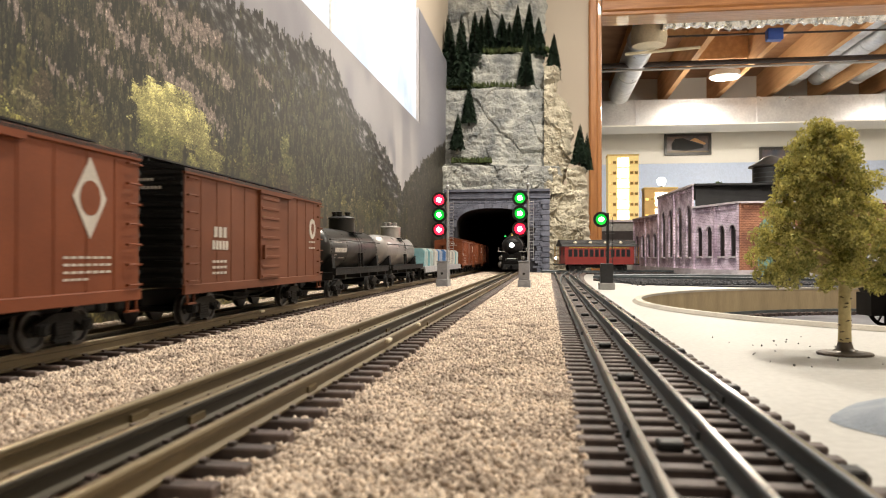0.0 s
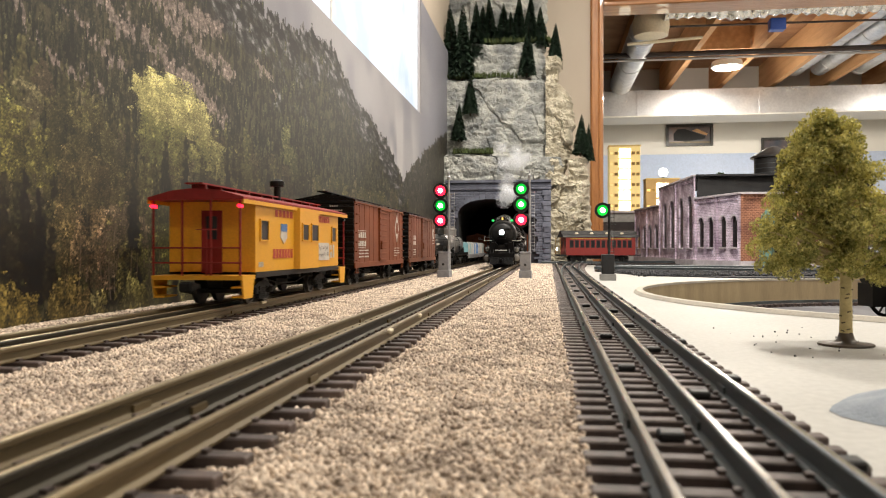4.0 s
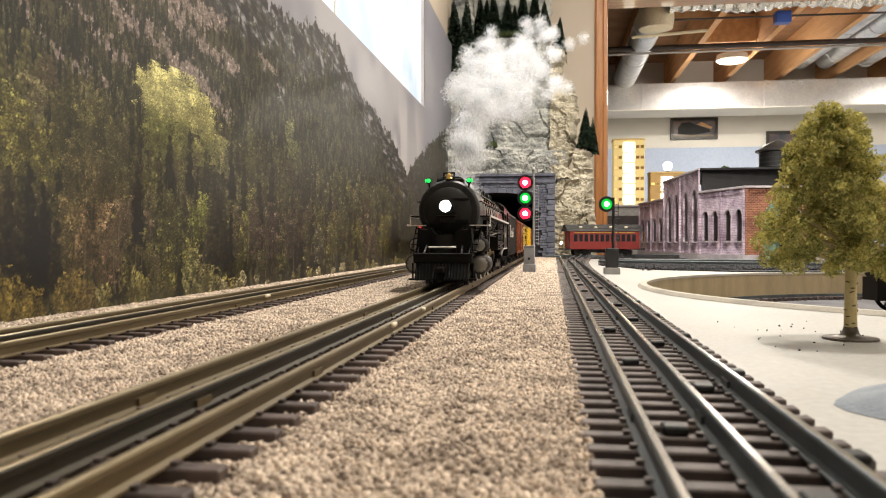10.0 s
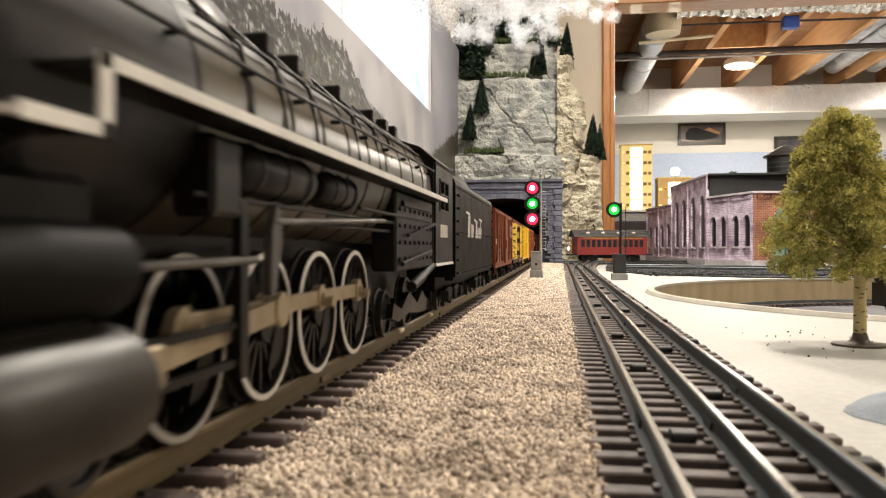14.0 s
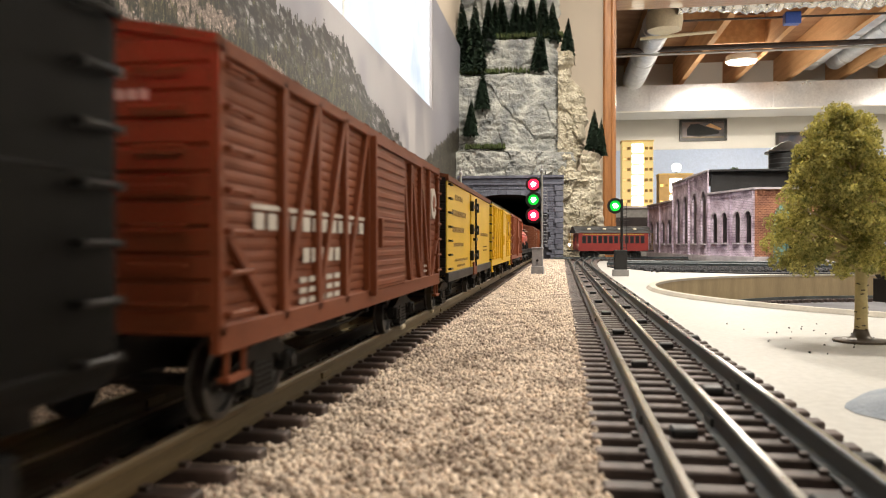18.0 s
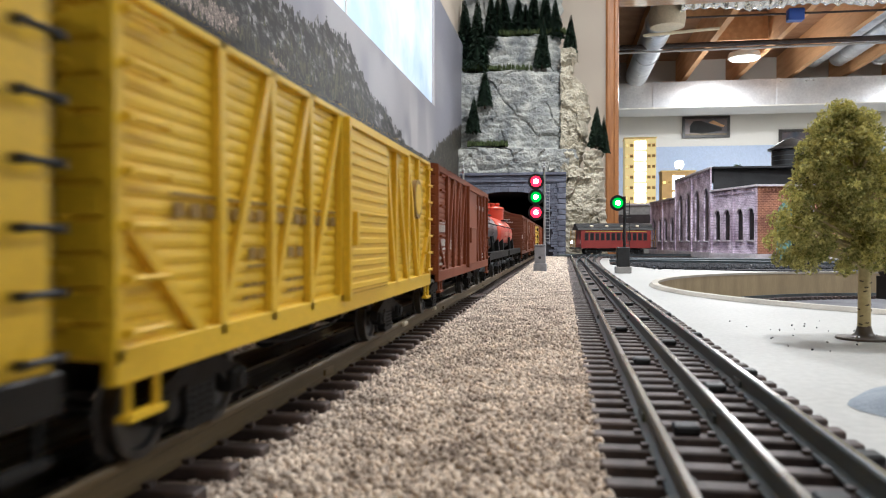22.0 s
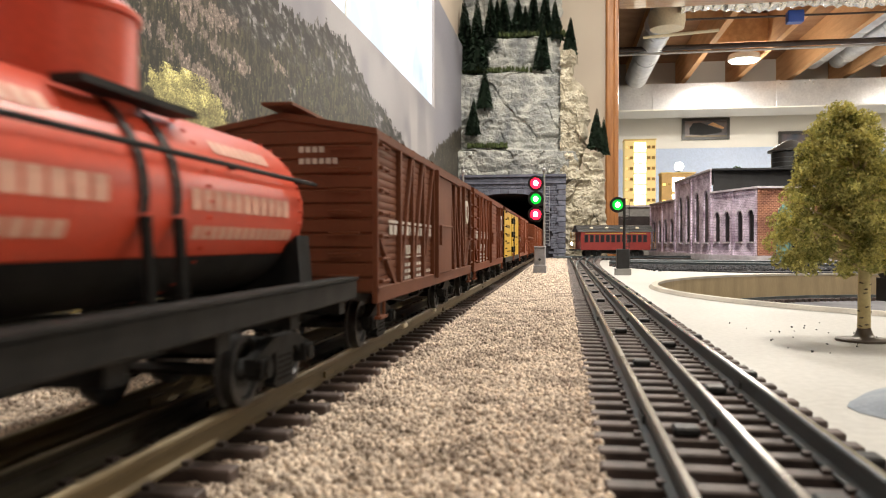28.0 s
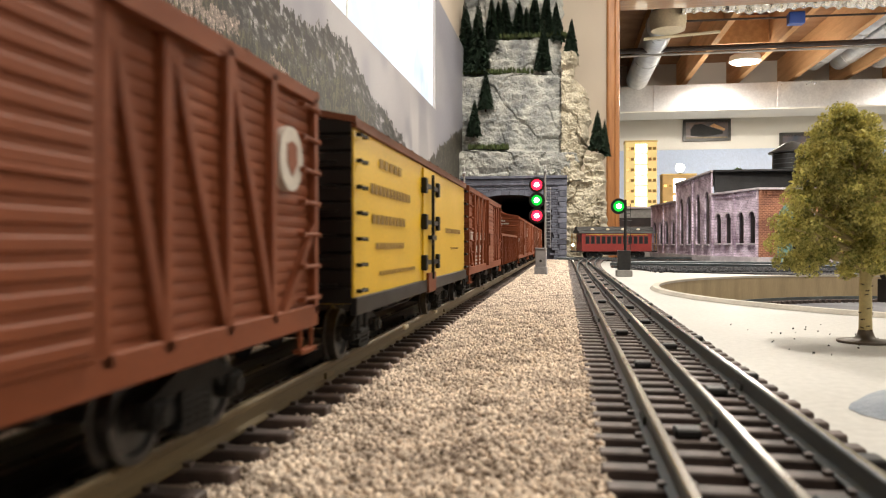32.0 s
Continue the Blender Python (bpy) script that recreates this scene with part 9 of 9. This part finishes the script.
for k in range(25):
    t = k / 24
    z = 0.039 + 0.077 * t
    reach = 0.0365 * float(np.interp(t, [p[0] for p in CROWN], [p[1] for p in CROWN]))
    nb = 11 if t < 0.5 else (8 if t < 0.85 else 4)
    for j in range(nb):
        a = 2 * math.pi * (j + rb.random()) / nb
        rr = reach * rb.choice((0.35, 0.6, 0.8, 0.95, 1.0)) * rb.uniform(0.9, 1.06)
        clumps.append((-0.0095 + rr * math.cos(a), rr * math.sin(a) * 0.9, z + rb.uniform(-0.005, 0.004), rb.uniform(0.0030, 0.0078)))
        if j % 3 == 0 and z > 0.047:
            part("limb", rod(B(), (-0.004 * t, 0, z - 0.012), (-0.0105 + 0.9 * rr * math.cos(a), 0.9 * rr * math.sin(a) * 0.9, z), 0.0009, 6, 0.0004), M["birch"], TR)
for q in range(5):
    clumps.append((0.012 + 0.005 * q, -0.010 - 0.001 * q, 0.035 + 0.0015 * q, 0.0060))
part("limb", rod(B(), (0, 0, 0.034), (0.030, -0.013, 0.041), 0.0012, 6, 0.0005), M["birch"], TR)
v, f = leaf_cloud(50000, clumps, 0.00098, 7)
raw("crown", v, f, M["tree_leaf"], TR)
BS = thing("round_tree", "small round green tree behind the roundhouse", "tree", pose(0.640, 3.0, 0))
part("trunk", rod(B(), (0, 0, 0), (0, 0, 0.31), 0.006, 8, 0.003), M["pine_trunk"], BS)
v, f = leaf_cloud(2600, [(0.0, 0, 0.305, 0.030), (-0.028, 0, 0.300, 0.022), (0.03, 0, 0.300, 0.022), (0.0, 0.0, 0.315, 0.022)], 0.004, 8)
raw("crown", v, f, M["bush_leaf"], BS)

# grey plaster mound and specks on the white board
mk("mound_grey", (0.30, 0.33, 0.37), (0.22, 0.25, 0.29), 0.85, scale=60, fine=700, bump=0.5)
MD = thing("plaster_mound", "low blue-grey plaster mound on the white board", "scenery")
vs, fs = [], []
for i in range(13):
    for j in range(40):
        a, r = 2 * math.pi * j / 40, i / 12
        edge = 1 + 0.12 * math.sin(3 * a + 1) + 0.05 * math.sin(7 * a)
        vs.append((0.146 + 0.062 * r * edge * math.cos(a), 0.232 + 0.052 * r * edge * math.sin(a), 0.0135 * (1 - r ** 1.6) + 0.0015 * noise.noise((r * 4, a * 2, 1)) * (1 - r) + 0.0002))
for i in range(12):
    for j in range(40):
        fs.append((i * 40 + j, (i + 1) * 40 + j, (i + 1) * 40 + (j + 1) % 40, i * 40 + (j + 1) % 40))
o = raw("mound", vs, fs, M["mound_grey"], MD)
o.data.polygons.foreach_set("use_smooth", [True] * len(o.data.polygons))
stones("board_crumbs", 26, (0.10, 0.16), (0.36, 0.50), 0.00055, 0.0004, 31, None, "black_ballast")
bpy.data.objects["board_crumbs"]["label"] = "dark crumbs scattered on the white board"

# engine standing on the turntable
TE = thing("switch_engine", "black model steam engine standing on the turntable", "locomotive", pose(0.402, 0.80, -0.018, 0, 0, -84))
part("bridge_deck", box(B(), -0.030, 0.030, -0.12, 0.25, -0.016, -0.001), M["sig_black"], TE)
part("boiler", lathe(B(), [(0.001, -0.10), (0.018, -0.099), (0.021, -0.095), (0.021, 0.20)], 30, Matrix.Translation((0, 0, 0.050)) @ Matrix.Rotation(-math.pi / 2, 4, "X")), M["loco_black"], TE, smooth=True)
for y in (-0.07, -0.02, 0.03, 0.08):
    for s in (-1, 1):
        bm = spoked_wheel(0.0165, 12)
        w = part("wheel", bm, M["loco_black"], TE)
        w.matrix_basis = pose(s * 0.016, y, 0.0165, 0, 0, 0 if s > 0 else 180)
part("frame", box(B(), -0.014, 0.014, -0.10, 0.20, 0.012, 0.034), M["loco_black"], TE)
part("side_rod", box(B(), -0.0225, -0.0210, -0.07, 0.08, 0.0110, 0.0150), M["rod_metal"], TE)
part("stack", lathe(B(), [(0.006, 0.065), (0.005, 0.072), (0.007, 0.086)], 16, Matrix.Translation((0, -0.075, 0))), M["loco_black"], TE)

# ---------- the further room's ceiling and walls ----------
for k in range(9):
    x = 0.545 + 0.402 * k
    o = part("joist", box(B(), x - 0.019, x + 0.019, 2.87, 6.69, CEIL2, CEIL2 + 0.233), M["joist"], None)
    tagged(o, "orange-brown timber floor joist, bare", "joist", "ceiling joists")
for k, (x, y0) in enumerate(((0.75, 4.7), (1.15, 5.3), (1.95, 4.6))):
    o = part("blocking", box(B(), x - 0.17, x + 0.17, y0, y0 + 0.038, CEIL2 + 0.04, CEIL2 + 0.22), M["joist"], None)
    tagged(o, "short timber blocking between joists", "blocking", "joist blocking")
DU = thing("trunk_duct", "galvanised rectangular heating duct under the joists", "duct")
part("duct_body", box(B(), 0.13, 4.08, 6.20, 6.56, 1.090, 1.290, 0.003), M["galvanised"], DU)
for x in (0.70, 1.62, 2.55, 3.45):
    part("seam", box(B(), x - 0.012, x + 0.012, 6.194, 6.2, 1.088, 1.292), M["galvanised"], DU)
part("bottom_flange", box(B(), 0.13, 4.08, 6.188, 6.57, 1.080, 1.090), M["wall_white"], DU)
for x, y0, y1, z, r in ((0.565, 4.42, 6.22, 1.345, 0.085), (1.86, 3.4, 6.18, 1.43, 0.068), (2.04, 3.4, 6.18, 1.43, 0.068), (2.32, 3.6, 6.18, 1.43, 0.068)):
    d2 = thing("round_duct", "galvanised round branch duct between the joists", "duct", None, "branch ducts")
    part("pipe", rod(B(), (x, y0, z), (x, y1, z), r, 28), M["galvanised"], d2, smooth=True)
    for y in np.arange(y0 + 0.3, y1, 0.75):
        part("collar", rod(B(), (x, y - 0.012, z), (x, y + 0.012, z), r + 0.004, 28), M["galvanised"], d2, smooth=True)
FD = thing("foil_duct", "foil-wrapped flexible duct slung under the joists", "duct")
fd = B()
nn, ns = 80, 18
rings = []
for i in range(nn + 1):
    x = 0.62 + 1.35 * i / nn
    r0 = 0.062 + 0.006 * math.sin(i * 1.9) + 0.008 * noise.noise((i * 0.31, 2, 2))
    rings.append([fd.verts.new((x, 4.28 + r0 * math.cos(2 * math.pi * j / ns) * (1 + 0.12 * noise.noise((i * 0.6, j * 0.9, 0))), 1.345 + 0.01 * math.sin(i * 0.2) + r0 * math.sin(2 * math.pi * j / ns) * (1 + 0.12 * noise.noise((i * 0.6, j * 0.9, 5))))) for j in range(ns)])
for a, b in zip(rings, rings[1:]):
    for j in range(ns):
        fd.faces.new((a[j], a[(j + 1) % ns], b[(j + 1) % ns], b[j]))
part("wrap", fd, M["foil"], FD)
PV = thing("plastic_drain", "cream plastic drain elbow hung from the joists", "pipe")
part("elbow", lathe(B(), [(0.06, 0.0), (0.092, 0.006), (0.100, 0.05), (0.098, 0.10), (0.07, 0.13), (0.05, 0.14)], 28, Matrix.Translation((0.565, 4.40, 1.225))), M["pvc_white"], PV, smooth=True)
part("pipe", rod(B(), (0.44, 4.46, 1.205), (0.86, 4.50, 1.24), 0.009, 10), M["pvc_white"], PV)
GP = thing("gas_pipe", "black iron gas pipe across the joists", "pipe")
part("pipe", rod(B(), (0.14, 5.05, 1.285), (4.05, 5.10, 1.30), 0.017, 14), M["pipe_black"], GP, smooth=True)
part("pipe", rod(B(), (0.14, 5.02, 1.245), (4.05, 5.05, 1.265), 0.008, 10), M["sig_silver"], GP, smooth=True)
CW = thing("ceiling_cable", "dark cable stapled across the joists", "cable")
part("cable", rod(B(), (0.6, 4.55, 1.322), (3.9, 4.62, 1.324), 0.006, 8), M["pipe_black"], CW)
JB = thing("junction_box", "blue plastic junction box on a joist", "electrical box", pose(1.262, 4.5, 1.262))
part("box_body", box(B(), -0.042, 0.042, -0.03, 0.03, 0, 0.066, 0.004), mat("box_blue", (0.03, 0.09, 0.42), (0.02, 0.07, 0.35), 0.4), JB)
for x, y in ((1.215, 5.50), (2.95, 5.05), (1.75, 3.55)):
    lt = thing("ceiling_light", "round white ceiling light, switched on", "lamp", pose(x, y, CEIL2 - 0.040), "ceiling lights")
    part("rim", lathe(B(), [(0.098, 0.0), (0.105, 0.004), (0.100, 0.040), (0.02, 0.040)], 32), M["ceiling_white"], lt, smooth=True)
    part("diffuser", rod(B(), (0, 0, -0.006), (0, 0, 0.0), 0.090, 32), M["ceil_glow"], lt)
mk("frame_dark", (0.03, 0.025, 0.02), (0.02, 0.018, 0.015), 0.4, scale=30)
mk("print_dusk", (0.16, 0.10, 0.08), (0.03, 0.04, 0.06), 0.3, scale=6, fine=40)
for x0, x1, z0, z1, big in ((0.983, 1.366, 0.910, 1.090, True), (1.752, 2.20, 0.76, 0.965, False)):
    pc = thing("framed_picture", "dark-framed locomotive photograph on the wall" if big else "dark-framed picture on the wall", "picture", pose(0, 6.70, 0))
    fb = B()
    for a, b, c, d in ((x0, x1, z0, z0 + 0.022), (x0, x1, z1 - 0.022, z1), (x0, x0 + 0.022, z0 + 0.022, z1 - 0.022), (x1 - 0.022, x1, z0 + 0.022, z1 - 0.022)):
        box(fb, a, b, -0.022, -0.001, c, d)
    part("frame", fb, M["frame_dark"], pc)
    pr = part("print", box(B(), x0 + 0.022, x1 - 0.022, -0.008, -0.001, z0 + 0.022, z1 - 0.022), M["print_dusk"], pc)
    if big:
        cx, cz = (x0 + x1) / 2, (z0 + z1) / 2
        part("printed_engine", extrude_profile(B(), [(cx - 0.13, cz - 0.045), (cx - 0.02, cz - 0.055), (cx + 0.13, cz - 0.030), (cx + 0.13, cz - 0.010), (cx + 0.02, cz + 0.030), (cx - 0.04, cz + 0.055), (cx - 0.10, cz + 0.050), (cx - 0.13, cz + 0.01)], "y", -0.0090, -0.0082), M["car_black"], pr)
        part("printed_smoke", extrude_profile(B(), [(cx + 0.02, cz + 0.035), (cx + 0.14, cz - 0.005), (cx + 0.15, cz + 0.01), (cx + 0.06, cz + 0.055)], "y", -0.0090, -0.0082), M["joist"], pr)
        part("printed_ground", box(B(), x0 + 0.022, x1 - 0.022, -0.0088, -0.0080, z0 + 0.022, z0 + 0.036), M["rail_metal"], pr)

# ---------- engine smoke ----------
smoke_m = bpy.data.materials.new("smoke")
smoke_m.use_nodes = True
_n, _l = smoke_m.node_tree.nodes, smoke_m.node_tree.links
_n.remove(_n["Principled BSDF"])
_d, _t2, _tr, _mx, _mx2 = _n.new("ShaderNodeBsdfDiffuse"), _n.new("ShaderNodeBsdfTranslucent"), _n.new("ShaderNodeBsdfTransparent"), _n.new("ShaderNodeMixShader"), _n.new("ShaderNodeMixShader")
_d.inputs["Color"].default_value = _t2.inputs["Color"].default_value = (0.95, 0.97, 1.0, 1)
_mx.inputs[0].default_value = 0.5
_l.new(_d.outputs[0], _mx.inputs[1])
_l.new(_t2.outputs[0], _mx.inputs[2])
_mx2.inputs[0].default_value = 0.28
_l.new(_tr.outputs[0], _mx2.inputs[1])
_l.new(_mx.outputs[0], _mx2.inputs[2])
_l.new(_mx2.outputs[0], _n["Material Output"].inputs["Surface"])


def puff_mesh(seed, n=2600, sig=0.0075, size=0.00085):
    rng = np.random.default_rng(seed)
    c = rng.normal(size=(n, 3)) * sig
    c += 0.45 * sig * np.array([[noise.noise(Vector(p) * 160 + Vector((k, 0, seed))) for k in (0, 31, 67)] for p in c]) * 2
    r = np.linalg.norm(c, axis=1, keepdims=True)
    c *= np.minimum(1, 0.0195 / np.maximum(r, 1e-6))
    a, b = rng.normal(size=(n, 3)), rng.normal(size=(n, 3))
    a /= np.linalg.norm(a, axis=1, keepdims=True)
    b -= a * (a * b).sum(1, keepdims=True)
    b /= np.linalg.norm(b, axis=1, keepdims=True)
    v = np.stack([c - a * size, c + b * size, c + a * size, c - b * size], 1).reshape(-1, 3)
    me = bpy.data.meshes.new("smoke_puff")
    me.from_pydata([tuple(p) for p in v], [], [(4 * i, 4 * i + 1, 4 * i + 2, 4 * i + 3) for i in range(n)])
    me.materials.append(smoke_m)
    return me


PUFF = [puff_mesh(k) for k in range(4)]
PUFFS = []
rs = random.Random(77)
te = 1.2
while te < 13.3:
    for q in range(7 if te > 4.5 else (1 if te < 2.5 else 3)):
        o = new("smoke_puff", PUFF[len(PUFFS) % 4])
        tagged(o, "wisp of white smoke over the engine's stack", "smoke", "engine smoke", "stuff")
        PUFFS.append((o, te + rs.uniform(0, 0.3), rs.uniform(0.050, 0.092), rs.uniform(-1, 1), rs.uniform(-1, 1), rs.uniform(0, 360)))
    te += 0.34


# ---------- what moves ----------
V_FWD, V_AWAY = 0.1525, 0.169


def fwd(t):
    """How far along its track the front of the incoming engine is; it runs a little unevenly."""
    pts = ((0.0, 2.12), (3.0, 1.745), (6.0, 1.345), (9.0, 0.872), (12.5, 0.312))
    if t < 12.5:
        return float(np.interp(t, [p[0] for p in pts], [p[1] for p in pts]))
    lag = np.interp(t, (14.5, 16.5, 17.0, 18.0, 20.0, 22.0, 26.0, 28.0, 30.0, 32.0), (0.0, 0.014, 0.010, -0.008, -0.003, 0.0, 0.0, -0.003, -0.007, -0.007))
    return 0.312 - V_FWD * (t - 12.5) + float(lag)


def away(t):
    """Travel of the outgoing train; it stops in the added enclosure, out of sight."""
    gain = float(np.interp(t, (0.0, 2.0, 3.0, 4.5, 6.0, 7.0, 9.0, 13.0), (0.0, 0.0, -0.003, 0.018, 0.042, 0.036, 0.03, 0.03)))
    if t < 13.0:
        return V_AWAY * t + gain
    u = min(1.0, (t - 13.0) / 3.0)
    return V_AWAY * (13.0 + 3.0 * (u - u * u / 2)) + gain


def motions():
    times = [0.5 * i for i in range(65)]
    for car, u, train in CARS:
        if train == "fwd":
            walk(car, [(t, pose(C_X, u - 2.2255 + fwd(t), RAIL_Z)) for t in times])
        else:
            walk(car, [(t, pose(L_X, u + away(t), RAIL_Z)) for t in times])
    walk(LOCO, [(t, pose(C_X, fwd(t), RAIL_Z)) for t in times])
    walk(TENDER, [(t, pose(C_X, 2.735 - 2.2255 + fwd(t), RAIL_Z)) for t in times])
    # wheels roll, side rods circle with the crank pins, main rods follow to the crossheads
    fine = [0.11 * i for i in range(291)]
    fine[-1] = 32.0
    roll = [(t, (2.12 - fwd(t)) / DRV_R + CRANK_START) for t in fine if t <= 32.0]
    for ax, y in zip(WHEELS, DRV_Y):
        walk(ax, [(t, pose(0, y, DRV_R, math.degrees(a))) for t, a in roll])
    dense = [0.055 * i for i in range(582)]
    for s, side_rod, main_rod, crosshead in RODS:
        r1, r2, r3 = [], [], []
        for t in dense:
            a = (2.12 - fwd(t)) / DRV_R + CRANK_START
            cy, cz = -CRANK * math.sin(a) * s, CRANK * math.cos(a) * s
            r1.append((t, pose(0, DRV_Y[0] + cy, DRV_R + cz)))
            py, pz = DRV_Y[1] + cy, DRV_R + cz
            dz = pz - 0.0195
            reach = math.sqrt(0.066 ** 2 - dz ** 2)
            r2.append((t, pose(0, py, pz, math.degrees(math.asin(dz / 0.066)))))
            r3.append((t, pose(0, py - reach, 0.0195)))
        walk(side_rod, r1)
        walk(main_rod, r2)
        walk(crosshead, r3)
    for o, t0, rise, ax, ay, spin in PUFFS:
        rows = [(t, pose(C_X, fwd(t) + 0.028, RAIL_Z + 0.0735)) for t in [float(v) for v in np.arange(0.0, t0 - 1.2, 1.0)] + [t0 - b for b in (1.0, 0.75, 0.5, 0.3, 0.15, 0.05)]]
        y0 = fwd(t0) + 0.030
        rows.append((t0, pose(C_X, y0, RAIL_Z + 0.0735)))
        for age in (0.3, 0.7, 1.2, 2.0, 3.0, 4.5, 6.5, 9.0, 13.0, 18.0, 31.0):
            if t0 + age > 31.9:
                break
            spread = 0.026 * (1 - math.exp(-age / 1.5)) + 0.013 * age
            up = min(1.10, 0.030 + rise * 3.6 * (1 - math.exp(-age / 2.0)) + max(0.0, age - 3.5) * 0.042) if age > 0.3 else 0.035
            swirl = 0.012 * math.sin(age * 1.7 + spin) * min(1, age)
            rows.append((t0 + age, pose(max(-0.28, C_X + ax * spread + swirl + 0.006 * age), min(2.2, y0 + ay * spread + 0.020 * age), RAIL_Z + 0.0735 + up, spin * min(1, age / 9) % 60, 0, 30 * math.sin(age * 0.3))))
        rows.append((32.0, rows[-1][1]))
        walk(o, rows)
    walk(DR_C[0], [(0.0, pose(-0.0065, 0, 0.141)), (8.55, pose(-0.0065, 0, 0.141)), (8.62, pose(-0.0065, 0, 0.141, 0, 0, 60)), (8.69, pose(-0.0065, 0, 0.141, 0, 0, 120)), (8.76, pose(-0.0065, 0, 0.141, 0, 0, 180)), (32.0, pose(-0.0065, 0, 0.141, 0, 0, 180))])
    walk(DR_L[0], [(0.0, pose(-0.0065, 0.0035, 0.141)), (15.0, pose(-0.0065, 0.0035, 0.141)), (15.3, pose(-0.0065, 0.0035, 0.141, 0, 0, -60)), (15.6, pose(-0.0065, 0.0035, 0.141, 0, 0, -120)), (24.6, pose(-0.0065, 0.0035, 0.141, 0, 0, -120)), (24.75, pose(-0.0065, 0.0035, 0.141, 0, 0, -180)), (24.9, pose(-0.0065, 0.0035, 0.141, 0, 0, -240)), (32.0, pose(-0.0065, 0.0035, 0.141, 0, 0, -240))])


motions()
